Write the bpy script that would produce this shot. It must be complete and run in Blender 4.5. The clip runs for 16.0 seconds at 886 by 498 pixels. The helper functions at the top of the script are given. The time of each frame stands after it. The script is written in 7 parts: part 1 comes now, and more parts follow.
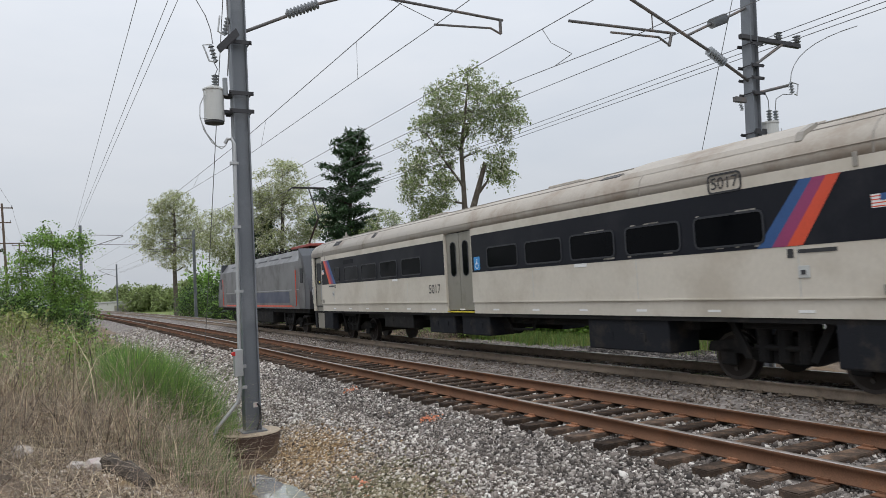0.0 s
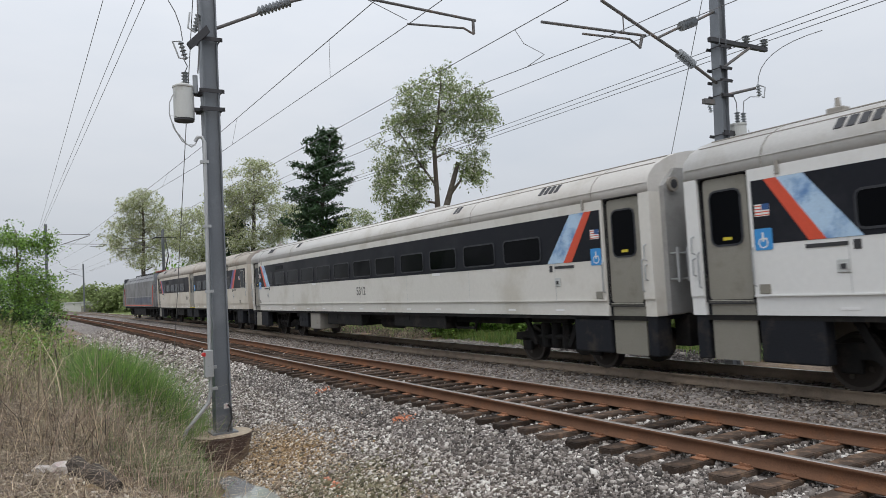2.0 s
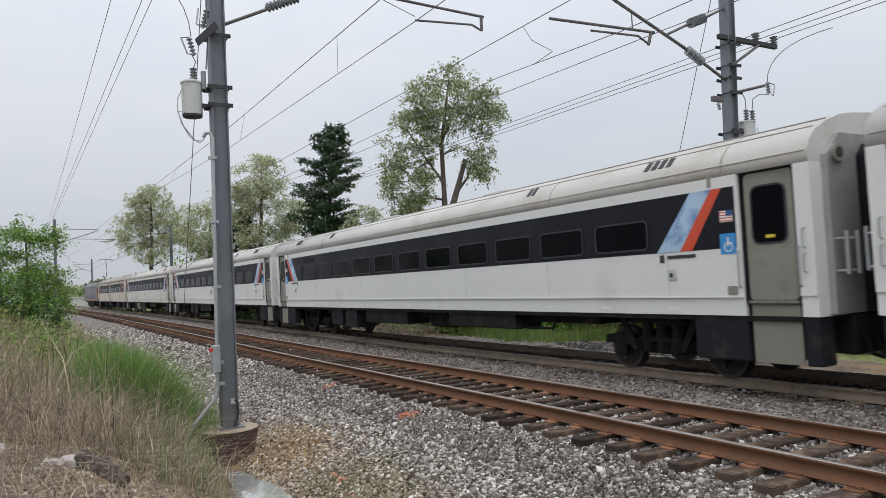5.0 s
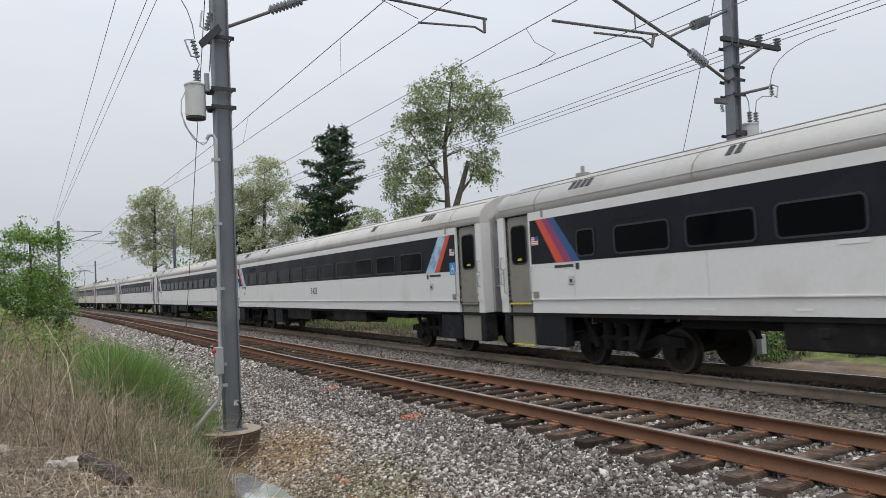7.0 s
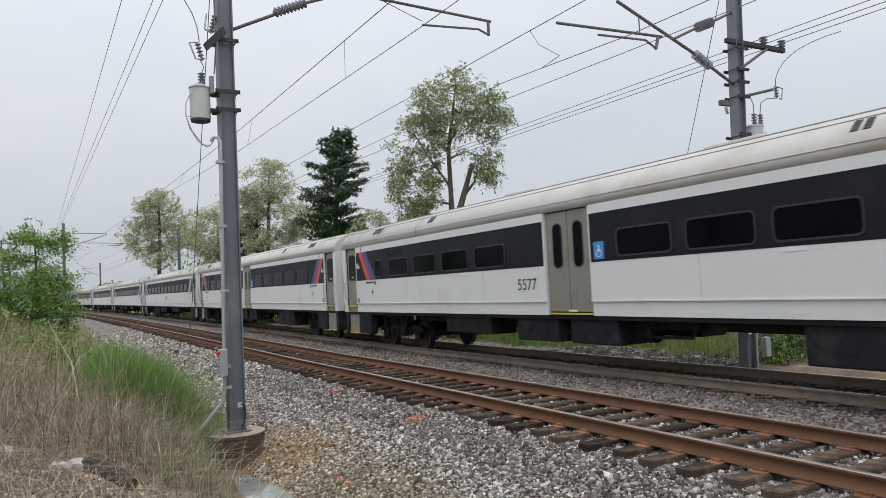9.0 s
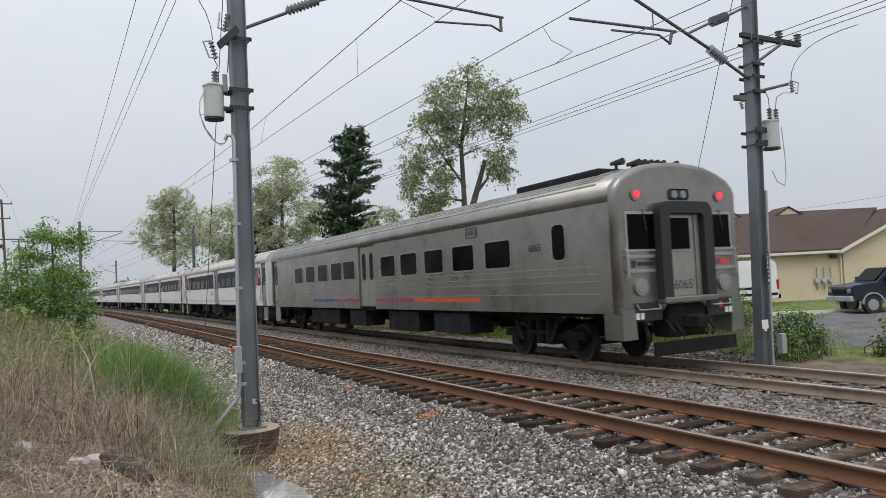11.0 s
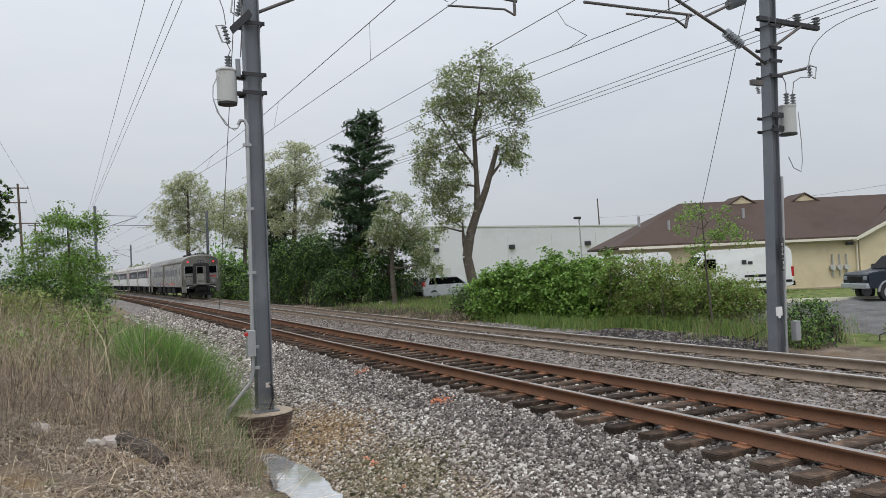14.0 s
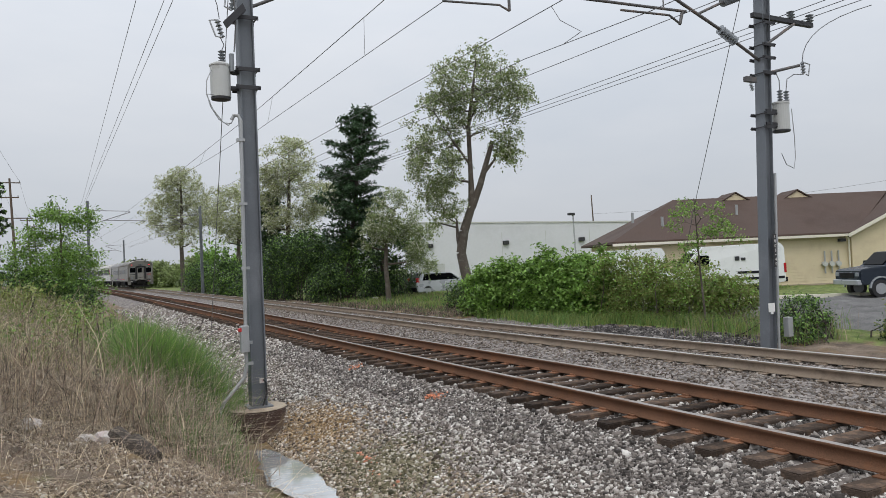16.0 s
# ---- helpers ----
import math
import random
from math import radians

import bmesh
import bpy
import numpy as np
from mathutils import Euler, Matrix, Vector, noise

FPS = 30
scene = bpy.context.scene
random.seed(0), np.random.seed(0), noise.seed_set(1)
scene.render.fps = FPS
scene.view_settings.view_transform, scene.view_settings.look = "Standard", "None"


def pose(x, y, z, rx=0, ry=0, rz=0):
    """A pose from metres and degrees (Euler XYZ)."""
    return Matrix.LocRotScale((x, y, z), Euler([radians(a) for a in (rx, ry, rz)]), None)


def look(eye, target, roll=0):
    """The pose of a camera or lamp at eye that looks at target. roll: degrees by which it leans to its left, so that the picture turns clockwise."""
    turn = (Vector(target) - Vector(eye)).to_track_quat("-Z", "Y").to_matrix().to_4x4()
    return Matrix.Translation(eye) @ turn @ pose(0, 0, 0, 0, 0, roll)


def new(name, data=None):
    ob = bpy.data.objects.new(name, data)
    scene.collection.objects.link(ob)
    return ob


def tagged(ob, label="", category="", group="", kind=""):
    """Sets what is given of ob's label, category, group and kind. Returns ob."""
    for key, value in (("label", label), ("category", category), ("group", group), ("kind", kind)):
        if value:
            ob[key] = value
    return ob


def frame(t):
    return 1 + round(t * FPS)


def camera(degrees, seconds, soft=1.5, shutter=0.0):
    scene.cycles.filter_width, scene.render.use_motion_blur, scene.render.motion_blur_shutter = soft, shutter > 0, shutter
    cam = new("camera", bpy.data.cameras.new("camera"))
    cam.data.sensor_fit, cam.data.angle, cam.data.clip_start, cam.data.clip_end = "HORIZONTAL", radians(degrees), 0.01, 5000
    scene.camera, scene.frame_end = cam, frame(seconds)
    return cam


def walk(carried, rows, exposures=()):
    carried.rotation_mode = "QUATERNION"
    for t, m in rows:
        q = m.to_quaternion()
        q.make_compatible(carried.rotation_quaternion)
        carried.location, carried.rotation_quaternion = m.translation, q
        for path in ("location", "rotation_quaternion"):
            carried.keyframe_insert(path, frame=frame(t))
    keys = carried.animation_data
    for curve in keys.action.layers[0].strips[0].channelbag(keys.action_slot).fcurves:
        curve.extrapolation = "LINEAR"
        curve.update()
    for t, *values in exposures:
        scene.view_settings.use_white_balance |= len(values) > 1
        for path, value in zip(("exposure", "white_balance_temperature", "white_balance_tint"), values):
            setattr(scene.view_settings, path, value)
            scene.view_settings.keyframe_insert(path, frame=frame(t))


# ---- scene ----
# World: +Y runs along the railway, away from the viewer; +X crosses it; z = 0 is the top of the rails.
EYE = (0.0, 0.0, 1.814)
cam = camera(63.3, 16.0, soft=0.75, shutter=0.08)
TURNS = [
    (0.0, 93.100, 3.093, -28.156),
    (0.5, 93.097, 3.093, -28.256),
    (1.0, 93.073, 3.125, -28.950),
    (1.5, 93.020, 3.156, -29.731),
    (2.0, 92.953, 3.167, -30.317),
    (2.5, 92.831, 3.104, -30.559),
    (3.0, 92.708, 3.066, -30.446),
    (3.5, 92.629, 2.937, -30.211),
    (4.0, 92.632, 2.901, -29.954),
    (6.5, 92.838, 2.847, -29.676),
    (7.0, 92.894, 2.820, -29.554),
    (7.5, 92.971, 2.824, -29.436),
    (8.0, 93.014, 2.798, -29.366),
    (8.5, 93.040, 2.805, -29.321),
    (9.0, 93.084, 2.790, -29.241),
    (11.5, 92.780, 2.907, -27.924),
    (12.0, 92.598, 2.869, -27.720),
    (12.5, 92.441, 2.796, -27.529),
    (13.0, 92.222, 2.715, -27.374),
    (13.5, 91.969, 2.668, -27.280),
    (14.0, 91.777, 2.647, -27.224),
    (14.5, 91.650, 2.592, -27.285),
    (15.0, 91.583, 2.569, -27.420),
    (15.5, 91.519, 2.538, -27.571),
    (16.0, 91.423, 2.551, -27.702),
]
walk(cam, [(t, pose(*EYE, a, b, c)) for t, a, b, c in TURNS], [(0.0, 0.04), (9.0, 0.04), (11.5, 0.0), (16.0, 0.0)])

# ---- sky and light ----
world = bpy.data.worlds.new("overcast_sky")
scene.world = world
world.use_nodes = True
wn, wl = world.node_tree.nodes, world.node_tree.links
wn.clear()
w_out = wn.new("ShaderNodeOutputWorld")
w_bg = wn.new("ShaderNodeBackground")
w_sky = wn.new("ShaderNodeTexSky")
w_sky.sky_type = "NISHITA"
w_sky.sun_disc = False
w_sky.sun_elevation, w_sky.sun_rotation = radians(58), radians(200)
w_sky.dust_density = 4.0
w_dim = wn.new("ShaderNodeVectorMath")
w_dim.operation = "SCALE"
w_dim.inputs["Scale"].default_value = 0.06
w_co = wn.new("ShaderNodeTexCoord")
w_map = wn.new("ShaderNodeMapping")
w_map.inputs["Scale"].default_value = (1.4, 1.4, 4.5)
w_noise = wn.new("ShaderNodeTexNoise")
w_noise.inputs["Scale"].default_value = 1.6
w_noise.inputs["Detail"].default_value = 5
w_noise.inputs["Roughness"].default_value = 0.55
w_ramp = wn.new("ShaderNodeValToRGB")
w_ramp.color_ramp.elements[0].position, w_ramp.color_ramp.elements[0].color = 0.30, (0.59, 0.63, 0.69, 1)
w_ramp.color_ramp.elements[1].position, w_ramp.color_ramp.elements[1].color = 0.72, (0.679, 0.702, 0.744, 1)
w_mix = wn.new("ShaderNodeMixRGB")
w_mix.inputs[0].default_value = 0.88
wl.new(w_co.outputs["Generated"], w_map.inputs["Vector"])
wl.new(w_map.outputs["Vector"], w_noise.inputs["Vector"])
wl.new(w_noise.outputs["Fac"], w_ramp.inputs["Fac"])
wl.new(w_sky.outputs["Color"], w_dim.inputs[0])
wl.new(w_dim.outputs["Vector"], w_mix.inputs[1])
wl.new(w_ramp.outputs["Color"], w_mix.inputs[2])
wl.new(w_mix.outputs["Color"], w_bg.inputs["Color"])
w_sep = wn.new("ShaderNodeSeparateXYZ")
wl.new(w_co.outputs["Generated"], w_sep.inputs[0])
w_up = wn.new("ShaderNodeMapRange")
w_up.inputs["From Min"].default_value, w_up.inputs["From Max"].default_value = 0.0, 1.0
w_up.inputs["To Min"].default_value, w_up.inputs["To Max"].default_value = 0.9, 2.1
wl.new(w_sep.outputs["Z"], w_up.inputs["Value"])
wl.new(w_up.outputs["Result"], w_bg.inputs["Strength"])
wl.new(w_bg.outputs["Background"], w_out.inputs["Surface"])
sun = new("sun", bpy.data.lights.new("sun", "SUN"))
sun.data.energy, sun.data.angle, sun.data.color = 0.9, radians(35), (1.0, 0.97, 0.92)
sun.matrix_world = look((-20, -30, 60), (0, 0, 0))


# ---- materials ----
def pbr(name, base, rough=0.6, metal=0.0, var=0.12, scale=3.0, fine=60.0, bump=0.08, tint=None, tint_amount=0.0, tint_scale=1.2, island=0.0, ob_random=0.0, spec=0.5):
    """A surface with two scales of variation, an optional second colour in patches, and fine relief."""
    m = bpy.data.materials.new(name)
    m.use_nodes = True
    n, l = m.node_tree.nodes, m.node_tree.links
    b = n["Principled BSDF"]
    b.inputs["Metallic"].default_value = metal
    b.inputs["Specular IOR Level"].default_value = spec
    co = n.new("ShaderNodeTexCoord")
    big = n.new("ShaderNodeTexNoise")
    big.inputs["Scale"].default_value, big.inputs["Detail"].default_value = scale, 6
    small = n.new("ShaderNodeTexNoise")
    small.inputs["Scale"].default_value, small.inputs["Detail"].default_value = fine, 3
    for t in (big, small):
        l.new(co.outputs["Object"], t.inputs["Vector"])
    add = n.new("ShaderNodeMath")
    add.operation = "ADD"
    l.new(big.outputs["Fac"], add.inputs[0])
    l.new(small.outputs["Fac"], add.inputs[1])
    last = add.outputs[0]
    for amount, node, out in ((island, "ShaderNodeNewGeometry", "Random Per Island"), (ob_random, "ShaderNodeObjectInfo", "Random")):
        if amount:
            g = n.new(node)
            ma = n.new("ShaderNodeMath")
            ma.operation = "MULTIPLY_ADD"
            l.new(g.outputs[out], ma.inputs[0])
            ma.inputs[1].default_value = amount / max(var, 0.01)
            l.new(last, ma.inputs[2])
            last = ma.outputs[0]
    extra = (island + ob_random) / max(var, 0.01)
    mr = n.new("ShaderNodeMapRange")
    mr.clamp = False
    mr.inputs["From Min"].default_value, mr.inputs["From Max"].default_value = 0.6, 1.4 + extra
    mr.inputs["To Min"].default_value, mr.inputs["To Max"].default_value = 1 - var - (island + ob_random) * 0.5, 1 + var + (island + ob_random) * 0.5
    l.new(last, mr.inputs["Value"])
    col = n.new("ShaderNodeVectorMath")
    col.operation = "SCALE"
    col.inputs[0].default_value = base
    if tint:
        pn = n.new("ShaderNodeTexNoise")
        pn.inputs["Scale"].default_value, pn.inputs["Detail"].default_value = tint_scale, 7
        pn.inputs["Roughness"].default_value = 0.65
        l.new(co.outputs["Object"], pn.inputs["Vector"])
        pr = n.new("ShaderNodeMapRange")
        pr.inputs["From Min"].default_value, pr.inputs["From Max"].default_value = 0.62 - 0.3 * tint_amount, 0.78 - 0.3 * tint_amount
        l.new(pn.outputs["Fac"], pr.inputs["Value"])
        mx = n.new("ShaderNodeMixRGB")
        mx.inputs[1].default_value, mx.inputs[2].default_value = (*base, 1), (*tint, 1)
        l.new(pr.outputs["Result"], mx.inputs[0])
        l.new(mx.outputs["Color"], col.inputs[0])
    l.new(mr.outputs["Result"], col.inputs["Scale"])
    l.new(col.outputs["Vector"], b.inputs["Base Color"])
    rr = n.new("ShaderNodeMapRange")
    rr.inputs["From Min"].default_value, rr.inputs["From Max"].default_value = 0.3, 0.7
    rr.inputs["To Min"].default_value, rr.inputs["To Max"].default_value = max(0.02, rough - 0.1), min(1, rough + 0.1)
    l.new(big.outputs["Fac"], rr.inputs["Value"])
    l.new(rr.outputs["Result"], b.inputs["Roughness"])
    if bump:
        bp = n.new("ShaderNodeBump")
        bp.inputs["Strength"].default_value, bp.inputs["Distance"].default_value = bump, 0.02
        l.new(small.outputs["Fac"], bp.inputs["Height"])
        l.new(bp.outputs["Normal"], b.inputs["Normal"])
    return m


def leafy(name, base, island=0.5, through_light=0.35, rough=0.55):
    """Leaves: colour varies leaf by leaf, some light comes through."""
    m = pbr(name, base, rough=rough, var=0.2, scale=0.6, fine=9, bump=0, island=island)
    n, l = m.node_tree.nodes, m.node_tree.links
    b, out = n["Principled BSDF"], n["Material Output"]
    src = b.inputs["Base Color"].links[0].from_socket
    tr = n.new("ShaderNodeBsdfTranslucent")
    l.new(src, tr.inputs["Color"])
    mx = n.new("ShaderNodeMixShader")
    mx.inputs[0].default_value = through_light
    l.new(b.outputs[0], mx.inputs[1])
    l.new(tr.outputs[0], mx.inputs[2])
    l.new(mx.outputs[0], out.inputs["Surface"])
    return m


M = {
    "rail_rust": pbr("rail_rust", (0.145, 0.076, 0.046), 0.9, 0.0, 0.3, 2.5, 70, 0.3, (0.19, 0.085, 0.042), 0.35, 1.3, spec=0.2),
    "rail_dusty": pbr("rail_dusty", (0.25, 0.195, 0.145), 0.85, 0.0, 0.2, 2.5, 70, 0.25, (0.17, 0.13, 0.095), 0.4, 3.0),
    "rail_head": pbr("rail_head", (0.42, 0.38, 0.35), 0.38, 0.8, 0.15, 1.5, 30, 0.05, (0.22, 0.14, 0.1), 0.35, 2.0),
    "rail_head_bright": pbr("rail_head_bright", (0.55, 0.53, 0.5), 0.3, 0.85, 0.1, 1.5, 30, 0.05),
    "tie": pbr("tie", (0.058, 0.043, 0.034), 0.95, 0, 0.35, 4, 45, 0.7, (0.15, 0.10, 0.07), 0.5, 5.0, ob_random=0.7, spec=0.15),
    "tie_plate": pbr("tie_plate", (0.215, 0.105, 0.06), 0.9, 0.0, 0.3, 6, 60, 0.3, ob_random=0.5, spec=0.2),
    "steel_pole": pbr("steel_pole", (0.165, 0.18, 0.20), 0.5, 0.35, 0.12, 1.5, 40, 0.05, (0.21, 0.225, 0.245), 0.4, 1.1),
    "galv": pbr("galv", (0.42, 0.43, 0.44), 0.5, 0.6, 0.12, 6, 60, 0.04),
    "strut_steel": pbr("strut_steel", (0.13, 0.125, 0.125), 0.6, 0.4, 0.2, 3, 50, 0.06, (0.2, 0.16, 0.14), 0.4, 3),
    "dark_steel": pbr("dark_steel", (0.05, 0.05, 0.055), 0.6, 0.4, 0.2, 5, 60, 0.1),
    "porcelain": pbr("porcelain", (0.24, 0.26, 0.28), 0.3, 0, 0.1, 5, 40, 0.02),
    "grey_paint": pbr("grey_paint", (0.50, 0.51, 0.50), 0.4, 0, 0.06, 4, 40, 0.02, (0.36, 0.35, 0.33), 0.2, 3),
    "wire": pbr("wire", (0.17, 0.17, 0.175), 0.6, 0.5, 0.1, 2, 20, 0),
    "concrete": pbr("concrete", (0.40, 0.33, 0.25), 0.9, 0, 0.15, 5, 70, 0.35, (0.2, 0.13, 0.09), 0.35, 1.6),
    "red_plastic": pbr("red_plastic", (0.55, 0.03, 0.03), 0.4, 0, 0.05, 4, 30, 0),
    "white_paint": pbr("white_paint", (0.78, 0.78, 0.77), 0.5, 0, 0.05, 3, 30, 0.02),
    "car_white": pbr("car_white", (0.72, 0.72, 0.705), 0.42, 0, 0.04, 0.5, 12, 0.01, (0.63, 0.615, 0.585), 0.2, 0.5),
    "car_cream": pbr("car_cream", (0.60, 0.555, 0.48), 0.5, 0, 0.06, 0.6, 12, 0.02, (0.50, 0.45, 0.375), 0.5, 0.5),
    "car_tan": pbr("car_tan", (0.66, 0.64, 0.595), 0.48, 0, 0.05, 0.6, 12, 0.02, (0.55, 0.52, 0.46), 0.4, 0.5),
    "roof_white": pbr("roof_white", (0.56, 0.545, 0.52), 0.65, 0, 0.08, 0.5, 20, 0.03, (0.47, 0.445, 0.405), 0.4, 0.8),
    "roof_old": pbr("roof_old", (0.42, 0.385, 0.34), 0.65, 0, 0.1, 0.5, 20, 0.04, (0.32, 0.27, 0.22), 0.45, 0.8),
    "band": pbr("band", (0.011, 0.0125, 0.018), 0.5, 0, 0.15, 0.6, 15, 0.01, (0.02, 0.021, 0.027), 0.3, 0.8, spec=0.18),
    "glass_dark": pbr("glass_dark", (0.002, 0.0025, 0.0035), 0.15, 0, 0.2, 1.2, 10, 0.0, spec=0.05),
    "gasket": pbr("gasket", (0.022, 0.024, 0.03), 0.5, 0, 0.1, 4, 30, 0.02),
    "stainless": pbr("stainless", (0.36, 0.35, 0.325), 0.42, 0.55, 0.08, 1.2, 50, 0.03, (0.27, 0.255, 0.23), 0.4, 0.9),
    "stainless_dark": pbr("stainless_dark", (0.29, 0.28, 0.26), 0.32, 0.85, 0.08, 1.2, 50, 0.03, (0.23, 0.22, 0.20), 0.4, 0.9),
    "end_steel": pbr("end_steel", (0.38, 0.38, 0.375), 0.45, 0.3, 0.1, 1.5, 40, 0.03, (0.28, 0.275, 0.26), 0.4, 1.2),
    "door_steel": pbr("door_steel", (0.27, 0.255, 0.218), 0.42, 0.2, 0.08, 1.5, 50, 0.02, (0.2, 0.187, 0.155), 0.4, 1.5),
    "under": pbr("under", (0.014, 0.0135, 0.0135), 0.85, 0.1, 0.3, 3, 40, 0.2, (0.035, 0.03, 0.026), 0.3, 2, spec=0.25),
    "under_grey": pbr("under_grey", (0.016, 0.0175, 0.022), 0.75, 0.1, 0.25, 3, 40, 0.1, (0.045, 0.04, 0.035), 0.3, 2, spec=0.2),
    "under_pale": pbr("under_pale", (0.30, 0.28, 0.25), 0.6, 0.1, 0.2, 3, 40, 0.1),
    "wheel": pbr("wheel", (0.032, 0.026, 0.022), 0.75, 0.2, 0.2, 4, 40, 0.1, spec=0.3),
    "wheel_rim": pbr("wheel_rim", (0.07, 0.06, 0.055), 0.5, 0.6, 0.2, 4, 40, 0.02),
    "blue": pbr("blue", (0.025, 0.085, 0.24), 0.45, 0, 0.12, 4, 30, 0),
    "light_blue": pbr("light_blue", (0.42, 0.58, 0.75), 0.4, 0, 0.12, 3, 30, 0, (0.12, 0.25, 0.5), 0.5, 2),
    "magenta": pbr("magenta", (0.28, 0.04, 0.13), 0.4, 0, 0.1, 4, 30, 0),
    "orange": pbr("orange", (0.64, 0.075, 0.03), 0.4, 0, 0.08, 4, 30, 0),
    "sign_blue": pbr("sign_blue", (0.04, 0.27, 0.62), 0.4, 0, 0.05, 4, 30, 0),
    "ink": pbr("ink", (0.03, 0.03, 0.033), 0.5, 0, 0.05, 4, 30, 0),
    "yellow": pbr("yellow", (0.62, 0.50, 0.03), 0.5, 0, 0.1, 4, 30, 0),
    "rubber": pbr("rubber", (0.022, 0.022, 0.024), 0.6, 0, 0.2, 4, 30, 0.1),
    "loco_grey": pbr("loco_grey", (0.15, 0.152, 0.155), 0.4, 0.2, 0.06, 1, 30, 0.02, (0.11, 0.11, 0.11), 0.4, 1),
    "loco_dark": pbr("loco_dark", (0.055, 0.06, 0.07), 0.4, 0.1, 0.1, 1, 30, 0.02),
    "loco_navy": pbr("loco_navy", (0.035, 0.05, 0.095), 0.4, 0.1, 0.1, 1, 30, 0.02),
    "red_brown": pbr("red_brown", (0.28, 0.06, 0.045), 0.6, 0, 0.15, 3, 30, 0.05),
    "bark": pbr("bark", (0.10, 0.082, 0.066), 0.95, 0, 0.3, 4, 30, 0.8, (0.16, 0.14, 0.12), 0.4, 3),
    "bark_dark": pbr("bark_dark", (0.055, 0.045, 0.038), 0.95, 0, 0.3, 4, 30, 0.6),
    "leaf_locust": leafy("leaf_locust", (0.25, 0.31, 0.125), 0.7, 0.4),
    "leaf_pale": leafy("leaf_pale", (0.37, 0.41, 0.20), 0.6, 0.45),
    "blossom": leafy("blossom", (0.68, 0.68, 0.58), 0.25, 0.45),
    "leaf_dark": leafy("leaf_dark", (0.034, 0.068, 0.023), 0.8, 0.16),
    "leaf_hedge": leafy("leaf_hedge", (0.155, 0.275, 0.055), 1.1, 0.25),
    "leaf_olive": leafy("leaf_olive", (0.22, 0.25, 0.075), 0.6, 0.4),
    "leaf_bright": leafy("leaf_bright", (0.23, 0.37, 0.08), 0.7, 0.38),
    "needle": leafy("needle", (0.042, 0.088, 0.036), 0.7, 0.12),
    "grass_green": leafy("grass_green", (0.14, 0.25, 0.065), 0.8, 0.35),
    "grass_yellow": leafy("grass_yellow", (0.26, 0.31, 0.09), 0.5),
    "grass_dry": leafy("grass_dry", (0.52, 0.43, 0.305), 1.1, 0.2),
    "weed_dead": leafy("weed_dead", (0.25, 0.185, 0.135), 1.0, 0.1),
    "siding": pbr("siding", (0.66, 0.56, 0.38), 0.6, 0, 0.05, 0.5, 20, 0.03, (0.58, 0.48, 0.32), 0.3, 0.6),
    "trim_white": pbr("trim_white", (0.72, 0.68, 0.58), 0.5, 0, 0.05, 2, 20, 0.02),
    "shingle": pbr("shingle", (0.085, 0.057, 0.046), 0.95, 0, 0.2, 0.5, 14, 0.4, (0.065, 0.042, 0.034), 0.4, 0.25),
    "warehouse": pbr("warehouse", (0.65, 0.655, 0.69), 0.7, 0, 0.04, 0.05, 3, 0.02, (0.57, 0.58, 0.60), 0.4, 0.12),
    "asphalt": pbr("asphalt", (0.13, 0.128, 0.125), 0.9, 0, 0.12, 0.4, 60, 0.3),
    "van_white": pbr("van_white", (0.74, 0.75, 0.76), 0.3, 0, 0.03, 1, 10, 0),
    "pickup_blue": pbr("pickup_blue", (0.026, 0.034, 0.048), 0.25, 0.1, 0.05, 1, 10, 0, spec=0.3),
    "suv_silver": pbr("suv_silver", (0.42, 0.44, 0.46), 0.3, 0.35, 0.05, 1, 10, 0),
    "tail_red": pbr("tail_red", (0.45, 0.015, 0.02), 0.2, 0, 0.05, 3, 10, 0),
    "wood_pole": pbr("wood_pole", (0.12, 0.09, 0.07), 0.9, 0, 0.2, 2, 30, 0.3),
    "spray_orange": pbr("spray_orange", (0.60, 0.21, 0.11), 0.85, 0, 0.25, 5, 40, 0.2, (0.35, 0.25, 0.2), 0.5, 9, island=0.6),
    "litter": pbr("litter", (0.62, 0.58, 0.56), 0.7, 0, 0.1, 8, 40, 0.2, (0.45, 0.25, 0.25), 0.3, 6),
    "footing_rust": pbr("footing_rust", (0.085, 0.05, 0.04), 0.8, 0, 0.3, 2.5, 40, 0.25, (0.2, 0.14, 0.09), 0.45, 2.2),
    "far_white": pbr("far_white", (0.55, 0.55, 0.53), 0.8, 0, 0.05, 0.1, 2, 0),
}


def glow(name, col, strength):
    m = bpy.data.materials.new(name)
    m.use_nodes = True
    b = m.node_tree.nodes["Principled BSDF"]
    b.inputs["Base Color"].default_value = (*col, 1)
    b.inputs["Emission Color"].default_value = (*col, 1)
    b.inputs["Emission Strength"].default_value = strength
    return m




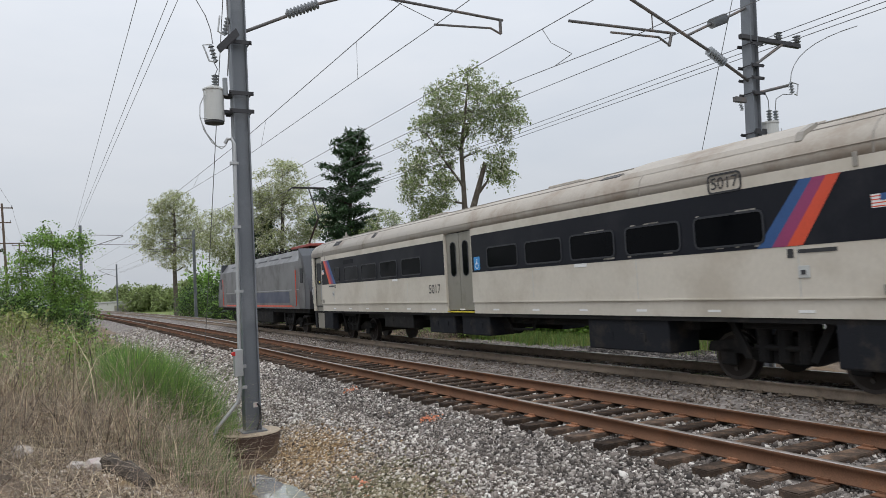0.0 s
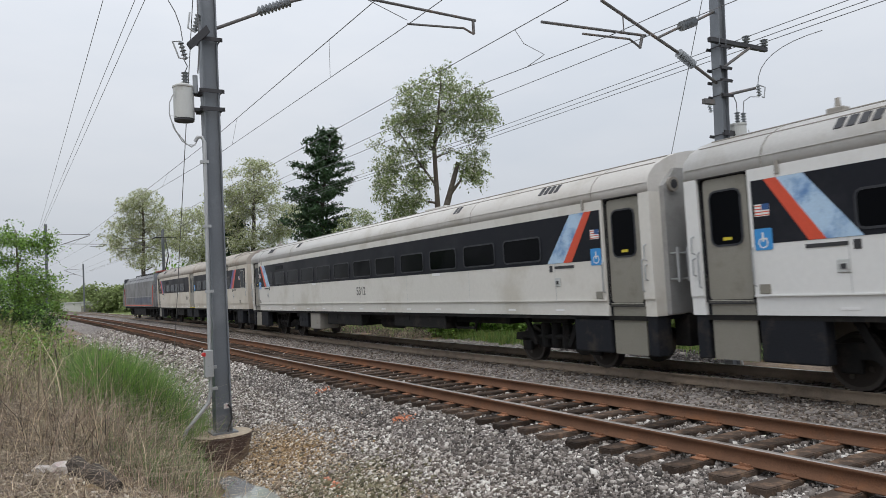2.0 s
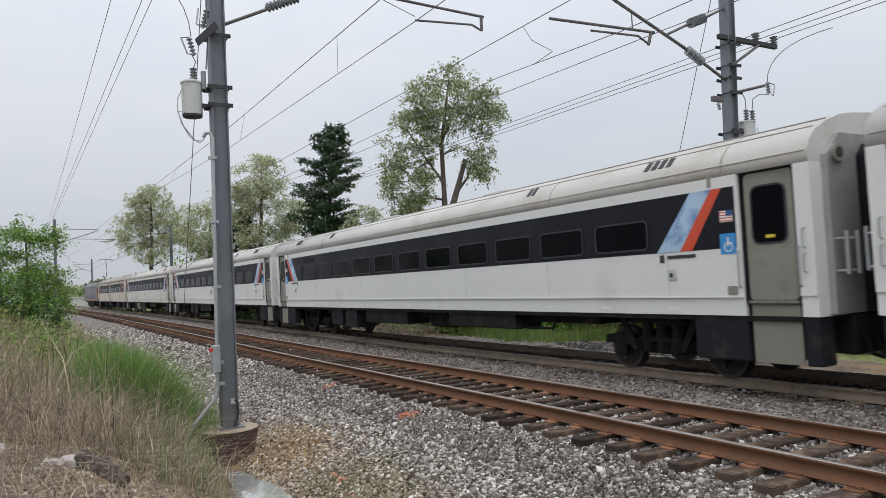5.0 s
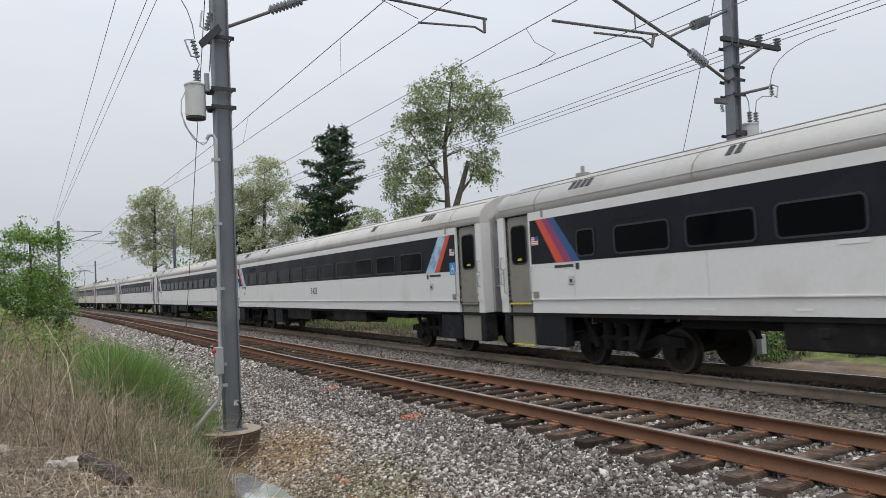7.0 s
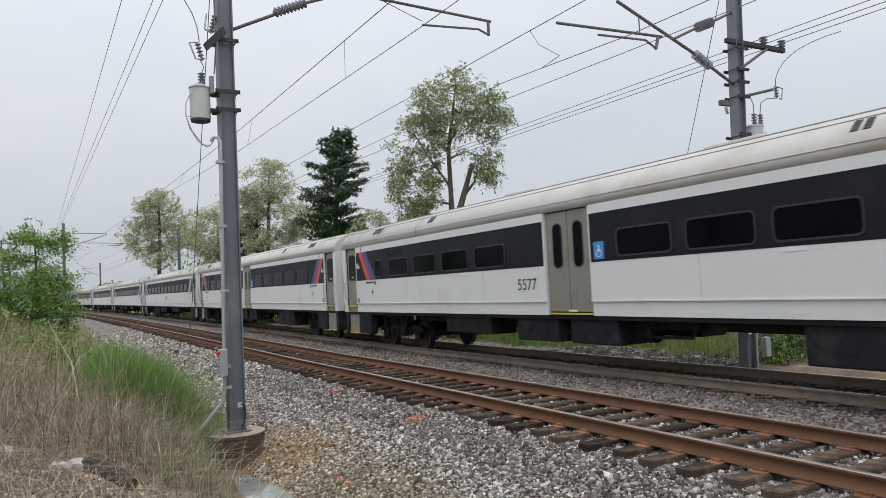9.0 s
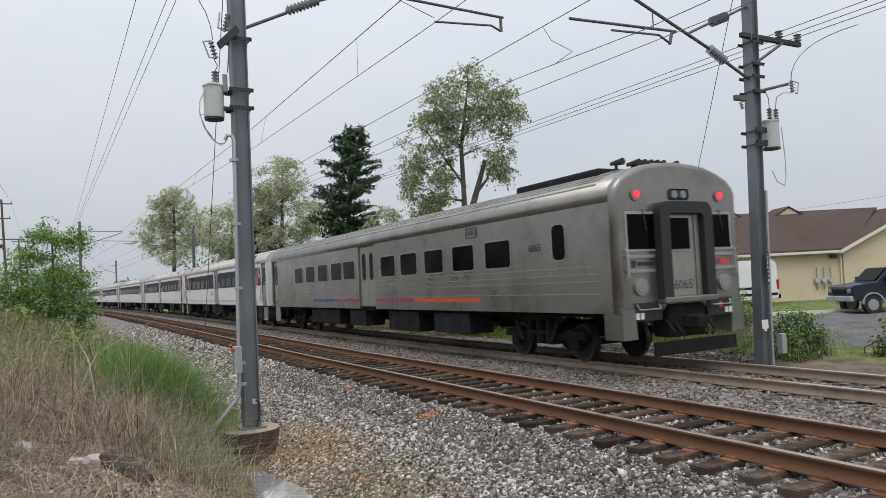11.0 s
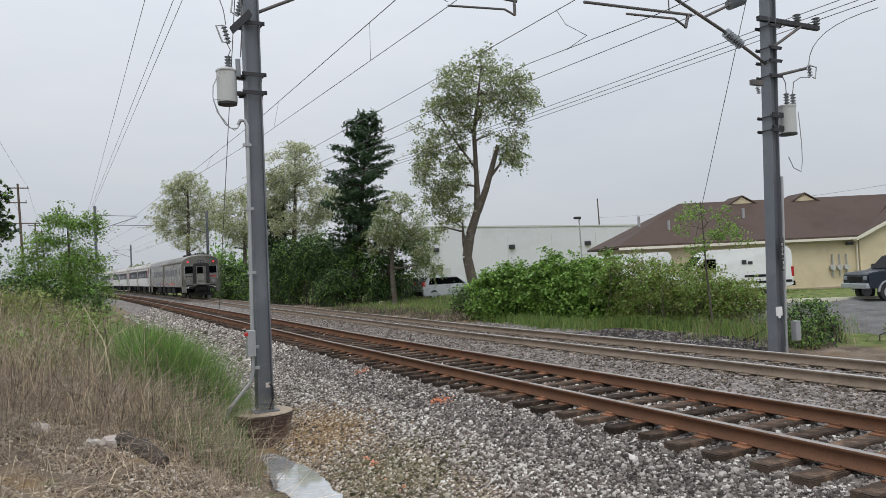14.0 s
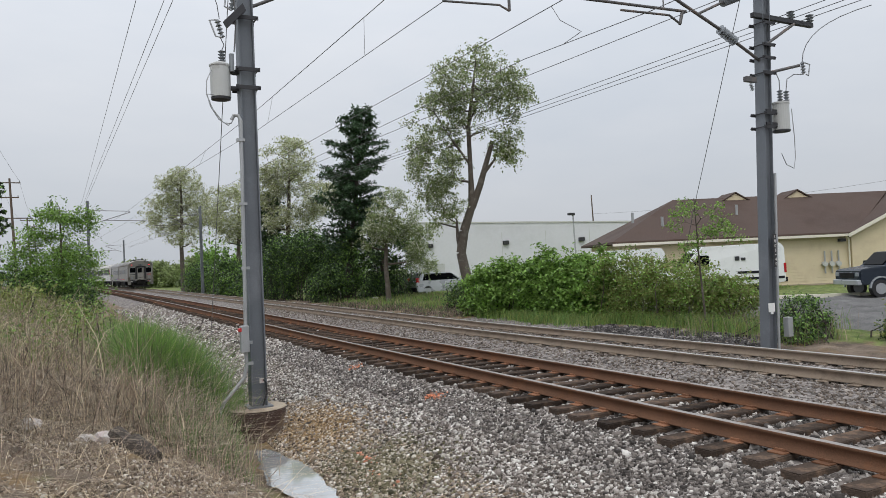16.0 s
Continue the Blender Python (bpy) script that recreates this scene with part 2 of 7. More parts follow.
def stone_material(name, ramp):
    """Broken stone: each stone takes its own shade out of the ramp."""
    m = pbr(name, (0.3, 0.3, 0.3), 0.92, 0, 0.22, 5, 60, 0.3, spec=0.25)
    n, l = m.node_tree.nodes, m.node_tree.links
    scale = n["Principled BSDF"].inputs["Base Color"].links[0].from_node
    g = n.new("ShaderNodeNewGeometry")
    r = n.new("ShaderNodeValToRGB")
    e = r.color_ramp.elements
    e[0].position, e[0].color = 0.0, (*ramp[0][1], 1)
    e[1].position, e[1].color = 1.0, (*ramp[-1][1], 1)
    for pos, c in ramp[1:-1]:
        q = e.new(pos)
        q.color = (*c, 1)
    l.new(g.outputs["Random Per Island"], r.inputs["Fac"])
    l.new(r.outputs["Color"], scale.inputs[0])
    return m


M["stone"] = stone_material("stone", [(0, (0.055, 0.046, 0.04)), (0.3, (0.14, 0.117, 0.10)), (0.6, (0.32, 0.28, 0.25)), (0.85, (0.58, 0.545, 0.50)), (1, (0.85, 0.83, 0.79))])
M["stone_brown"] = stone_material("stone_brown", [(0, (0.07, 0.055, 0.045)), (0.4, (0.16, 0.13, 0.108)), (0.8, (0.29, 0.25, 0.215)), (1, (0.45, 0.41, 0.37))])
M["stone_dark"] = stone_material("stone_dark", [(0, (0.03, 0.027, 0.026)), (0.5, (0.075, 0.068, 0.066)), (0.85, (0.15, 0.138, 0.132)), (1, (0.3, 0.28, 0.26))])
M["stone_mud"] = stone_material("stone_mud", [(0, (0.05, 0.038, 0.029)), (0.4, (0.23, 0.177, 0.13)), (0.75, (0.45, 0.36, 0.26)), (1, (0.8, 0.75, 0.68))])
M["stone_grey"] = stone_material("stone_grey", [(0, (0.045, 0.04, 0.037)), (0.35, (0.12, 0.105, 0.095)), (0.7, (0.26, 0.23, 0.208)), (0.9, (0.48, 0.445, 0.41)), (1, (0.75, 0.72, 0.68))])
M["stone_ochre"] = stone_material("stone_ochre", [(0, (0.06, 0.04, 0.025)), (0.45, (0.25, 0.165, 0.085)), (0.85, (0.45, 0.31, 0.165)), (1, (0.7, 0.62, 0.5))])
M["stone_moss"] = stone_material("stone_moss", [(0, (0.04, 0.037, 0.022)), (0.5, (0.16, 0.145, 0.085)), (0.88, (0.33, 0.295, 0.21)), (1, (0.72, 0.68, 0.62))])
M["red_lamp"] = glow("red_lamp", (1.0, 0.035, 0.05), 1.1)


# ---- mesh helpers ----
def link(name, bm, material, parent=None, label="", smooth=False):
    me = bpy.data.meshes.new(name)
    bm.to_mesh(me)
    bm.free()
    for m in (material if isinstance(material, (list, tuple)) else [material]):
        me.materials.append(M[m] if isinstance(m, str) else m)
    if smooth:
        for p in me.polygons:
            p.use_smooth = True
    ob = new(name, me)
    if parent is not None:
        ob.parent = parent
    if label:
        ob["label"] = label
    return ob


part = link


def share(ob, name, parent, m):
    """Another object on the same mesh."""
    o = new(name, ob.data)
    o.parent = parent
    o.matrix_basis = m
    return o


def box(bm, x0, x1, y0, y1, z0, z1, bevel=0.0, mat=0):
    r = bmesh.ops.create_cube(bm, size=1.0, matrix=Matrix.LocRotScale(((x0 + x1) / 2, (y0 + y1) / 2, (z0 + z1) / 2), None, (abs(x1 - x0), abs(y1 - y0), abs(z1 - z0))))
    vs = r["verts"]
    fs = {f for v in vs for f in v.link_faces}
    for f in fs:
        f.material_index = mat
    if bevel:
        es = list({e for v in vs for e in v.link_edges})
        bmesh.ops.bevel(bm, geom=es, offset=bevel, segments=2, affect="EDGES", profile=0.5)
    return bm


def tube(bm, a, b, r, r2=None, n=10, mat=0, caps=True):
    a, b = Vector(a), Vector(b)
    d = b - a
    m = Matrix.Translation((a + b) / 2) @ d.to_track_quat("Z", "Y").to_matrix().to_4x4()
    res = bmesh.ops.create_cone(bm, cap_ends=caps, segments=n, radius1=r, radius2=r if r2 is None else r2, depth=d.length, matrix=m)
    for f in {f for v in res["verts"] for f in v.link_faces}:
        f.material_index = mat
    return bm


def pipe(bm, pts, r, n=6, mat=0):
    """One bent tube through the points."""
    pts = [Vector(p) for p in pts]
    rows = []
    side = None
    for i, p in enumerate(pts):
        d = (pts[min(i + 1, len(pts) - 1)] - pts[max(i - 1, 0)]).normalized()
        if side is None:
            side = d.cross(Vector((0.31, 0.2, 0.93)) if abs(d.z) < 0.8 else Vector((0.2, 0.95, 0.1))).normalized()
        side = (side - d * side.dot(d)).normalized()
        up = d.cross(side)
        rows.append([bm.verts.new(p + side * (r * math.cos(2 * math.pi * k / n)) + up * (r * math.sin(2 * math.pi * k / n))) for k in range(n)])
    fs = [bm.faces.new(rows[0][::-1]), bm.faces.new(rows[-1])]
    for a, b in zip(rows, rows[1:]):
        for k in range(n):
            fs.append(bm.faces.new((a[k], a[(k + 1) % n], b[(k + 1) % n], b[k])))
    for f in fs:
        f.material_index = mat
    return bm


def prism(bm, outline, axis, lo, hi, mat=0):
    """An outline in the plane across axis ('x' or 'y'), drawn out from lo to hi."""
    def at(p, q):
        return (q, p[0], p[1]) if axis == "x" else (p[0], q, p[1]) if axis == "y" else (p[0], p[1], q)
    va = [bm.verts.new(at(p, lo)) for p in outline]
    vb = [bm.verts.new(at(p, hi)) for p in outline]
    fs = [bm.faces.new(va), bm.faces.new(vb[::-1])]
    for i in range(len(outline)):
        j = (i + 1) % len(outline)
        fs.append(bm.faces.new((va[j], va[i], vb[i], vb[j])))
    for f in fs:
        f.material_index = mat
    bmesh.ops.recalc_face_normals(bm, faces=fs)
    return bm


def B():
    return bmesh.new()


def thing(name, label, category, m=None, group="", kind=""):
    e = new(name)
    e.empty_display_size = 0.3
    if m is not None:
        e.matrix_basis = m
    return tagged(e, label, category, group, kind)


def mesh_np(name, verts, faces, material, parent=None, smooth=False, mat_index=None):
    """A mesh from numpy arrays; faces is an (n, k) array."""
    me = bpy.data.meshes.new(name)
    nv, nf, k = len(verts), len(faces), faces.shape[1]
    me.vertices.add(nv)
    me.vertices.foreach_set("co", np.asarray(verts, np.float32).ravel())
    me.loops.add(nf * k)
    me.loops.foreach_set("vertex_index", faces.astype(np.int32).ravel())
    me.polygons.add(nf)
    me.polygons.foreach_set("loop_start", np.arange(0, nf * k, k, dtype=np.int32))
    me.polygons.foreach_set("loop_total", np.full(nf, k, np.int32))
    for m in (material if isinstance(material, (list, tuple)) else [material]):
        me.materials.append(M[m] if isinstance(m, str) else m)
    if mat_index is not None:
        me.polygons.foreach_set("material_index", np.asarray(mat_index, np.int32))
    if smooth:
        me.polygons.foreach_set("use_smooth", np.ones(nf, bool))
    me.update(calc_edges=True)
    ob = new(name, me)
    if parent is not None:
        ob.parent = parent
    return ob


# ---- the line of the railway and the lie of the land ----
def bend(y):
    """How far the railway has swung to the left at y."""
    y = np.asarray(y, float)
    q = np.clip(y - 19.0, 0, 300.0)
    return -(q ** 2) / 5526.0 - np.clip(y - 319.0, 0, None) * (600.0 / 5526.0)


def heading(y):
    return math.atan(2 * min(max(y - 19.0, 0), 300) / 5526.0)


def rise(y):
    """The railway climbs gently as it leaves."""
    return 0.0066 * np.clip(np.asarray(y, float) - 20.0, 0, 300.0)


GAUGE = 1.509
NEAR_C, FAR_C = 6.351 + GAUGE / 2, 10.269 + GAUGE / 2
PROFILE_X = [-400, -40, -8, -3.0, -0.6, 0.5, 1.3, 2.1, 2.4, 3.0, 3.4, 4.3, 5.2, 5.75, 6.3, 8.4, 9.0, 9.6, 12.4, 13.2, 14.2, 16, 19, 23, 46, 400]
PROFILE_Z = [1.5, 1.0, 0.75, 0.45, 0.08, -0.1, -0.5, -1.0, -1.15, -1.14, -1.0, -0.72, -0.42, -0.28, -0.245, -0.245, -0.30, -0.205, -0.205, -0.38, -0.42, -0.38, -0.28, -0.2, -0.45, -0.45]


def land(x, y):
    """Height of the ground."""
    x, y = np.asarray(x, float), np.asarray(y, float)
    xc = x - bend(y)
    z = np.interp(xc, PROFILE_X, PROFILE_Z) + rise(y) * np.interp(xc, [0, 4, 13.5, 18], [0, 1, 1, 0])
    ditch = np.interp(xc, [0.8, 2.0, 3.3, 4.6], [0, 1, 1, 0]) * np.interp(y, [-5, 3, 8, 14, 22, 40], [0.5, 0.5, 0.0, 0.0, 0.25, 0.45])
    z = z + ditch
    z = z + 0.26 * np.exp(-((x + 0.5) / 1.3) ** 2 - ((y - 12.2) / 1.1) ** 2)
    z = z + np.interp(xc, [-6, -1, 0.8], [1, 1, 0]) * np.interp(y, [6, 12, 30], [0, 0.12, 0.3])
    return z


def ground_material():
    """Soil, ballast, grass and asphalt, by the zones stored on the ground."""
    m = pbr("ground", (0.5, 0.5, 0.5), 0.95, 0, 0.5, 2.2, 48, 1.0, spec=0.2)
    n, l = m.node_tree.nodes, m.node_tree.links
    b = n["Principled BSDF"]
    scale = b.inputs["Base Color"].links[0].from_node
    zone = n.new("ShaderNodeVertexColor")
    zone.layer_name = "zone"
    sep = n.new("ShaderNodeSeparateColor")
    l.new(zone.outputs["Color"], sep.inputs[0])
    co = n.new("ShaderNodeTexCoord")

    def noise_col(scale_, a, c, detail=6, lo=0.35, hi=0.65):
        t = n.new("ShaderNodeTexNoise")
        t.inputs["Scale"].default_value, t.inputs["Detail"].default_value = scale_, detail
        l.new(co.outputs["Object"], t.inputs["Vector"])
        r = n.new("ShaderNodeValToRGB")
        r.color_ramp.elements[0].position, r.color_ramp.elements[0].color = lo, (*a, 1)
        r.color_ramp.elements[1].position, r.color_ramp.elements[1].color = hi, (*c, 1)
        l.new(t.outputs["Fac"], r.inputs["Fac"])
        return r.outputs["Color"]
    soil = noise_col(1.7, (0.115, 0.088, 0.068), (0.235, 0.185, 0.14))
    ochre = noise_col(0.9, (0, 0, 0), (1, 1, 1), 6, 0.52, 0.66)
    mo = n.new("ShaderNodeMixRGB")
    l.new(ochre, mo.inputs[0])
    l.new(soil, mo.inputs[1])
    mo.inputs[2].default_value = (0.25, 0.17, 0.09, 1)
    soil = mo.outputs["Color"]
    vor = n.new("ShaderNodeTexVoronoi")
    vor.inputs["Scale"].default_value = 16
    l.new(co.outputs["Object"], vor.inputs["Vector"])
    bal = n.new("ShaderNodeValToRGB")
    bal.color_ramp.elements[0].color, bal.color_ramp.elements[1].color = (0.07, 0.06, 0.054, 1), (0.33, 0.30, 0.28, 1)
    sepv = n.new("ShaderNodeSeparateColor")
    l.new(vor.outputs["Color"], sepv.inputs[0])
    l.new(sepv.outputs[0], bal.inputs["Fac"])
    turf = noise_col(2.5, (0.09, 0.13, 0.035), (0.20, 0.235, 0.08))
    tar = noise_col(0.7, (0.125, 0.122, 0.12), (0.175, 0.172, 0.168))
    edge = n.new("ShaderNodeTexNoise")
    edge.inputs["Scale"].default_value, edge.inputs["Detail"].default_value = 3.0, 6
    l.new(co.outputs["Object"], edge.inputs["Vector"])
    col = soil
    for channel, other in ((0, bal.outputs["Color"]), (1, turf), (2, tar)):
        a = n.new("ShaderNodeMath")
        a.operation = "ADD"
        l.new(sep.outputs[channel], a.inputs[0])
        l.new(edge.outputs["Fac"], a.inputs[1])
        r = n.new("ShaderNodeMapRange")
        w = 0.03 if channel == 2 else 0.12
        r.inputs["From Min"].default_value, r.inputs["From Max"].default_value = 1.0 - w, 1.0 + w
        l.new(a.outputs[0], r.inputs["Value"])
        mx = n.new("ShaderNodeMixRGB")
        l.new(r.outputs["Result"], mx.inputs[0])
        l.new(col, mx.inputs[1])
        l.new(other, mx.inputs[2])
        col = mx.outputs["Color"]
    l.new(col, scale.inputs[0])
    return m


def build_ground():
    xs = np.unique(np.concatenate([np.linspace(-8, 24, 161), -8 - np.geomspace(0.3, 2500, 34), 24 + np.geomspace(0.3, 2500, 40)]))
    ys = np.unique(np.concatenate([np.arange(-14, 60, 0.35), 60 + np.geomspace(0.4, 2600, 60), -14 - np.geomspace(0.5, 900, 20)]))
    X, Y = np.meshgrid(xs, ys)
    XW = X + bend(Y)
    Z = land(XW, Y)
    rng = np.random.default_rng(5)
    rough = np.where((X > 5.0) & (X < 13.0), 0.008, 0.03) * np.clip(1.5 - np.abs(Y) / 100, 0, 1)
    rough = np.where((X > 2.1) & (X < 5.6) & (Y > 2) & (Y < 40), 0.005, rough)
    Z = Z + rng.normal(0, 1, Z.shape) * rough
    V = np.stack([XW, Y, Z], -1).reshape(-1, 3)
    ny, nx = X.shape
    i = np.arange(ny * nx).reshape(ny, nx)
    F = np.stack([i[:-1, :-1], i[:-1, 1:], i[1:, 1:], i[1:, :-1]], -1).reshape(-1, 4)
    ob = mesh_np("ground", V, F, ground_material(), smooth=True)
    xc = X
    ballast = np.interp(xc, [3.3, 4.2, 4.9, 12.9, 13.6, 14.4], [0.0, 0.35, 1, 1, 0.5, 0.05])
    dark_bed = ((Y > 13) & (Y < 26)) * np.interp(xc, [13, 14, 15.5, 16.5], [1, 1, 0.7, 0])
    ballast = np.maximum(ballast, dark_bed)
    grass = np.interp(xc, [-8, -2, 1.5, 2.4, 3.0, 15.4, 16.4, 30], [0.42, 0.25, 0.3, 0.45, 0.0, 0.0, 0.62, 0.72])
    tar = np.where((xc > 18.4) & (xc < 90) & (XW * 0.46 + Y * 0.888 < 31.5) & (Y > -60), 1.0, 0.0)
    col = np.stack([ballast, grass, tar, np.ones_like(tar)], -1).reshape(-1, 4).astype(np.float32)
    at = ob.data.color_attributes.new("zone", "FLOAT_COLOR", "POINT")
    at.data.foreach_set("color", col.ravel())
    tagged(ob, "gravelly ground with ballast, soil, turf and asphalt", "ground", kind="structure")
    return ob


ground = build_ground()


# ---- tracks ----
RAIL = [(-0.07, -0.172), (0.07, -0.172), (0.07, -0.16), (0.014, -0.135), (0.010, -0.05), (0.036, -0.036), (0.036, -0.006), (0.028, 0.0), (-0.028, 0.0), (-0.036, -0.006), (-0.036, -0.036), (-0.010, -0.05), (-0.014, -0.135), (-0.07, -0.16)]


def sweep_rail(name, x0, parent, mats):
    ys = np.concatenate([np.arange(-30, 20, 5.0), np.arange(20, 340, 4.0)])
    k = len(RAIL)
    V = np.array([[x0 + px + bend(y), y, pz + rise(y)] for y in ys for px, pz in RAIL])
    F, mi = [], []
    for i in range(len(ys) - 1):
        for j in range(k):
            a, b = i * k + j, i * k + (j + 1) % k
            F.append((a, b, b + k, a + k))
            mi.append(1 if j in (6, 7, 8) else 0)
    ob = mesh_np(name, V, np.array(F), mats, parent, mat_index=mi)
    return ob


def tie_mesh():
    bm = B()
    box(bm, -1.3, 1.3, -0.115, 0.115, -0.355, -0.186, 0.012)
    rnd = random.Random(3)
    for v in bm.verts:
        v.co += Vector((rnd.uniform(-0.015, 0.015), rnd.uniform(-0.006, 0.006), rnd.uniform(-0.004, 0.004)))
    me = bpy.data.meshes.new("tie")
    bm.to_mesh(me)
    bm.free()
    return me


def plate_mesh(name, wide):
    bm = B()
    box(bm, -0.17 if wide else -0.13, 0.17 if wide else 0.13, -0.09, 0.09, -0.187, -0.171, 0.004)
    for sx in (-1, 1):
        for sy in (-1, 1):
            box(bm, sx * 0.085 - 0.014, sx * 0.085 + 0.014, sy * 0.045 - 0.014, sy * 0.045 + 0.014, -0.175, -0.145)
        box(bm, sx * 0.075 - 0.02, sx * 0.075 + 0.02, -0.03, 0.03, -0.175, -0.150)
    me = bpy.data.meshes.new(name)
    bm.to_mesh(me)
    bm.free()
    return me


def build_track(name, centre, mats, label, tie_mat, plate_mat, first, last, sink):
    e = thing(name, label, "railway track", kind="structure")
    for s in (-1, 1):
        sweep_rail("rail", centre + s * GAUGE / 2, e, mats)
    tm, pm = tie_mesh(), plate_mesh("tie_plate", True)
    tm.materials.append(M[tie_mat])
    pm.materials.append(M[plate_mat])
    rnd = random.Random(11)
    y = first
    while y < last:
        o = new("tie", tm)
        o.parent = e
        o.matrix_basis = Matrix.Translation((centre + float(bend(y)) + rnd.uniform(-0.05, 0.05), y, sink + float(rise(y)) - rnd.uniform(0, 0.004))) @ pose(0, 0, 0, 0, 0, math.degrees(heading(y)) + rnd.uniform(-1.2, 1.2))
        if y < 60:
            for s in (-1, 1):
                p = new("tie_plate", pm)
                p.parent = o
                p.matrix_basis = Matrix.Translation((s * GAUGE / 2 - (o.matrix_basis.translation.x - centre - float(bend(y))), 0, -sink))
        y += 0.53 + rnd.uniform(-0.03, 0.03)
    return e


near_track = build_track("near_track", NEAR_C, ["rail_rust", "rail_head"], "rusty railway track on dark wooden ties in gravel", "tie", "tie_plate", -4.0, 120, 0.0)
far_track = build_track("far_track", FAR_C, ["rail_dusty", "rail_head_bright"], "dusty brown railway track deep in gravel ballast", "tie", "rail_dusty", -6.0, 100, -0.03)


# ---- train ----
ROOF_PTS = [(1.6, 3.30), (1.6, 3.47), (1.555, 3.60), (1.40, 3.765), (1.1, 3.915), (0.8, 4.015), (0.5, 4.065), (0.0, 4.10)]


def section(half, lo, roof=True):
    k = half / 1.6
    right = [(half, lo)] + [(x * k, z) for x, z in ROOF_PTS]
    return right + [(-x, z) for x, z in right[::-1][1:]]


def upper_section(lo):
    right = [(1.6, lo)] + ROOF_PTS[1:]
    return right + [(-x, z) for x, z in right[::-1][1:]]


def ring(bm, x, y0, y1, z0, z1, w, depth, r=0.05, mat=0):
    """A rounded frame in a plane of constant x, proud by depth towards -x."""
    def loop(o, xx):
        out = []
        for cy, cz, a0 in ((y1 - r, z1 - r, 0), (y0 + r, z1 - r, 90), (y0 + r, z0 + r, 180), (y1 - r, z0 + r, 270)):
            for a in (0, 45, 90):
                t = radians(a0 + a)
                out.append(bm.verts.new((xx, cy + (r + o) * math.cos(t), cz + (r + o) * math.sin(t))))
        return out
    a, b, c, d = loop(w, x), loop(w, x - depth), loop(0, x - depth), loop(0, x)
    n = len(a)
    for p, q in ((a, b), (b, c), (c, d)):
        for i in range(n):
            j = (i + 1) % n
            f = bm.faces.new((p[i], p[j], q[j], q[i]))
            f.material_index = mat
    return bm


def slab(bm, x, y0, y1, z0, z1, t=0.006, r=0.04, mat=0):
    """A thin rounded plate whose face lies at x - t."""
    out = []
    for cy, cz, a0 in ((y1 - r, z1 - r, 0), (y0 + r, z1 - r, 90), (y0 + r, z0 + r, 180), (y1 - r, z0 + r, 270)):
        for a in (0, 45, 90):
            q = radians(a0 + a)
            out.append((cy + r * math.cos(q), cz + r * math.sin(q)))
    return prism(bm, out, "x", x - t, x, mat)


SHARED = {}


def shared_mesh(key, make):
    if key not in SHARED:
        bm = make()
        me = bpy.data.meshes.new(key)
        bm.to_mesh(me)
        bm.free()
        SHARED[key] = me
    return SHARED[key]


def placed(name, key, make, mats, parent, m, label=""):
    me = shared_mesh(key, make)
    if not me.materials:
        for q in mats:
            me.materials.append(M[q])
    o = new(name, me)
    o.parent = parent
    o.matrix_basis = m
    if label:
        o["label"] = label
    return o


def lettering(text, size, material, parent, x, y, z, name="lettering"):
    """Raised letters on the side that faces -x, centred at y, z."""
    cu = bpy.data.curves.new(name, "FONT")
    cu.body, cu.size, cu.extrude, cu.align_x, cu.align_y = text, size, 0.001, "CENTER", "CENTER"
    tmp = bpy.data.objects.new(name, cu)
    scene.collection.objects.link(tmp)
    me = bpy.data.meshes.new_from_object(tmp.evaluated_get(bpy.context.evaluated_depsgraph_get()))
    bpy.data.objects.remove(tmp)
    me.materials.clear()
    me.materials.append(M[material])
    o = new(name, me)
    o.parent = parent
    o.matrix_basis = Matrix.Translation((x, y, z)) @ Matrix(((0, 0, -1, 0), (-1, 0, 0, 0), (0, 1, 0, 0), (0, 0, 0, 1)))
    return o


def wheel_bm():
    bm = B()
    tube(bm, (-0.065, 0, 0), (0.065, 0, 0), 0.41, n=28, mat=1)
    tube(bm, (0.06, 0, 0), (0.09, 0, 0), 0.435, n=28, mat=1)
    tube(bm, (-0.07, 0, 0), (-0.064, 0, 0), 0.35, n=28, mat=0)
    tube(bm, (-0.12, 0, 0), (-0.07, 0, 0), 0.09, 0.12, n=14, mat=0)
    for k in range(4):
        a = math.pi * k / 2
        tube(bm, (-0.085, 0.22 * math.cos(a), 0.22 * math.sin(a)), (-0.07, 0.22 * math.cos(a), 0.22 * math.sin(a)), 0.04, n=8, mat=1)
    return bm


def axle_bm():
    return tube(B(), (-1.0, 0, 0), (1.0, 0, 0), 0.08, n=10)


WHEELSETS = []


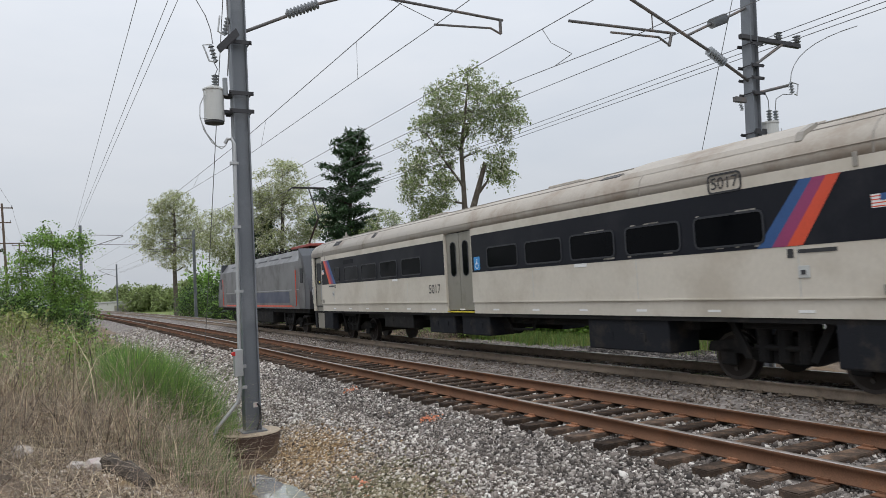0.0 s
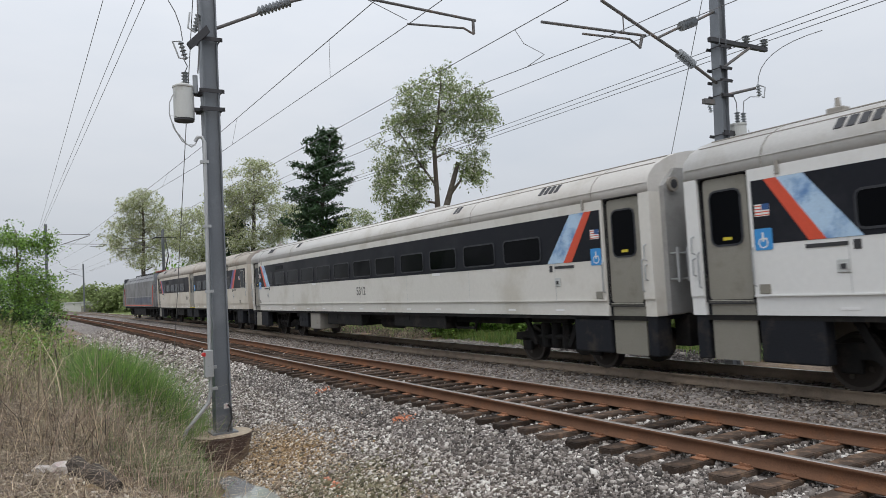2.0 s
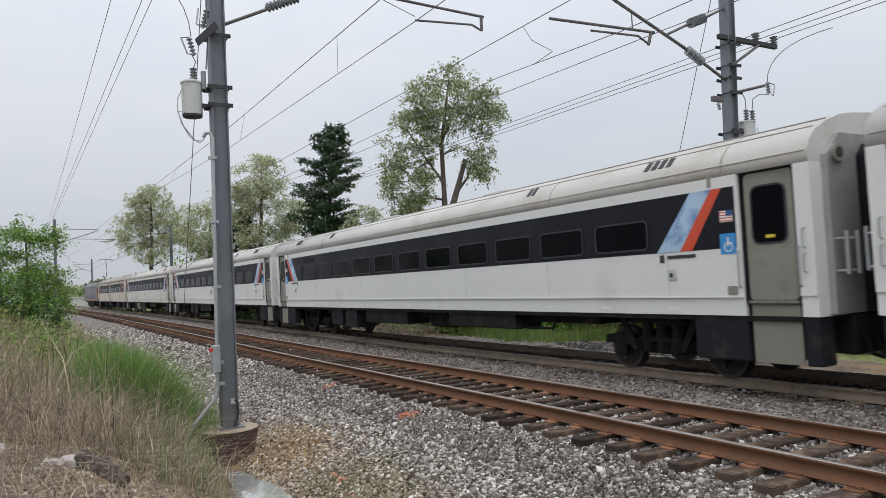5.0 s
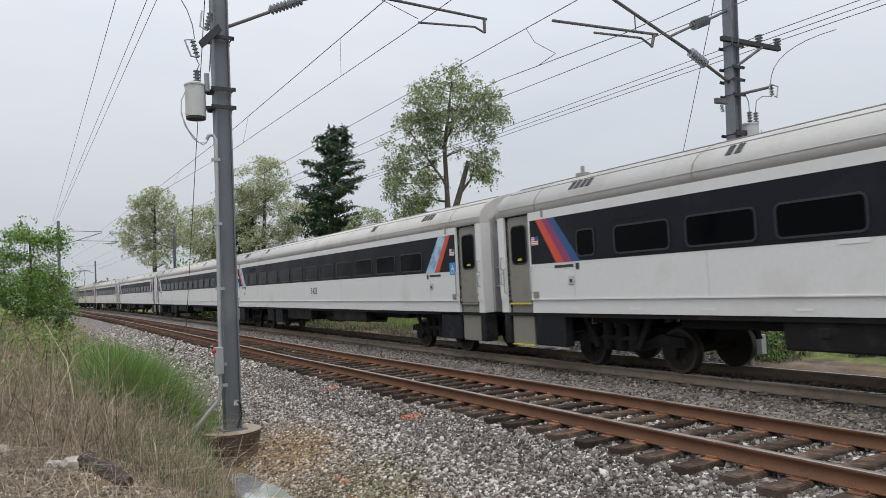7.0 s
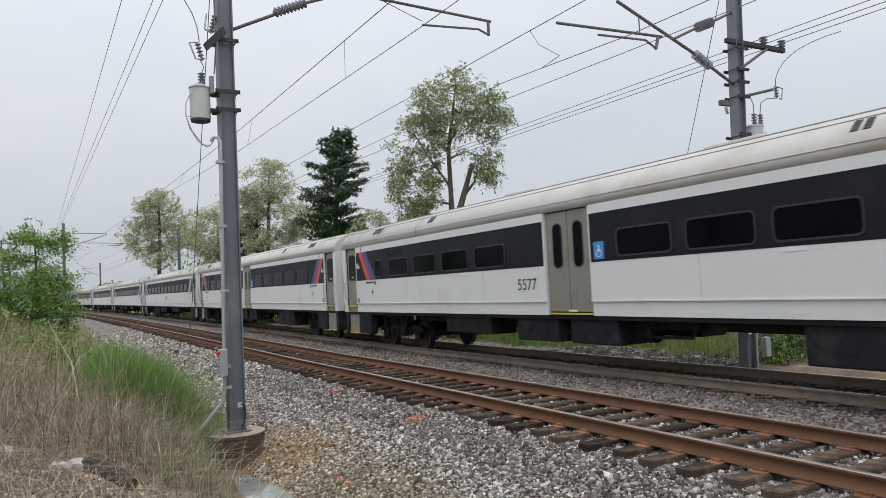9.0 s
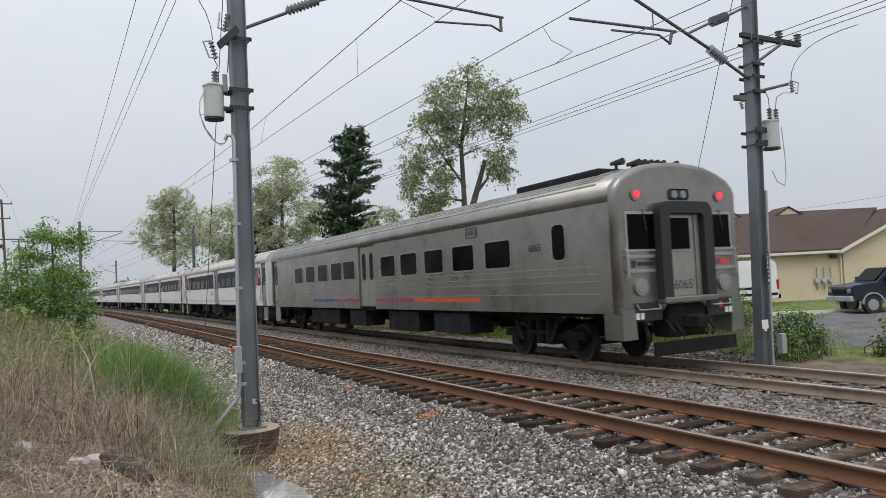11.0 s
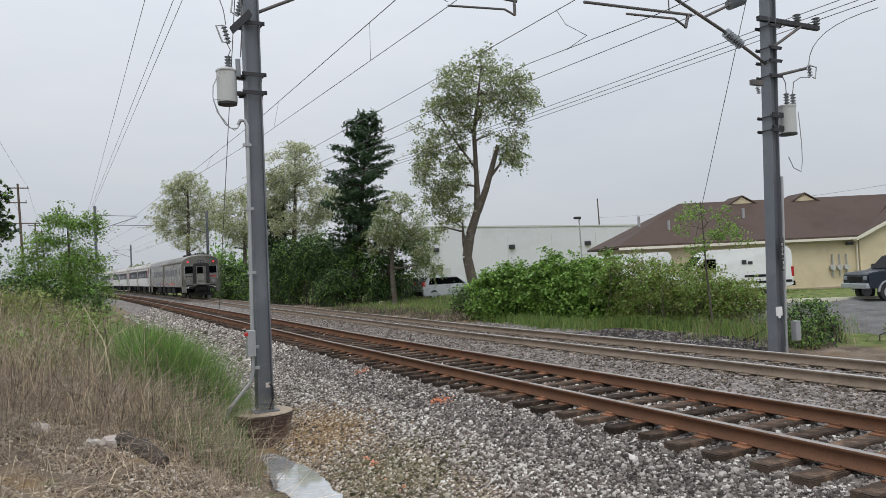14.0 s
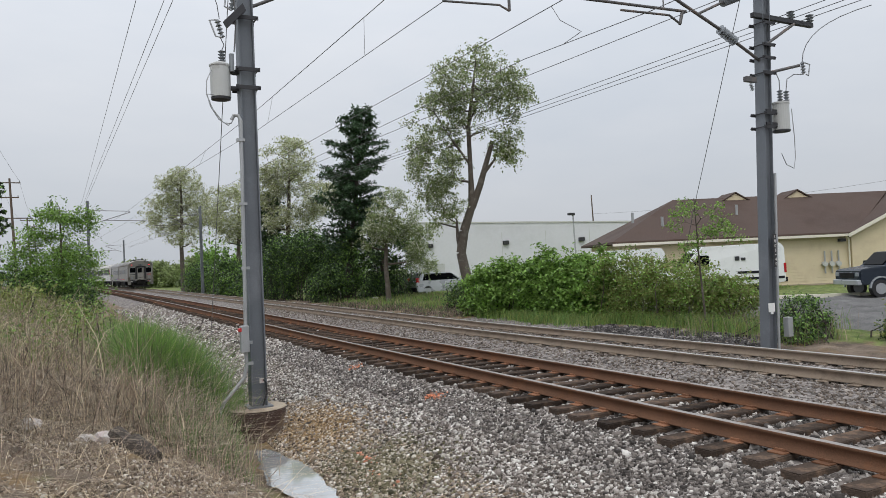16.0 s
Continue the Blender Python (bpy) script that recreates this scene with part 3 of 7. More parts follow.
def truck_frame_bm():
    bm = B()
    for s in (-1, 1):
        prism(bm, [(-1.55, 0.50), (-1.5, 0.66), (-0.95, 0.72), (-0.6, 0.58), (0.6, 0.58), (0.95, 0.72), (1.5, 0.66), (1.55, 0.50), (0.85, 0.48), (0.5, 0.36), (-0.5, 0.36), (-0.85, 0.48)], "x", s * 0.98 - 0.07, s * 0.98 + 0.07)
        for y in (-1.14, 1.14):
            box(bm, s * 0.9 - 0.05, s * 1.1 + 0.05, y - 0.16, y + 0.16, 0.27, 0.58, 0.03)
        for y in (-0.36, 0.0, 0.36):
            tube(bm, (s * 1.08, y, 0.40), (s * 1.08, y, 0.98), 0.11, n=12)
        prism(bm, [(-1.0, 1.1), (-0.86, 1.1), (-0.5, 0.45), (-0.62, 0.42)], "x", s * 1.2 - 0.03, s * 1.2 + 0.03)
        prism(bm, [(0.86, 1.1), (1.0, 1.1), (0.62, 0.42), (0.5, 0.45)], "x", s * 1.2 - 0.03, s * 1.2 + 0.03)
        box(bm, s * 1.15 - 0.12, s * 1.15 + 0.12, -0.62, 0.62, 0.92, 1.08, 0.02)
        tube(bm, (s * 1.13, -0.5, 0.62), (s * 1.13, 0.5, 0.62), 0.05, n=8)
    box(bm, -1.0, 1.0, -0.35, 0.35, 0.45, 0.8, 0.03)
    return bm


def truck(parent, y):
    t = placed("truck", "truck_frame", truck_frame_bm, ["under"], parent, Matrix.Translation((0, y, 0)))
    for dy in (-1.17, 1.17):
        ax = placed("wheelset", "axle", axle_bm, ["wheel"], parent, Matrix.Translation((0, y + dy, 0.41)))
        for s in (-1, 1):
            placed("wheel", "wheel", wheel_bm, ["wheel", "wheel_rim"], ax, Matrix.Translation((s * GAUGE / 2, 0, 0)) @ pose(0, 0, 0, 0, 0, 0 if s < 0 else 180))
        WHEELSETS.append((ax, y + dy))
    return t


def underboxes(car, boxes):
    for y0, y1, z0, mat, bev in boxes:
        for s in (-1, 1):
            bm = box(B(), s * 1.5, s * 0.75, y0, y1, z0, 1.13, 0.03)
            if s == -1:
                for k in range(2):
                    yy = y0 + (y1 - y0) * (0.3 + 0.4 * k)
                    box(bm, -1.515, -1.5, yy - 0.08, yy + 0.08, z0 + 0.2, z0 + 0.34)
            part("equipment_box", bm, mat, car)


def window(car, side, y0, y1, z0, z1, x=1.606, frame="gasket", r=0.07):
    """One sealed window with its rubber frame, on the side of that sign."""
    w, h = round(y1 - y0, 3), round(z1 - z0, 3)
    m = Matrix.Translation((side * x, (y0 + y1) / 2, (z0 + z1) / 2)) @ (pose(0, 0, 0) if side < 0 else pose(0, 0, 0, 0, 0, 180))
    f = placed("window", f"win_frame_{w}_{h}_{frame}", lambda: ring(B(), 0, -w / 2, w / 2, -h / 2, h / 2, 0.035, 0.014, r), [frame], car, m)
    placed("pane", f"win_pane_{w}_{h}", lambda: slab(B(), 0, -w / 2, w / 2, -h / 2, h / 2, 0.006, r), ["glass_dark"], f, Matrix.Identity(4))
    return f


def end_door(car, side, y, x, yellow):
    """A stepped vestibule door in its recess, with window and lower step panel."""
    m = Matrix.Translation((side * x, y, 0)) @ (pose(0, 0, 0) if side < 0 else pose(0, 0, 0, 0, 0, 180))

    def make():
        bm = B()
        slab(bm, 0, -0.40, 0.40, 1.36, 3.27, 0.03, 0.06)
        slab(bm, 0.02, -0.40, 0.40, 0.42, 1.30, 0.03, 0.02)
        box(bm, -0.05, 0.0, -0.42, 0.42, 1.30, 1.35, 0.01)
        return bm
    d = placed("door", "end_door", make, ["door_steel"], car, m, "stainless steel vestibule door with step panel")
    placed("pane", "end_door_pane", lambda: slab(B(), -0.03, -0.27, 0.27, 2.22, 3.05, 0.006, 0.09), ["glass_dark"], d, Matrix.Identity(4))
    placed("window_frame", "end_door_frame", lambda: ring(B(), -0.03, -0.27, 0.27, 2.22, 3.05, 0.03, 0.012, 0.09), ["gasket"], d, Matrix.Identity(4))
    placed("sticker", "door_sticker", lambda: slab(B(), -0.036, -0.09, 0.07, 2.28, 2.33, 0.002, 0.01), ["yellow"], d, Matrix.Identity(4))
    if yellow:
        placed("step_edge", "door_step_edge", lambda: box(B(), -0.06, 0, -0.42, 0.42, 1.30, 1.335), ["yellow"], d, Matrix.Translation((-0.008, 0, 0)))
        placed("lower_edge", "door_lower_edge", lambda: box(B(), -0.05, 0, -0.40, 0.40, 0.395, 0.42), ["yellow"], d, Matrix.Identity(4))
    # Black ring stands in for the shadow round the recessed door.
    placed("door_seal", "end_door_recess_shade", lambda: ring(B(), -0.02, -0.455, 0.455, 1.34, 3.285, 0.05, 0.03, 0.07), ["rubber"], d, Matrix.Identity(4))
    # Header strip coloured black for the shade at the top of the recess.
    placed("door_header", "end_door_shaded_header", lambda: box(B(), -0.098, 0.0, -0.47, 0.47, 3.29, 3.305), ["rubber"], d, Matrix.Identity(4))
    for k in (-1, 1):
        placed("grab_handle", f"end_door_grab_{k}", lambda: pipe(B(), [(-0.09, k * 0.5, 1.55), (-0.14, k * 0.5, 1.58), (-0.14, k * 0.5, 2.1), (-0.09, k * 0.5, 2.13)], 0.014, 6), ["galv"], d, Matrix.Identity(4))
    return d


def para(bm, x, y0, y1, z0, y2, y3, z1, t=0.003):
    return prism(bm, [(y0, z0), (y1, z0), (y3, z1), (y2, z1)], "x", x - t, x)


def decals(car, end, pale, x=-1.606, access=True, shift=0.0):
    """Slanting colour stripes, flag and access sign at one end (+1 leads, -1 trails)."""
    b0, b1, t0, t1 = 9.68 - shift, 10.44 - shift, 10.46 - shift, 11.08 - shift
    cols = ["light_blue" if pale else "blue", "light_blue" if pale else "magenta", "orange"]
    for i, c in enumerate(cols):
        f0, f1 = i / 3, (i + 1) / 3
        bm = para(B(), x, end * (b0 + (b1 - b0) * f0), end * (b0 + (b1 - b0) * f1), 2.172, end * (t0 + (t1 - t0) * f0), end * (t0 + (t1 - t0) * f1), 3.118)
        part("stripe", bm, c, car)
    f = part("flag", box(B(), x - 0.003, x, end * 11.02, end * 11.26, 2.58, 2.76), "white_paint", car, "small flag sticker")
    for k in range(4):
        part("flag_stripe", box(B(), x - 0.005, x - 0.003, end * 11.02, end * 11.26, 2.59 + 0.045 * k, 2.604 + 0.045 * k), "orange", f)
    part("canton", box(B(), x - 0.006, x - 0.004, end * (11.26 if end < 0 else 11.02), end * (11.14 if end < 0 else 11.14), 2.67, 2.76), "blue", f)
    if access:
        s = part("access_sign", slab(B(), x, *sorted((end * 11.0, end * 11.29)), 2.08, 2.40, 0.003, 0.02), "sign_blue", car, "blue access sign with white figure")
        bm = B()
        c = end * 11.15
        ring(bm, x - 0.003, c - 0.065, c + 0.065, 2.125, 2.25, 0.018, 0.002, 0.06)
        box(bm, x - 0.006, x - 0.003, c - 0.012, c + 0.016, 2.2, 2.34)
        box(bm, x - 0.006, x - 0.003, c - 0.07, c + 0.01, 2.235, 2.26)
        part("figure", bm, "white_paint", s)
    part("operator_mark", box(B(), x - 0.003, x + 0.003, end * 9.78 - 0.05, end * 9.78 + 0.05, 2.0, 2.13), "ink", car)
    part("operator_mark", box(B(), x - 0.003, x + 0.003, end * 10.2 - 0.30, end * 10.2 + 0.30, 2.06, 2.115), "ink", car)
    part("jack_panel", box(box(B(), x - 0.012, x + 0.003, end * 9.98 - 0.09, end * 9.98 + 0.09, 1.70, 1.88, 0.01), x - 0.02, x, end * 9.98 - 0.05, end * 9.98 + 0.05, 1.74, 1.83, 0.01, 1), ["grey_paint", "dark_steel"], car)
    part("vent_panel", box(B(), x - 0.01, x + 0.003, end * 11.18 - 0.09, end * 11.18 + 0.09, 1.44, 1.58, 0.008), "door_steel", car)


def car_end(car, end, body, y):
    """The gangway, its rubber diaphragm, grab rails and coupler at one end."""
    o = [(-1.32, 1.15), (1.32, 1.15), (1.32, 3.4), (1.0, 3.72), (-1.0, 3.72), (-1.32, 3.4)]
    part("end_wall", prism(B(), o, "y", end * y, end * (y + 0.10)), "end_steel" if body != "car_cream" else "red_brown", car, "grey steel end wall")
    o = [(-0.62, 1.15), (0.62, 1.15), (0.62, 3.4), (0.45, 3.58), (-0.45, 3.58), (-0.62, 3.4)]
    for k in range(3):
        part("bellows_fold", prism(B(), [(x * (1 - 0.04 * (k % 2)), z) for x, z in o], "y", end * (y + 0.10 + 0.03 * k), end * (y + 0.127 + 0.03 * k)), "under_grey" if body != "car_cream" else "red_brown", car)
    y += 0.10
    part("end_lamp", tube(tube(B(), (-1.12, end * y, 3.42), (-1.12, end * (y + 0.06), 3.42), 0.13, n=16), (-1.12, end * (y + 0.06), 3.42), (-1.12, end * (y + 0.07), 3.42), 0.08, n=16, mat=1), ["under_pale", "dark_steel"], car)
    bm = B()
    for z in (1.75, 2.2):
        tube(bm, (-1.25, end * y, z), (-1.25, end * (y + 0.16), z), 0.02, n=8)
        tube(bm, (-1.0, end * y, z), (-1.0, end * (y + 0.16), z), 0.02, n=8)
    tube(bm, (-1.25, end * (y + 0.16), 1.7), (-1.25, end * (y + 0.16), 2.3), 0.03, n=8)
    tube(bm, (-1.0, end * (y + 0.16), 1.7), (-1.0, end * (y + 0.16), 2.3), 0.03, n=8)
    part("end_rail", bm, "galv", car)
    bm = box(B(), -0.16, 0.16, end * (y - 0.6), end * (y + 0.24), 0.70, 0.95, 0.03)
    box(bm, -0.9, 0.9, end * (y - 0.35), end * y, 0.55, 1.13, 0.03)
    for xx in (-0.7, -0.45, 0.5):
        pipe(bm, [(xx, end * (y - 0.05), 0.9), (xx, end * (y + 0.1), 0.55), (xx + 0.1, end * (y + 0.2), 0.5)], 0.03, 6)
    part("coupler", bm, "under", car)


def roof_vents(car, end, mat):
    for y0, n in ((9.4, 4), (5.9, 2)):
        for s in (-1, 1):
            bm = B()
            for i in range(n):
                yy = end * (y0 + 0.17 * i)
                prism(bm, [(s * 1.535, 3.64), (s * 1.38, 3.80), (s * 1.36, 3.77), (s * 1.51, 3.61)], "y", yy, yy + end * 0.11)
            part("roof_vent", bm, "dark_steel", car)


def coach(name, number, centre_door, body, roof, label, pale, old=False):
    car = thing(name, label, "passenger car", group="coaches of the train")
    H = 12.55
    cuts = [(-H, -12.30), (-11.36, -0.62 if centre_door else 11.36), (0.82, 11.36), (12.30, H)] if centre_door else [(-H, -12.30), (-11.36, 11.36), (12.30, H)]
    if old:
        cuts = [(-H, -0.62), (0.82, 11.36), (12.30, H)]
    for a, b in cuts:
        part("side_wall", prism(B(), [(-1.6, 1.42), (1.6, 1.42), (1.6, 3.30), (-1.6, 3.30)], "y", a, b), body, car, "painted steel car side")
        part("side_sill", prism(B(), [(-1.575, 1.12), (1.575, 1.12), (1.575, 1.42), (-1.575, 1.42)], "y", a, b), body, car)
    for a, b in cuts[1:-1] if not old else [(-11.4, -0.62), (0.82, 11.36)]:
        for s in (-1, 1):
            part("belt_rail", box(B(), s * 1.575, s * 1.615, a, b, 1.40, 1.425), body, car)
            for y in np.arange(math.ceil(a / 3.3) * 3.3, b, 3.3):
                part("panel_seam", box(B(), s * 1.598, s * 1.6025, y - 0.006, y + 0.006, 1.43, 2.165), "grey_paint", car)
    core = prism(B(), [(-1.5, 1.05), (1.5, 1.05), (1.5, 3.29), (-1.5, 3.29)], "y", -H + 0.05, H - 0.05)
    part("car_core", core, "under_grey", car)
    bm = prism(B(), upper_section(3.30), "y", -H, H)
    for s in (-1, 1):
        box(bm, s * 1.598, s * 1.610, -H + 0.05, H - 0.05, 3.46, 3.475)
    for f in bm.faces:
        f.smooth = abs(f.normal.y) < 0.5
    part("roof", bm, roof, car, "rounded pale metal roof")
    # dark window band and windows on both sides
    spans = [(-11.3, -0.66), (0.86, 11.3)] if centre_door else [(-11.3, 11.3)]
    if old:
        spans[0] = (-12.2, -0.66)
    for s in (-1, 1):
        for a, b in spans:
            part("window_band", box(B(), s * 1.598, s * 1.604, a, b, 2.17, 3.12), "band", car)
        ys = [-8.7, -7.04, -5.38, -3.74, -2.08, 2.97, 4.65, 6.32, 8.02] if centre_door else [8.28 - 1.709 * i for i in range(11)]
        for y in ys:
            window(car, s, y - 0.65, y + 0.65, 2.27, 2.74)
        window(car, s, 9.26, 9.74, 2.28, 2.76)
        part("route_sign", slab(B() if s < 0 else B(), -1.605 if s < 0 else 1.612, 7.75, 8.8, 2.86, 3.02, 0.006, 0.04), "under_grey", car)
        if old:
            window(car, s, -11.98, -11.4, 2.2, 3.0, frame="stainless")
        for e in ((1,) if old else (1, -1)):
            end_door(car, s, e * 11.83, 1.5, centre_door and not old)
        if centre_door:
            m = Matrix.Translation((s * 1.5, 0.1, 0)) @ (pose(0, 0, 0) if s < 0 else pose(0, 0, 0, 0, 0, 180))
            for k in (-1, 1):
                d = placed("sliding_door", f"mid_door_{k}", lambda: slab(B(), 0, *sorted((k * 0.012, k * 0.70)), 1.20, 3.27, 0.04, 0.03), ["door_steel"], car, m, "stainless sliding door leaf with tall window")
                placed("pane", f"mid_pane_{k}", lambda: slab(B(), -0.04, *sorted((k * 0.20, k * 0.46)), 2.12, 3.02, 0.006, 0.10), ["glass_dark"], d, Matrix.Identity(4))
                placed("window_frame", f"mid_frame_{k}", lambda: ring(B(), -0.04, *sorted((k * 0.20, k * 0.46)), 2.12, 3.02, 0.025, 0.01, 0.10), ["gasket"], d, Matrix.Identity(4))
            placed("step_edge", "mid_step", lambda: box(B(), -0.1, 0.0, -0.7, 0.7, 1.14, 1.17), ["yellow"], car, m)
    for e in (1, -1):
        decals(car, e, pale, access=not centre_door, shift=0.45 if old and e < 0 else -0.18 if centre_door and e < 0 else 0.0)
        car_end(car, e, body, H)
        if not (old and e < 0):
            roof_vents(car, e, roof)
        truck(car, e * 9.2)
        for s in (-1, 1):
            part("step_skirt", box(B(), *sorted((s * 1.55, s * 1.3)), *sorted((e * 11.36, e * 10.35)), 0.42, 1.12, 0.03), "under_grey", car)
            part("end_skirt", box(B(), *sorted((s * 1.55, s * 1.2)), *sorted((e * 12.29, e * 12.52)), 0.42, 1.12, 0.02), "under_grey", car)
    if centre_door:
        s = part("access_sign", slab(B(), -1.606, -1.05, -0.76, 2.22, 2.56, 0.003, 0.02), "sign_blue", car, "blue access sign with white figure")
        bm = ring(B(), -1.609, -0.97, -0.84, 2.27, 2.40, 0.018, 0.002, 0.06)
        box(bm, -1.612, -1.609, -0.925, -0.895, 2.35, 2.5)
        part("figure", bm, "white_paint", s)
    num_y = 1.5 if centre_door else NUM_Y + (0.4 if number == "5312" else 0.0)
    lettering(number, 0.36, "ink", car, -1.606, num_y, 1.78, "car_number")
    for y in [v * 1.66 - 9.96 for v in range(13)]:
        part("reflector", box(B(), -1.582, -1.572, y - 0.13, y + 0.13, 1.20, 1.24), "white_paint", car)
    for e in (1, -1):
        part("marker_lamp", box(B(), -1.62, -1.60, e * 10.85 - 0.035, e * 10.85 + 0.035, 3.16, 3.36, 0.008), "under_pale", car)
        for z in (1.75, 2.1):
            part("grab_handle", pipe(B(), [(-1.6, e * 12.42, z), (-1.66, e * 12.42, z + 0.02), (-1.66, e * 12.42, z + 0.26), (-1.6, e * 12.42, z + 0.28)], 0.014, 6), "galv", car)
        part("roof_hatch", box(B(), -0.5, 0.5, e * 3.2 - 0.6, e * 3.2 + 0.6, 4.06, 4.13, 0.02), roof, car)
        part("roof_seam", prism(B(), [(x * 1.003, z + 0.004) for x, z in section(1.6, 3.47)[1:-1]], "y", e * 6.8 - 0.012, e * 6.8 + 0.012), "under_pale", car)
        part("roof_seam", prism(B(), [(x * 1.003, z + 0.004) for x, z in section(1.6, 3.47)[1:-1]], "y", e * 11.1 - 0.012, e * 11.1 + 0.012), "under_pale", car)
    for s in (-1, 1):
        for rx, rz in ((1.27, 3.835), (0.95, 3.975)):
            part("roof_rib", tube(B(), (s * rx, -H + 0.1, rz), (s * rx, H - 0.1, rz), 0.012, n=6), "under_pale", car)
    part("roof_antenna", tube(box(B(), -0.95, -0.75, 10.2, 10.45, 3.93, 4.06, 0.02), (-0.85, 10.32, 4.0), (-0.85, 10.32, 4.2), 0.05, 0.035, n=8), "under_pale", car)
    for y in (-5.0, 4.2):
        part("notice", box(B(), -1.608, -1.6, y - 0.2, y + 0.2, 2.10, 2.17), "white_paint", car)
    if old:
        part("roof_duct", prism(B(), [(-1.47, 3.70), (-1.40, 3.80), (-1.08, 3.955), (-0.7, 4.065), (-0.7, 3.98), (-1.1, 3.86), (-1.40, 3.70)], "y", -9.9, -6.2), roof, car, "long raised duct cover on the roof edge")
        part("duct_end", prism(B(), [(-1.49, 3.69), (-1.42, 3.83), (-1.09, 3.985), (-1.09, 3.93), (-1.40, 3.69)], "y", -10.02, -9.9), "under_pale", car)
        part("roof_slot", prism(B(), [(-1.33, 3.815), (-1.2, 3.88), (-1.2, 3.86), (-1.33, 3.795)], "y", -6.0, -5.45), "dark_steel", car)
        chips = random.Random(7)
        for y in (-8.7, -7.04, -5.38):
            for k in range(7):
                yy, w = y + chips.uniform(-0.62, 0.62), chips.uniform(0.03, 0.14)
                z = 2.225 if chips.random() < 0.65 else 2.785
                part("paint_chip", box(B(), -1.608, -1.603, yy - w, yy + w, z - chips.uniform(0.008, 0.022), z + chips.uniform(0.006, 0.02)), "under_pale", car)
        p = part("number_plate", ring(B(), -1.606, -9.0, -8.4, 3.14, 3.40, 0.03, 0.01, 0.05), "ink", car)
        lettering(number, 0.27, "ink", p, -1.612, -8.7, 3.265, "car_number")
    # Sill box widened to block light and deepen the shade between the trucks.
    sill = box(B(), -1.15, 1.15, -7.6, 7.6, 0.86, 1.1)
    box(sill, -1.55, 1.55, -12.3, 12.3, 1.04, 1.12)
    part("underframe", sill, "under", car)
    if centre_door:
        underboxes(car, [(0.6, 2.1, 0.55, "under_grey", 0), (-1.2, 0.2, 0.55, "under_grey", 0), (-7.2, -5.0, 0.45, "under_grey", 0), (3.2, 5.4, 0.62, "under", 0)])
    else:
        underboxes(car, [(5.3, 6.3, 0.5, "under_grey", 0), (4.0, 5.0, 0.45, "under_pale" if not pale or number == "5312" else "under_grey", 0), (0.2, 3.2, 0.66, "under", 0), (-5.2, -2.2, 0.7, "under", 0)])
    pip = B()
    for yy in (-6.5, -3.0, 0.0):
        pipe(pip, [(-1.3, yy, 1.06), (-1.3, yy + 0.2, 0.75), (-1.2, yy + 1.2, 0.72), (-1.2, yy + 1.5, 1.06)], 0.035, 6)
    tube(pip, (-0.9, -1.6, 0.78), (-0.9, -0.4, 0.78), 0.2, n=14)
    part("pipework", pip, "under", car)
    return car


NUM_Y = -0.5
CAR_LENGTH = 25.9


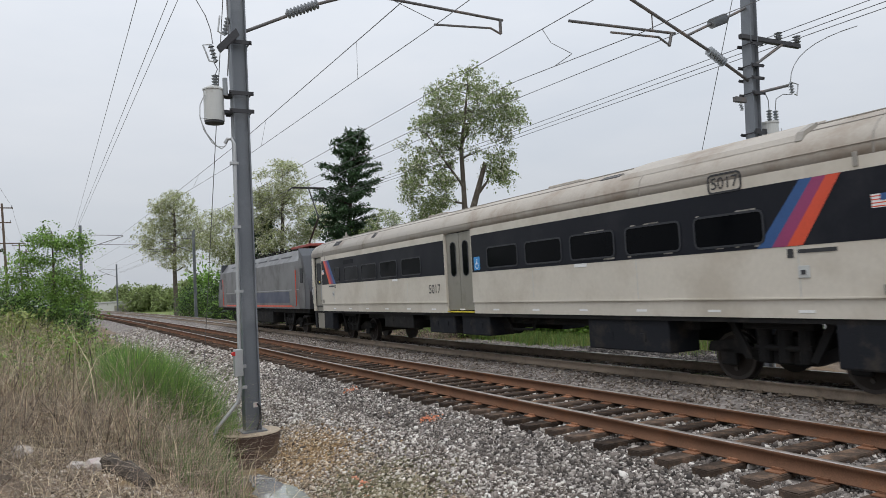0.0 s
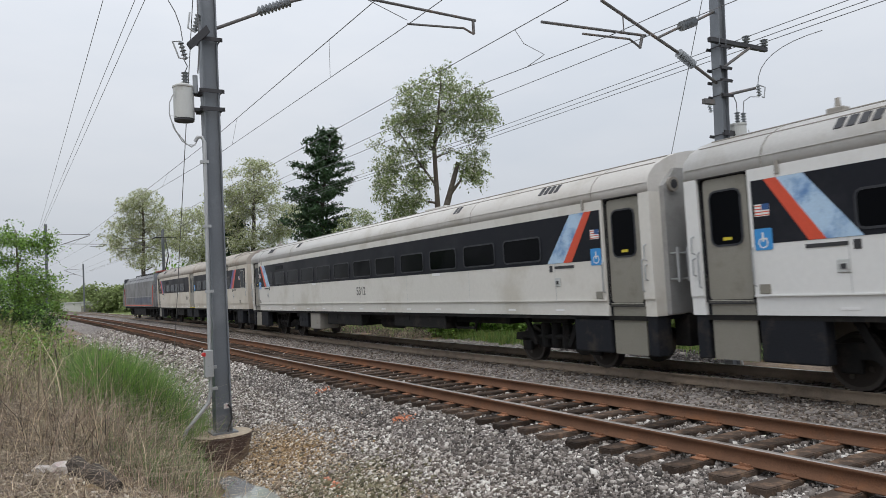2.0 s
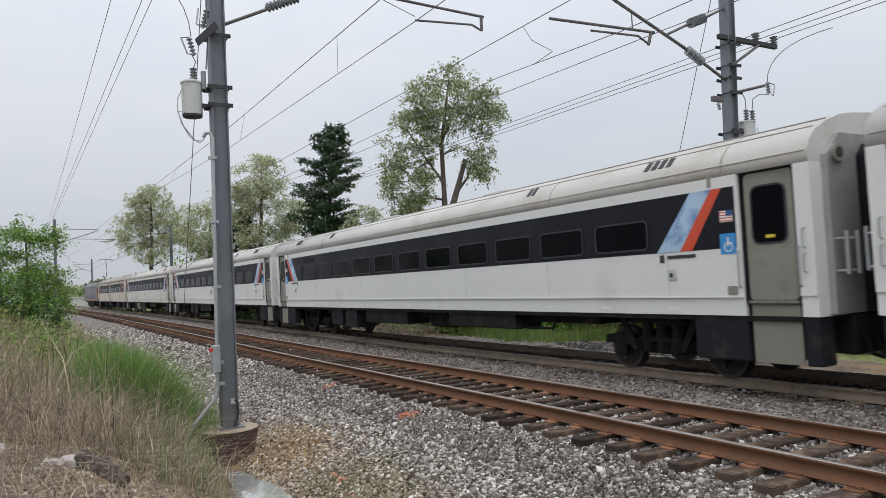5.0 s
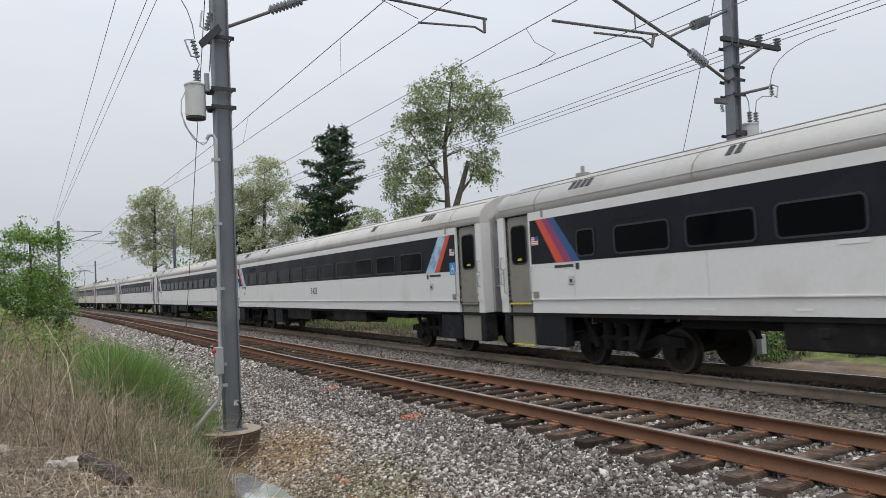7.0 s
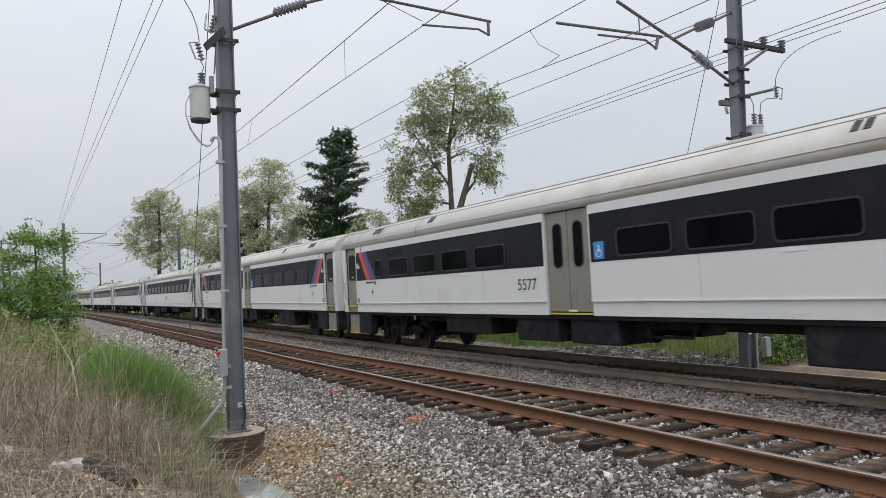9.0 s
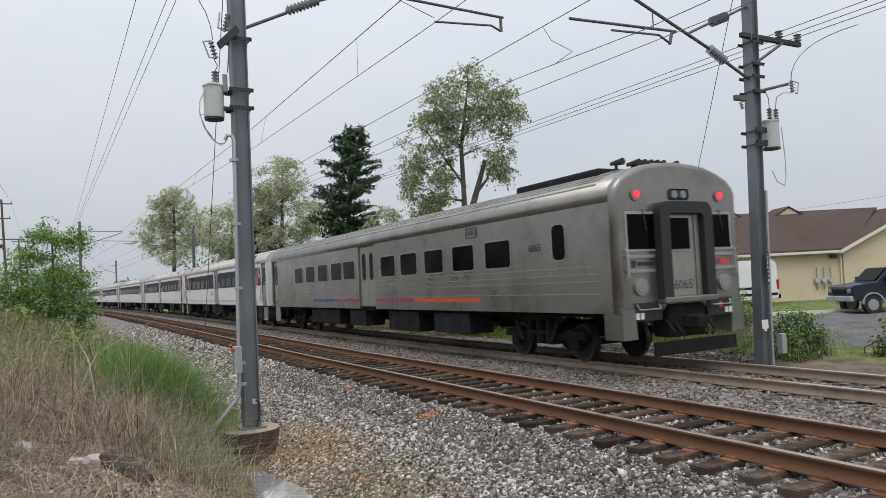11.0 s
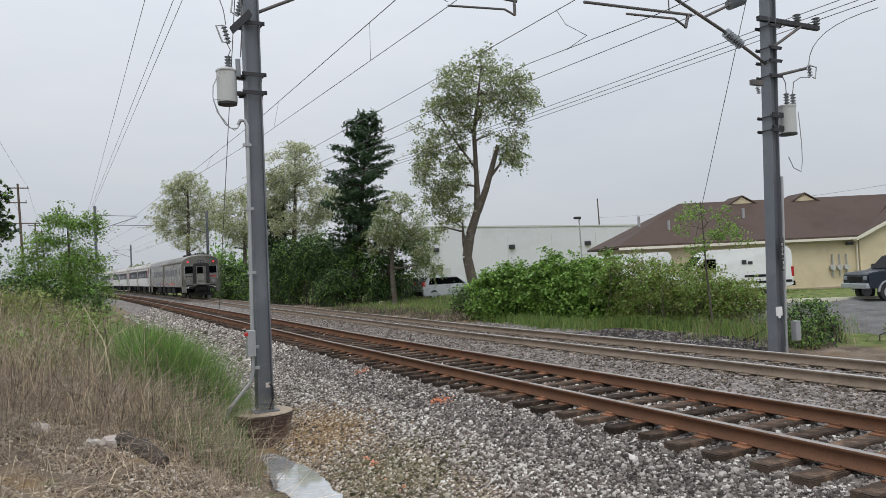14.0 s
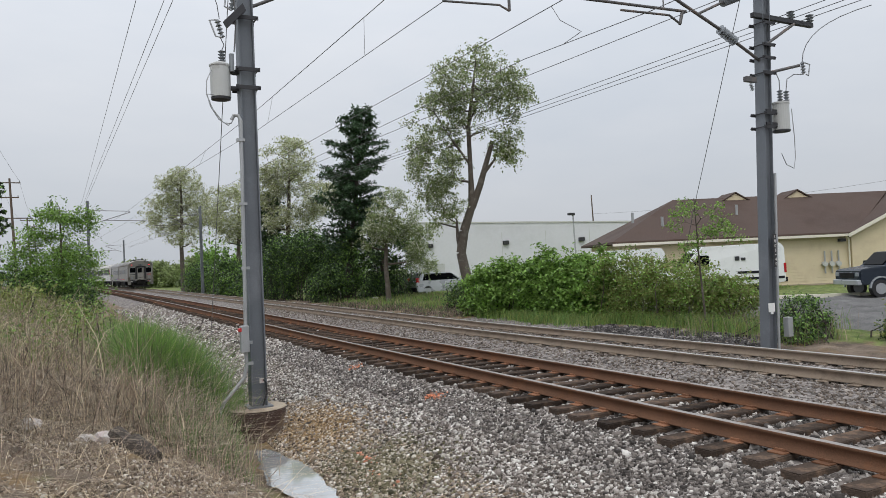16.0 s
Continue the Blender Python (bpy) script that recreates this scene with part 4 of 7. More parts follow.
def cab_car():
    car = thing("cab_car", "stainless steel cab car with red marker lights", "passenger car", group="coaches of the train")
    H = 12.45
    bm = B()
    for a, b in ((-H, -0.62), (0.82, 11.36), (12.3, H)):
        prism(bm, [(-1.6, 1.12), (1.6, 1.12), (1.6, 3.30), (-1.6, 3.30)], "y", a, b)
    part("side_wall", bm, "stainless_dark", car, "bare stainless steel car side")
    part("car_core", prism(B(), [(-1.5, 1.05), (1.5, 1.05), (1.5, 3.29), (-1.5, 3.29)], "y", -H + 0.3, H - 0.05), "under_grey", car)
    bm = prism(B(), upper_section(3.30), "y", -H, H)
    for f in bm.faces:
        f.smooth = abs(f.normal.y) < 0.5
    part("roof", bm, "stainless_dark", car)
    bm = B()
    for s in (-1, 1):
        for i in range(7):
            t = i / 6
            x = 1.46 - 0.75 * t
            z = float(np.interp(x, [p[0] for p in ROOF_PTS[::-1]], [p[1] for p in ROOF_PTS[::-1]]))
            tube(bm, (s * x, -H + 0.6, z), (s * x, H - 0.4, z), 0.022, n=6)
        for z in (1.75, 1.9, 1.50, 2.05):
            box(bm, s * 1.598, s * 1.614, -H + 0.5, -0.62, z, z + 0.022)
            box(bm, s * 1.598, s * 1.614, 0.82, 11.3, z, z + 0.022)
    part("corrugation", bm, "stainless", car)
    for s in (-1, 1):
        for y in [-8.3, -6.62, -4.95, -3.3, -1.75, 1.75, 3.1, 4.7, 6.3, 7.9]:
            window(car, s, y - 0.56, y + 0.56, 2.18, 2.82, x=1.602, frame="stainless")
        window(car, s, -10.95, -10.5, 2.25, 3.0, x=1.602, frame="stainless", r=0.12)
        end_door(car, s, 11.83, 1.5, False)
        m = Matrix.Translation((s * 1.5, 0.1, 0)) @ (pose(0, 0, 0) if s < 0 else pose(0, 0, 0, 0, 0, 180))
        for k in (-1, 1):
            d = placed("sliding_door", f"mid_door_{k}", None, [], car, m)
            placed("pane", f"mid_pane_{k}", None, [], d, Matrix.Identity(4))
            placed("window_frame", f"mid_frame_{k}", None, [], d, Matrix.Identity(4))
        for y0, y1, c in ((-7.4, -3.6, "orange"), (-3.6, -0.7, "magenta"), (0.85, 3.0, "magenta"), (3.0, 6.0, "blue")):
            part("stripe", box(B(), s * 1.6, s * 1.606, y0, y1, 1.36, 1.46), c, car)
    for y in (-9.2, 9.2):
        truck(car, y)
    part("underframe", box(box(B(), -0.5, 0.5, -8, 8, 0.75, 1.1), -1.5, 1.5, -12, 12.3, 1.04, 1.12), "under", car)
    # Extra boxes are added here to block light showing beneath the floor.
    underboxes(car, [(0.6, 2.1, 0.5, "under_grey", 0), (-6.6, -4.6, 0.5, "under_grey", 0), (-3.6, -1.4, 0.45, "under", 0), (3.2, 6.6, 0.5, "under", 0)])
    car_end(car, 1, "car_white", H)
    # the blunt face that trails the train
    y = -H
    pts = [(1.6, 1.12)] + ROOF_PTS
    face = [(x * 1.06, z) for x, z in pts] + [(-x * 1.06, z) for x, z in pts[::-1][1:]]
    bm = prism(B(), face, "y", y - 0.16, y + 0.02)
    bmesh.ops.bevel(bm, geom=[ed for ed in bm.edges if all(v.co.y < y - 0.1 for v in ed.verts)], offset=0.11, segments=4, affect="EDGES", profile=0.5)
    for q in bm.faces:
        q.smooth = q.calc_area() < 1.5
    part("front_mask", bm, "stainless_dark", car, "worn stainless steel front with rounded corners")
    f = y - 0.16
    for s in (-1, 1):
        part("corner_post", prism(B(), [(s * 1.66, 0.62), (s * 1.30, 0.62), (s * 1.34, 1.2), (s * 1.66, 1.2)], "y", f - 0.02, f + 0.5), "stainless_dark", car)
        c = s * 1.06
        fr = part("window", box(B(), c - 0.40, c + 0.40, f - 0.012, f, 2.30, 3.08, 0.006), "galv", car)
        part("pane", box(B(), c - 0.35, c + 0.35, f - 0.02, f - 0.01, 2.35, 3.03, 0.004), "glass_dark", fr)
        part("wiper", pipe(B(), [(c + 0.05, f - 0.03, 3.12), (c + 0.12, f - 0.035, 2.7)], 0.012, 6), "dark_steel", car)
        lamp = part("marker_lamp", tube(B(), (s * 1.15, f - 0.03, 3.42), (s * 1.15, f + 0.01, 3.42), 0.13, n=18), "stainless_dark", car)
        part("lens", tube(B(), (s * 1.15, f - 0.05, 3.42), (s * 1.15, f - 0.03, 3.42), 0.075, n=18), "red_lamp", lamp)
        hl = part("headlamp", tube(B(), (s * 1.15, f - 0.05, 1.62), (s * 1.15, f + 0.01, 1.62), 0.165, n=20), "stainless", car)
        part("lens", tube(B(), (s * 1.15, f - 0.06, 1.62), (s * 1.15, f - 0.05, 1.62), 0.12, n=20), "porcelain", hl)
        for z in (1.92, 2.2):
            part("grab_panel", box(B(), s * 0.75, s * 1.5, f - 0.03, f, z - 0.03, z + 0.04, 0.008), "stainless", car)
        part("grab_rail", pipe(B(), [(s * 1.48, f, 1.75), (s * 1.48, f - 0.07, 1.8), (s * 1.48, f - 0.07, 2.3), (s * 1.48, f, 2.35)], 0.018, 6), "galv", car)
        rec = part("buffer_recess", box(B(), s * 0.62, s * 1.36, f - 0.012, f + 0.1, 0.95, 1.32, 0.02), "rubber", car)
        part("grab_rail", pipe(B(), [(s * 0.7, f - 0.02, 1.28), (s * 0.72, f - 0.06, 1.18), (s * 1.25, f - 0.06, 1.18), (s * 1.28, f - 0.02, 1.28)], 0.016, 6), "galv", rec)
        part("hose_plate", box(box(B(), s * 1.12, s * 1.2, f - 0.03, f - 0.01, 1.0, 1.12), s * 1.24, s * 1.32, f - 0.03, f - 0.01, 1.0, 1.12), "white_paint", rec)
    # gangway door in a thick rubber frame
    arch = [(math.cos(math.pi / 2 * k / 6), math.sin(math.pi / 2 * k / 6)) for k in range(7)]
    outer = [(0.72, 1.36)] + [(0.50 + 0.22 * c, 3.05 + 0.22 * q) for c, q in arch]
    inner = [(0.47, 1.36)] + [(0.37 + 0.10 * c, 2.96 + 0.08 * q) for c, q in arch]
    loop = outer + [(-a, b) for a, b in outer[::-1]] + [(-a, b) for a, b in inner] + inner[::-1]
    bm = prism(B(), loop, "y", f - 0.2, f)
    part("gangway_frame", bm, "rubber", car, "black rubber gangway surround")
    d = part("gangway_door", box(B(), -0.42, 0.30, f - 0.06, f, 1.40, 3.02, 0.01), "stainless", car)
    part("door_post", box(box(B(), 0.31, 0.36, f - 0.09, f, 1.4, 3.02), 0.39, 0.44, f - 0.07, f, 1.4, 3.02), "stainless", car)
    fr = part("window", box(B(), -0.40, 0.22, f - 0.072, f - 0.06, 2.28, 3.0, 0.005), "stainless", d)
    part("pane", box(B(), -0.35, 0.17, f - 0.08, f - 0.07, 2.33, 2.95, 0.004), "glass_dark", fr)
    num = lettering("6065", 0.26, "ink", d, 0, 0, 0, "car_number")
    num.matrix_basis = Matrix.Translation((-0.06, f - 0.063, 1.62)) @ pose(0, 0, 0, 90, 0, 0)
    part("threshold", box(B(), -0.72, 0.72, f - 0.22, f, 1.27, 1.40, 0.03), "stainless_dark", car)
    dest = part("destination_box", box(B(), -0.27, 0.27, f - 0.02, f + 0.02, 3.32, 3.54, 0.05), "dark_steel", car)
    part("lens", tube(tube(B(), (-0.12, f - 0.03, 3.43), (-0.12, f - 0.02, 3.43), 0.08, n=14), (0.12, f - 0.03, 3.43), (0.12, f - 0.02, 3.43), 0.08, n=14), "porcelain", dest)
    bm = box(B(), -0.5, 0.5, f - 0.06, f + 0.4, 0.6, 1.25, 0.04)
    box(bm, -0.14, 0.14, f - 0.45, f, 0.78, 1.02, 0.03)
    for xx in (-0.55, -0.36, 0.4, 0.6):
        pipe(bm, [(xx, f, 0.95), (xx * 0.95, f - 0.2, 0.72), (xx * 0.8, f - 0.22, 0.62)], 0.03, 6)
    part("coupler", bm, "under", car)
    part("pilot", prism(B(), [(-1.1, 0.3), (1.1, 0.3), (1.1, 0.56), (-1.1, 0.56)], "y", f - 0.28, f - 0.2), "under", car, "grey snow plough plate")
    part("orange_sticker", tube(B(), (1.0, f - 0.03, 1.17), (1.0, f - 0.012, 1.17), 0.07, n=8), "orange", car)
    part("operator_mark", box(box(B(), -1.35, -1.24, f - 0.005, f, 2.0, 2.13), -1.2, -0.75, f - 0.005, f, 2.03, 2.1), "ink", car)
    part("colour_mark", box(box(B(), 0.8, 1.1, f - 0.005, f, 2.0, 2.12), 1.1, 1.35, f - 0.005, f, 2.0, 2.12, 0, 1), ["magenta", "orange"], car)
    part("equipment_shroud", box(B(), -0.9, 0.9, -11.3, -8.2, 3.93, 4.16, 0.06), "under_grey", car)
    bm = B()
    for i, xx in enumerate((-0.75, -0.3, -0.12, 0.06, 0.24, 0.42, 0.8)):
        tube(bm, (xx, -11.7, 3.9), (xx, -11.7, 4.16), 0.035, n=8)
        tube(bm, (xx, -11.9, 4.2), (xx, -11.55, 4.2), 0.075, 0.04, n=10)
    part("roof_horn", bm, "rubber", car)
    part("number_frame", ring(B(), -1.606, -7.35, -6.85, 3.02, 3.24, 0.025, 0.01, 0.04), "ink", car)
    lettering("6065", 0.24, "ink", car, -1.606, -9.85, 2.55, "car_number")
    lettering("6065", 0.19, "ink", car, -1.606, -7.1, 3.13, "car_number")
    return car


def locomotive():
    car = thing("locomotive", "grey and black electric locomotive with raised pantograph", "locomotive")
    H = 9.6
    side = [(-1.48, 1.15), (1.48, 1.15), (1.48, 3.3), (1.05, 3.85), (-1.05, 3.85), (-1.48, 3.3)]
    bm = prism(B(), side, "y", -H + 1.4, H - 1.4)
    part("body", bm, "loco_grey", car, "grey painted locomotive body")
    for e in (1, -1):
        bm = B()
        out = [(e * (H - 1.4), 1.15), (e * (H - 0.05), 1.15), (e * (H - 0.0), 1.9), (e * (H - 0.9), 3.5), (e * (H - 1.4), 3.85)]
        prism(bm, out, "x", -1.46, 1.46)
        part("cab", bm, "loco_dark", car, "black sloping cab nose")
        for s in (-1, 1):
            part("cab_side", prism(B(), [(e * (H - 1.42), 1.2), (e * (H - 0.65), 1.2), (e * (H - 0.65), 2.5), (e * (H - 1.1), 3.4), (e * (H - 1.42), 3.4)], "x", s * 1.465, s * 1.475), "loco_grey", car)
        w = part("window", box(B(), -1.2, 1.2, e * (H - 0.75), e * (H - 0.55), 2.55, 2.85), "glass_dark", car)
        w.matrix_basis = Matrix.Identity(4)
        for s in (-1, 1):
            part("side_window", box(B(), s * 1.475, s * 1.49, *sorted((e * (H - 1.25), e * (H - 0.85))), 2.3, 2.95, 0.01), "glass_dark", car)
            part("cab_door", box(B(), s * 1.478, s * 1.492, *sorted((e * (H - 2.6), e * (H - 1.9))), 1.25, 3.1, 0.01), "loco_grey", car)
            part("step", box(box(B(), s * 1.2, s * 1.45, *sorted((e * (H - 1.0), e * (H - 0.4))), 0.45, 0.5), s * 1.2, s * 1.45, *sorted((e * (H - 1.0), e * (H - 0.4))), 0.8, 0.85), "under", car)
            part("grab_rail", tube(B(), (s * 1.52, e * (H - 1.8), 1.3), (s * 1.52, e * (H - 1.8), 2.9), 0.02, n=6), "orange", car)
    for s in (-1, 1):
        part("stripe", box(B(), s * 1.48, s * 1.488, -7.4, 8.0, 1.22, 1.30), "orange", car)
        part("colour_panel", box(B(), s * 1.48, s * 1.486, -6.6, 2.0, 1.42, 1.95), "loco_navy", car)
        part("colour_panel", box(B(), s * 1.48, s * 1.486, 2.0, 7.2, 1.42, 1.95), "loco_dark", car)
        part("seam", box(B(), s * 1.48, s * 1.49, -8.1, 8.1, 2.0, 2.03), "galv", car)
        for k in range(6):
            part("grille", box(B(), s * 1.2, s * 1.3, -6.5 + k * 2.2, -4.9 + k * 2.2, 3.42, 3.6), "loco_dark", car)
    for y in (-5.6, 5.6):
        truck(car, y)
    part("underframe", box(box(B(), -1.3, 1.3, -9.0, 9.0, 0.95, 1.16), -1.35, 1.35, -3.2, 3.2, 0.4, 1.0, 0.05), "under", car)
    bm = B()
    for y in np.arange(-7, 7.5, 1.0):
        tube(bm, (0.3, y, 3.85), (0.3, y, 4.12), 0.06, n=8)
        tube(bm, (-0.5, y, 3.85), (-0.5, y, 4.05), 0.05, n=8)
    tube(bm, (0.3, -7, 4.14), (0.3, 7, 4.14), 0.025, n=6)
    tube(bm, (-0.5, -7, 4.07), (-0.5, 7, 4.07), 0.025, n=6)
    part("roof_insulators", bm, "under", car)
    bm = B()
    tube(bm, (0, -5.2, 4.15), (0, -6.9, 5.4), 0.045, n=8)
    tube(bm, (0, -6.9, 5.4), (0, -5.6, 6.95), 0.035, n=8)
    tube(bm, (-0.8, -5.6, 7.0), (0.8, -5.6, 7.0), 0.03, n=8)
    tube(bm, (-0.8, -5.35, 7.0), (0.8, -5.35, 7.0), 0.03, n=8)
    for s in (-1, 1):
        tube(bm, (s * 0.8, -5.6, 7.0), (s * 1.05, -5.6, 6.8), 0.03, n=8)
    part("pantograph", bm, "dark_steel", car)
    part("pantograph_base", box(B(), -0.7, 0.7, -7.6, -4.6, 4.0, 4.12, 0.02), "red_brown", car)
    return car


loco = locomotive()
cars = [
    coach("coach", "5017", True, "car_cream", "roof_old", "grimy cream coach with dark window band and stripes", False, True),
    coach("coach", "5312", False, "car_tan", "roof_white", "dusty off-white coach with dark window band", True),
    coach("coach", "5451", False, "car_white", "roof_white", "white coach with dark window band and pale stripes", True),
    coach("coach", "", False, "car_white", "roof_white", "white coach with dark window band and stripes", True),
    coach("coach", "5428", False, "car_white", "roof_white", "white coach with dark window band and stripes", True),
    coach("coach", "5568", True, "car_white", "roof_white", "white coach with steel middle doors and dark window band", False),
    coach("coach", "5577", True, "car_white", "roof_white", "white coach with steel middle doors and dark window band", False),
    cab_car(),
]


def run(t):
    """How far the joint between the first two coaches has gone."""
    return 3.662 + 14.996 * t + 0.18934 * t * t - 0.65 * math.exp(-((t - 12.1) / 0.9) ** 2)


def on_track(y):
    return pose(FAR_C + float(bend(y)), y, float(rise(y)), float(np.interp(y, [7, 33], [0, 0.378])), 0, math.degrees(heading(y)))


def motions():
    times = [0.5 * i for i in range(33)]
    walk(loco, [(t, on_track(run(t) + 25.9 + 10.05)) for t in times])
    for i, car in enumerate(cars):
        walk(car, [(t, on_track(run(t) + 12.95 - CAR_LENGTH * i)) for t in times])
    turns, a = [], 0.0
    for k in range(481):
        turns.append((k / FPS, a))
        a += min((run((k + 1) / FPS) - run(k / FPS)) / 0.41, radians(85))
    for ax, y in WHEELSETS:
        walk(ax, [(t, pose(0, y, 0.41, -math.degrees(a) % 360)) for t, a in turns])


# ---- masts and wires ----
def mast_shaft(bm, x, y, z0, z1, w=0.28, lean=0.0):
    box(bm, x - w / 2, x - w / 2 + 0.024, y - w / 2, y + w / 2, z0, z1, 0.004)
    box(bm, x + w / 2 - 0.024, x + w / 2, y - w / 2, y + w / 2, z0, z1, 0.004)
    box(bm, x - w / 2 + 0.024, x + w / 2 - 0.024, y - 0.05, y + 0.05, z0, z1)
    for v in bm.verts:
        v.co.x += lean * (v.co.z - z0)
    return bm


def insulator(bm, a, b, r=0.07, n=7):
    a, b = Vector(a), Vector(b)
    tube(bm, a, b, r * 0.5, n=10)
    for i in range(n):
        c = a.lerp(b, (i + 0.5) / n)
        d = (b - a).normalized() * (b - a).length / n * 0.3
        tube(bm, c - d, c + d * 0.6, r * 0.62, r * 1.15, n=14)
    return bm


def clamp_band(parent, x, y, z, w=0.36):
    bm = B()
    for s in (-1, 1):
        box(bm, x - w / 2 - 0.07, x + w / 2 + 0.07, y + s * 0.175 - 0.012, y + s * 0.175 + 0.012, z - 0.035, z + 0.035)
        tube(bm, (x + s * (w / 2 + 0.04), y - 0.22, z), (x + s * (w / 2 + 0.04), y + 0.22, z), 0.014, n=6)
    return part("clamp_band", bm, "dark_steel", parent)


def near_mast():
    x, y = 3.03, 13.2
    e = thing("catenary_mast", "grey steel catenary mast on a round concrete footing", "mast", group="catenary masts")
    part("shaft", mast_shaft(B(), x, y, -0.55, 10.6), "steel_pole", e, "blue-grey painted steel column")
    bm = tube(tube(B(), (x - 0.03, y, -1.5), (x - 0.03, y, -1.05), 0.40, 0.42, n=26), (x - 0.03, y, -1.05), (x - 0.03, y, -0.58), 0.42, 0.535, n=26)
    bmesh.ops.bevel(bm, geom=[q for q in bm.edges if all(abs(v.co.z + 0.58) < 0.01 for v in q.verts)], offset=0.025, segments=2, affect="EDGES")
    part("footing", bm, "footing_rust", e, "rust-stained tapered round footing")
    part("footing_cap", tube(B(), (x - 0.03, y, -0.576), (x - 0.03, y, -0.562), 0.525, 0.515, n=26), "concrete", e, "pale tan concrete top")
    part("base_plate", box(B(), x - 0.22, x + 0.22, y - 0.22, y + 0.22, -0.565, -0.535, 0.005), "steel_pole", e)
    for z in (6.5, 5.55, 5.22, 4.35, 3.0, 2.0):
        if z > 5:
            clamp_band(e, x, y, z, 0.3)
    # riser pipe with its weather head, bracket clips and switch box
    bm = pipe(B(), [(2.72, 13.1, 4.62), (2.76, 13.08, 4.70), (2.83, 13.05, 4.70), (2.87, 13.03, 4.60), (2.80, 13.0, 0.20), (2.75, 13.0, 0.0), (2.38, 13.0, -0.40), (2.30, 13.0, -0.62)], 0.033, 10)
    part("conduit", bm, "galv", e, "galvanised cable conduit")
    for z in (4.25, 3.1, 1.95, 0.62, 0.25):
        part("conduit_clip", box(B(), 2.78, 2.92, 12.98, 13.06, z - 0.025, z + 0.025), "galv", e)
    sw = part("switch_box", box(B(), 2.70, 2.85, 12.90, 13.02, 0.46, 0.93, 0.012), "galv", e, "grey switch box with a red lamp")
    part("red_cap", tube(B(), (2.68, 12.93, 0.86), (2.70, 12.89, 0.86), 0.035, n=10), "red_plastic", sw)
    part("earth_cable", pipe(B(), [(3.08, 12.98, -0.05), (3.13, 12.97, -0.12), (3.14, 12.97, -0.3), (3.06, 12.97, -0.52)], 0.015, 6), "rubber", e)
    part("earth_lug", box(B(), 3.02, 3.1, 12.99, 13.03, -0.12, -0.04), "litter", e)
    # pole-mounted transformer
    tr = part("transformer", tube(B(), (2.57, 13.2, 5.04), (2.57, 13.2, 5.60), 0.178, n=24), "grey_paint", e, "pale grey can transformer")
    part("lid", tube(tube(B(), (2.57, 13.2, 5.60), (2.57, 13.2, 5.625), 0.19, n=24), (2.57, 13.2, 5.625), (2.57, 13.2, 5.67), 0.185, 0.12, n=24), "grey_paint", tr)
    part("bottom_rim", tube(B(), (2.57, 13.2, 5.0), (2.57, 13.2, 5.04), 0.17, n=24), "dark_steel", tr)
    part("bushing", insulator(B(), (2.60, 13.15, 5.66), (2.60, 13.15, 5.88), 0.06, 4), "porcelain", tr)
    part("arrester", tube(B(), (2.76, 13.1, 5.5), (2.76, 13.1, 5.82), 0.045, n=12), "porcelain", tr)
    for z in (5.22, 5.52):
        part("bracket", box(B(), 2.7, 2.9, 13.14, 13.26, z - 0.03, z + 0.03), "dark_steel", tr)
    part("lead", pipe(B(), [(2.40, 13.1, 5.5), (2.31, 13.1, 5.3), (2.30, 13.1, 5.1), (2.36, 13.1, 4.85), (2.5, 13.1, 4.62), (2.66, 13.1, 4.52), (2.74, 13.1, 4.6)], 0.009, 6), "galv", tr)
    part("lead", pipe(B(), [(2.42, 13.1, 5.06), (2.30, 13.1, 5.06), (2.40, 13.1, 4.8), (2.58, 13.1, 4.56), (2.72, 13.1, 4.56)], 0.009, 6), "galv", tr)
    # fused cutouts on a short cross arm
    part("cross_arm", prism(B(), [(2.62, 6.36), (2.68, 6.25), (3.02, 6.60), (2.96, 6.72)], "y", 12.94, 13.04), "dark_steel", e, "dark slanting bracket arm")
    co = part("cutout", insulator(B(), (2.52, 13.05, 6.4), (2.60, 13.05, 6.08), 0.05, 5), "porcelain", e, "porcelain fuse cutout")
    part("fuse_tube", pipe(B(), [(2.50, 13.0, 6.38), (2.38, 13.0, 6.36), (2.48, 13.0, 6.08), (2.58, 13.0, 6.08)], 0.016, 8), "galv", co)
    co = part("cutout", insulator(B(), (2.78, 13.1, 6.62), (2.86, 13.1, 6.95), 0.05, 5), "porcelain", e, "porcelain fuse cutout")
    part("fuse_tube", pipe(B(), [(2.78, 13.05, 6.6), (2.66, 13.05, 6.66), (2.7, 13.05, 6.95)], 0.016, 8), "galv", co)
    part("jumper", pipe(B(), [(2.60, 13.15, 5.88), (2.64, 13.12, 5.98), (2.57, 13.08, 6.1)], 0.008, 6), "wire", e)
    part("jumper", pipe(B(), [(2.55, 13.0, 6.4), (2.52, 13.0, 6.65), (2.44, 13.0, 6.9), (2.30, 13.0, 7.15), (2.0, 13.0, 7.5)], 0.008, 6), "wire", e)
    part("jumper", pipe(B(), [(2.80, 13.05, 5.85), (2.84, 13.05, 6.3), (2.84, 13.05, 7.3)], 0.012, 6), "wire", e)
    # cantilever over the near track
    strut = part("strut", tube(B(), (3.16, 13.2, 6.76), (3.98, 13.2, 7.17), 0.032, n=10), "strut_steel", e)
    part("strut", tube(B(), (4.62, 13.2, 7.5), (5.6, 13.2, 7.88), 0.032, n=10), "strut_steel", e)
    part("insulator", insulator(B(), (3.98, 13.2, 7.20), (4.62, 13.2, 7.5), 0.085, 9), "porcelain", strut)
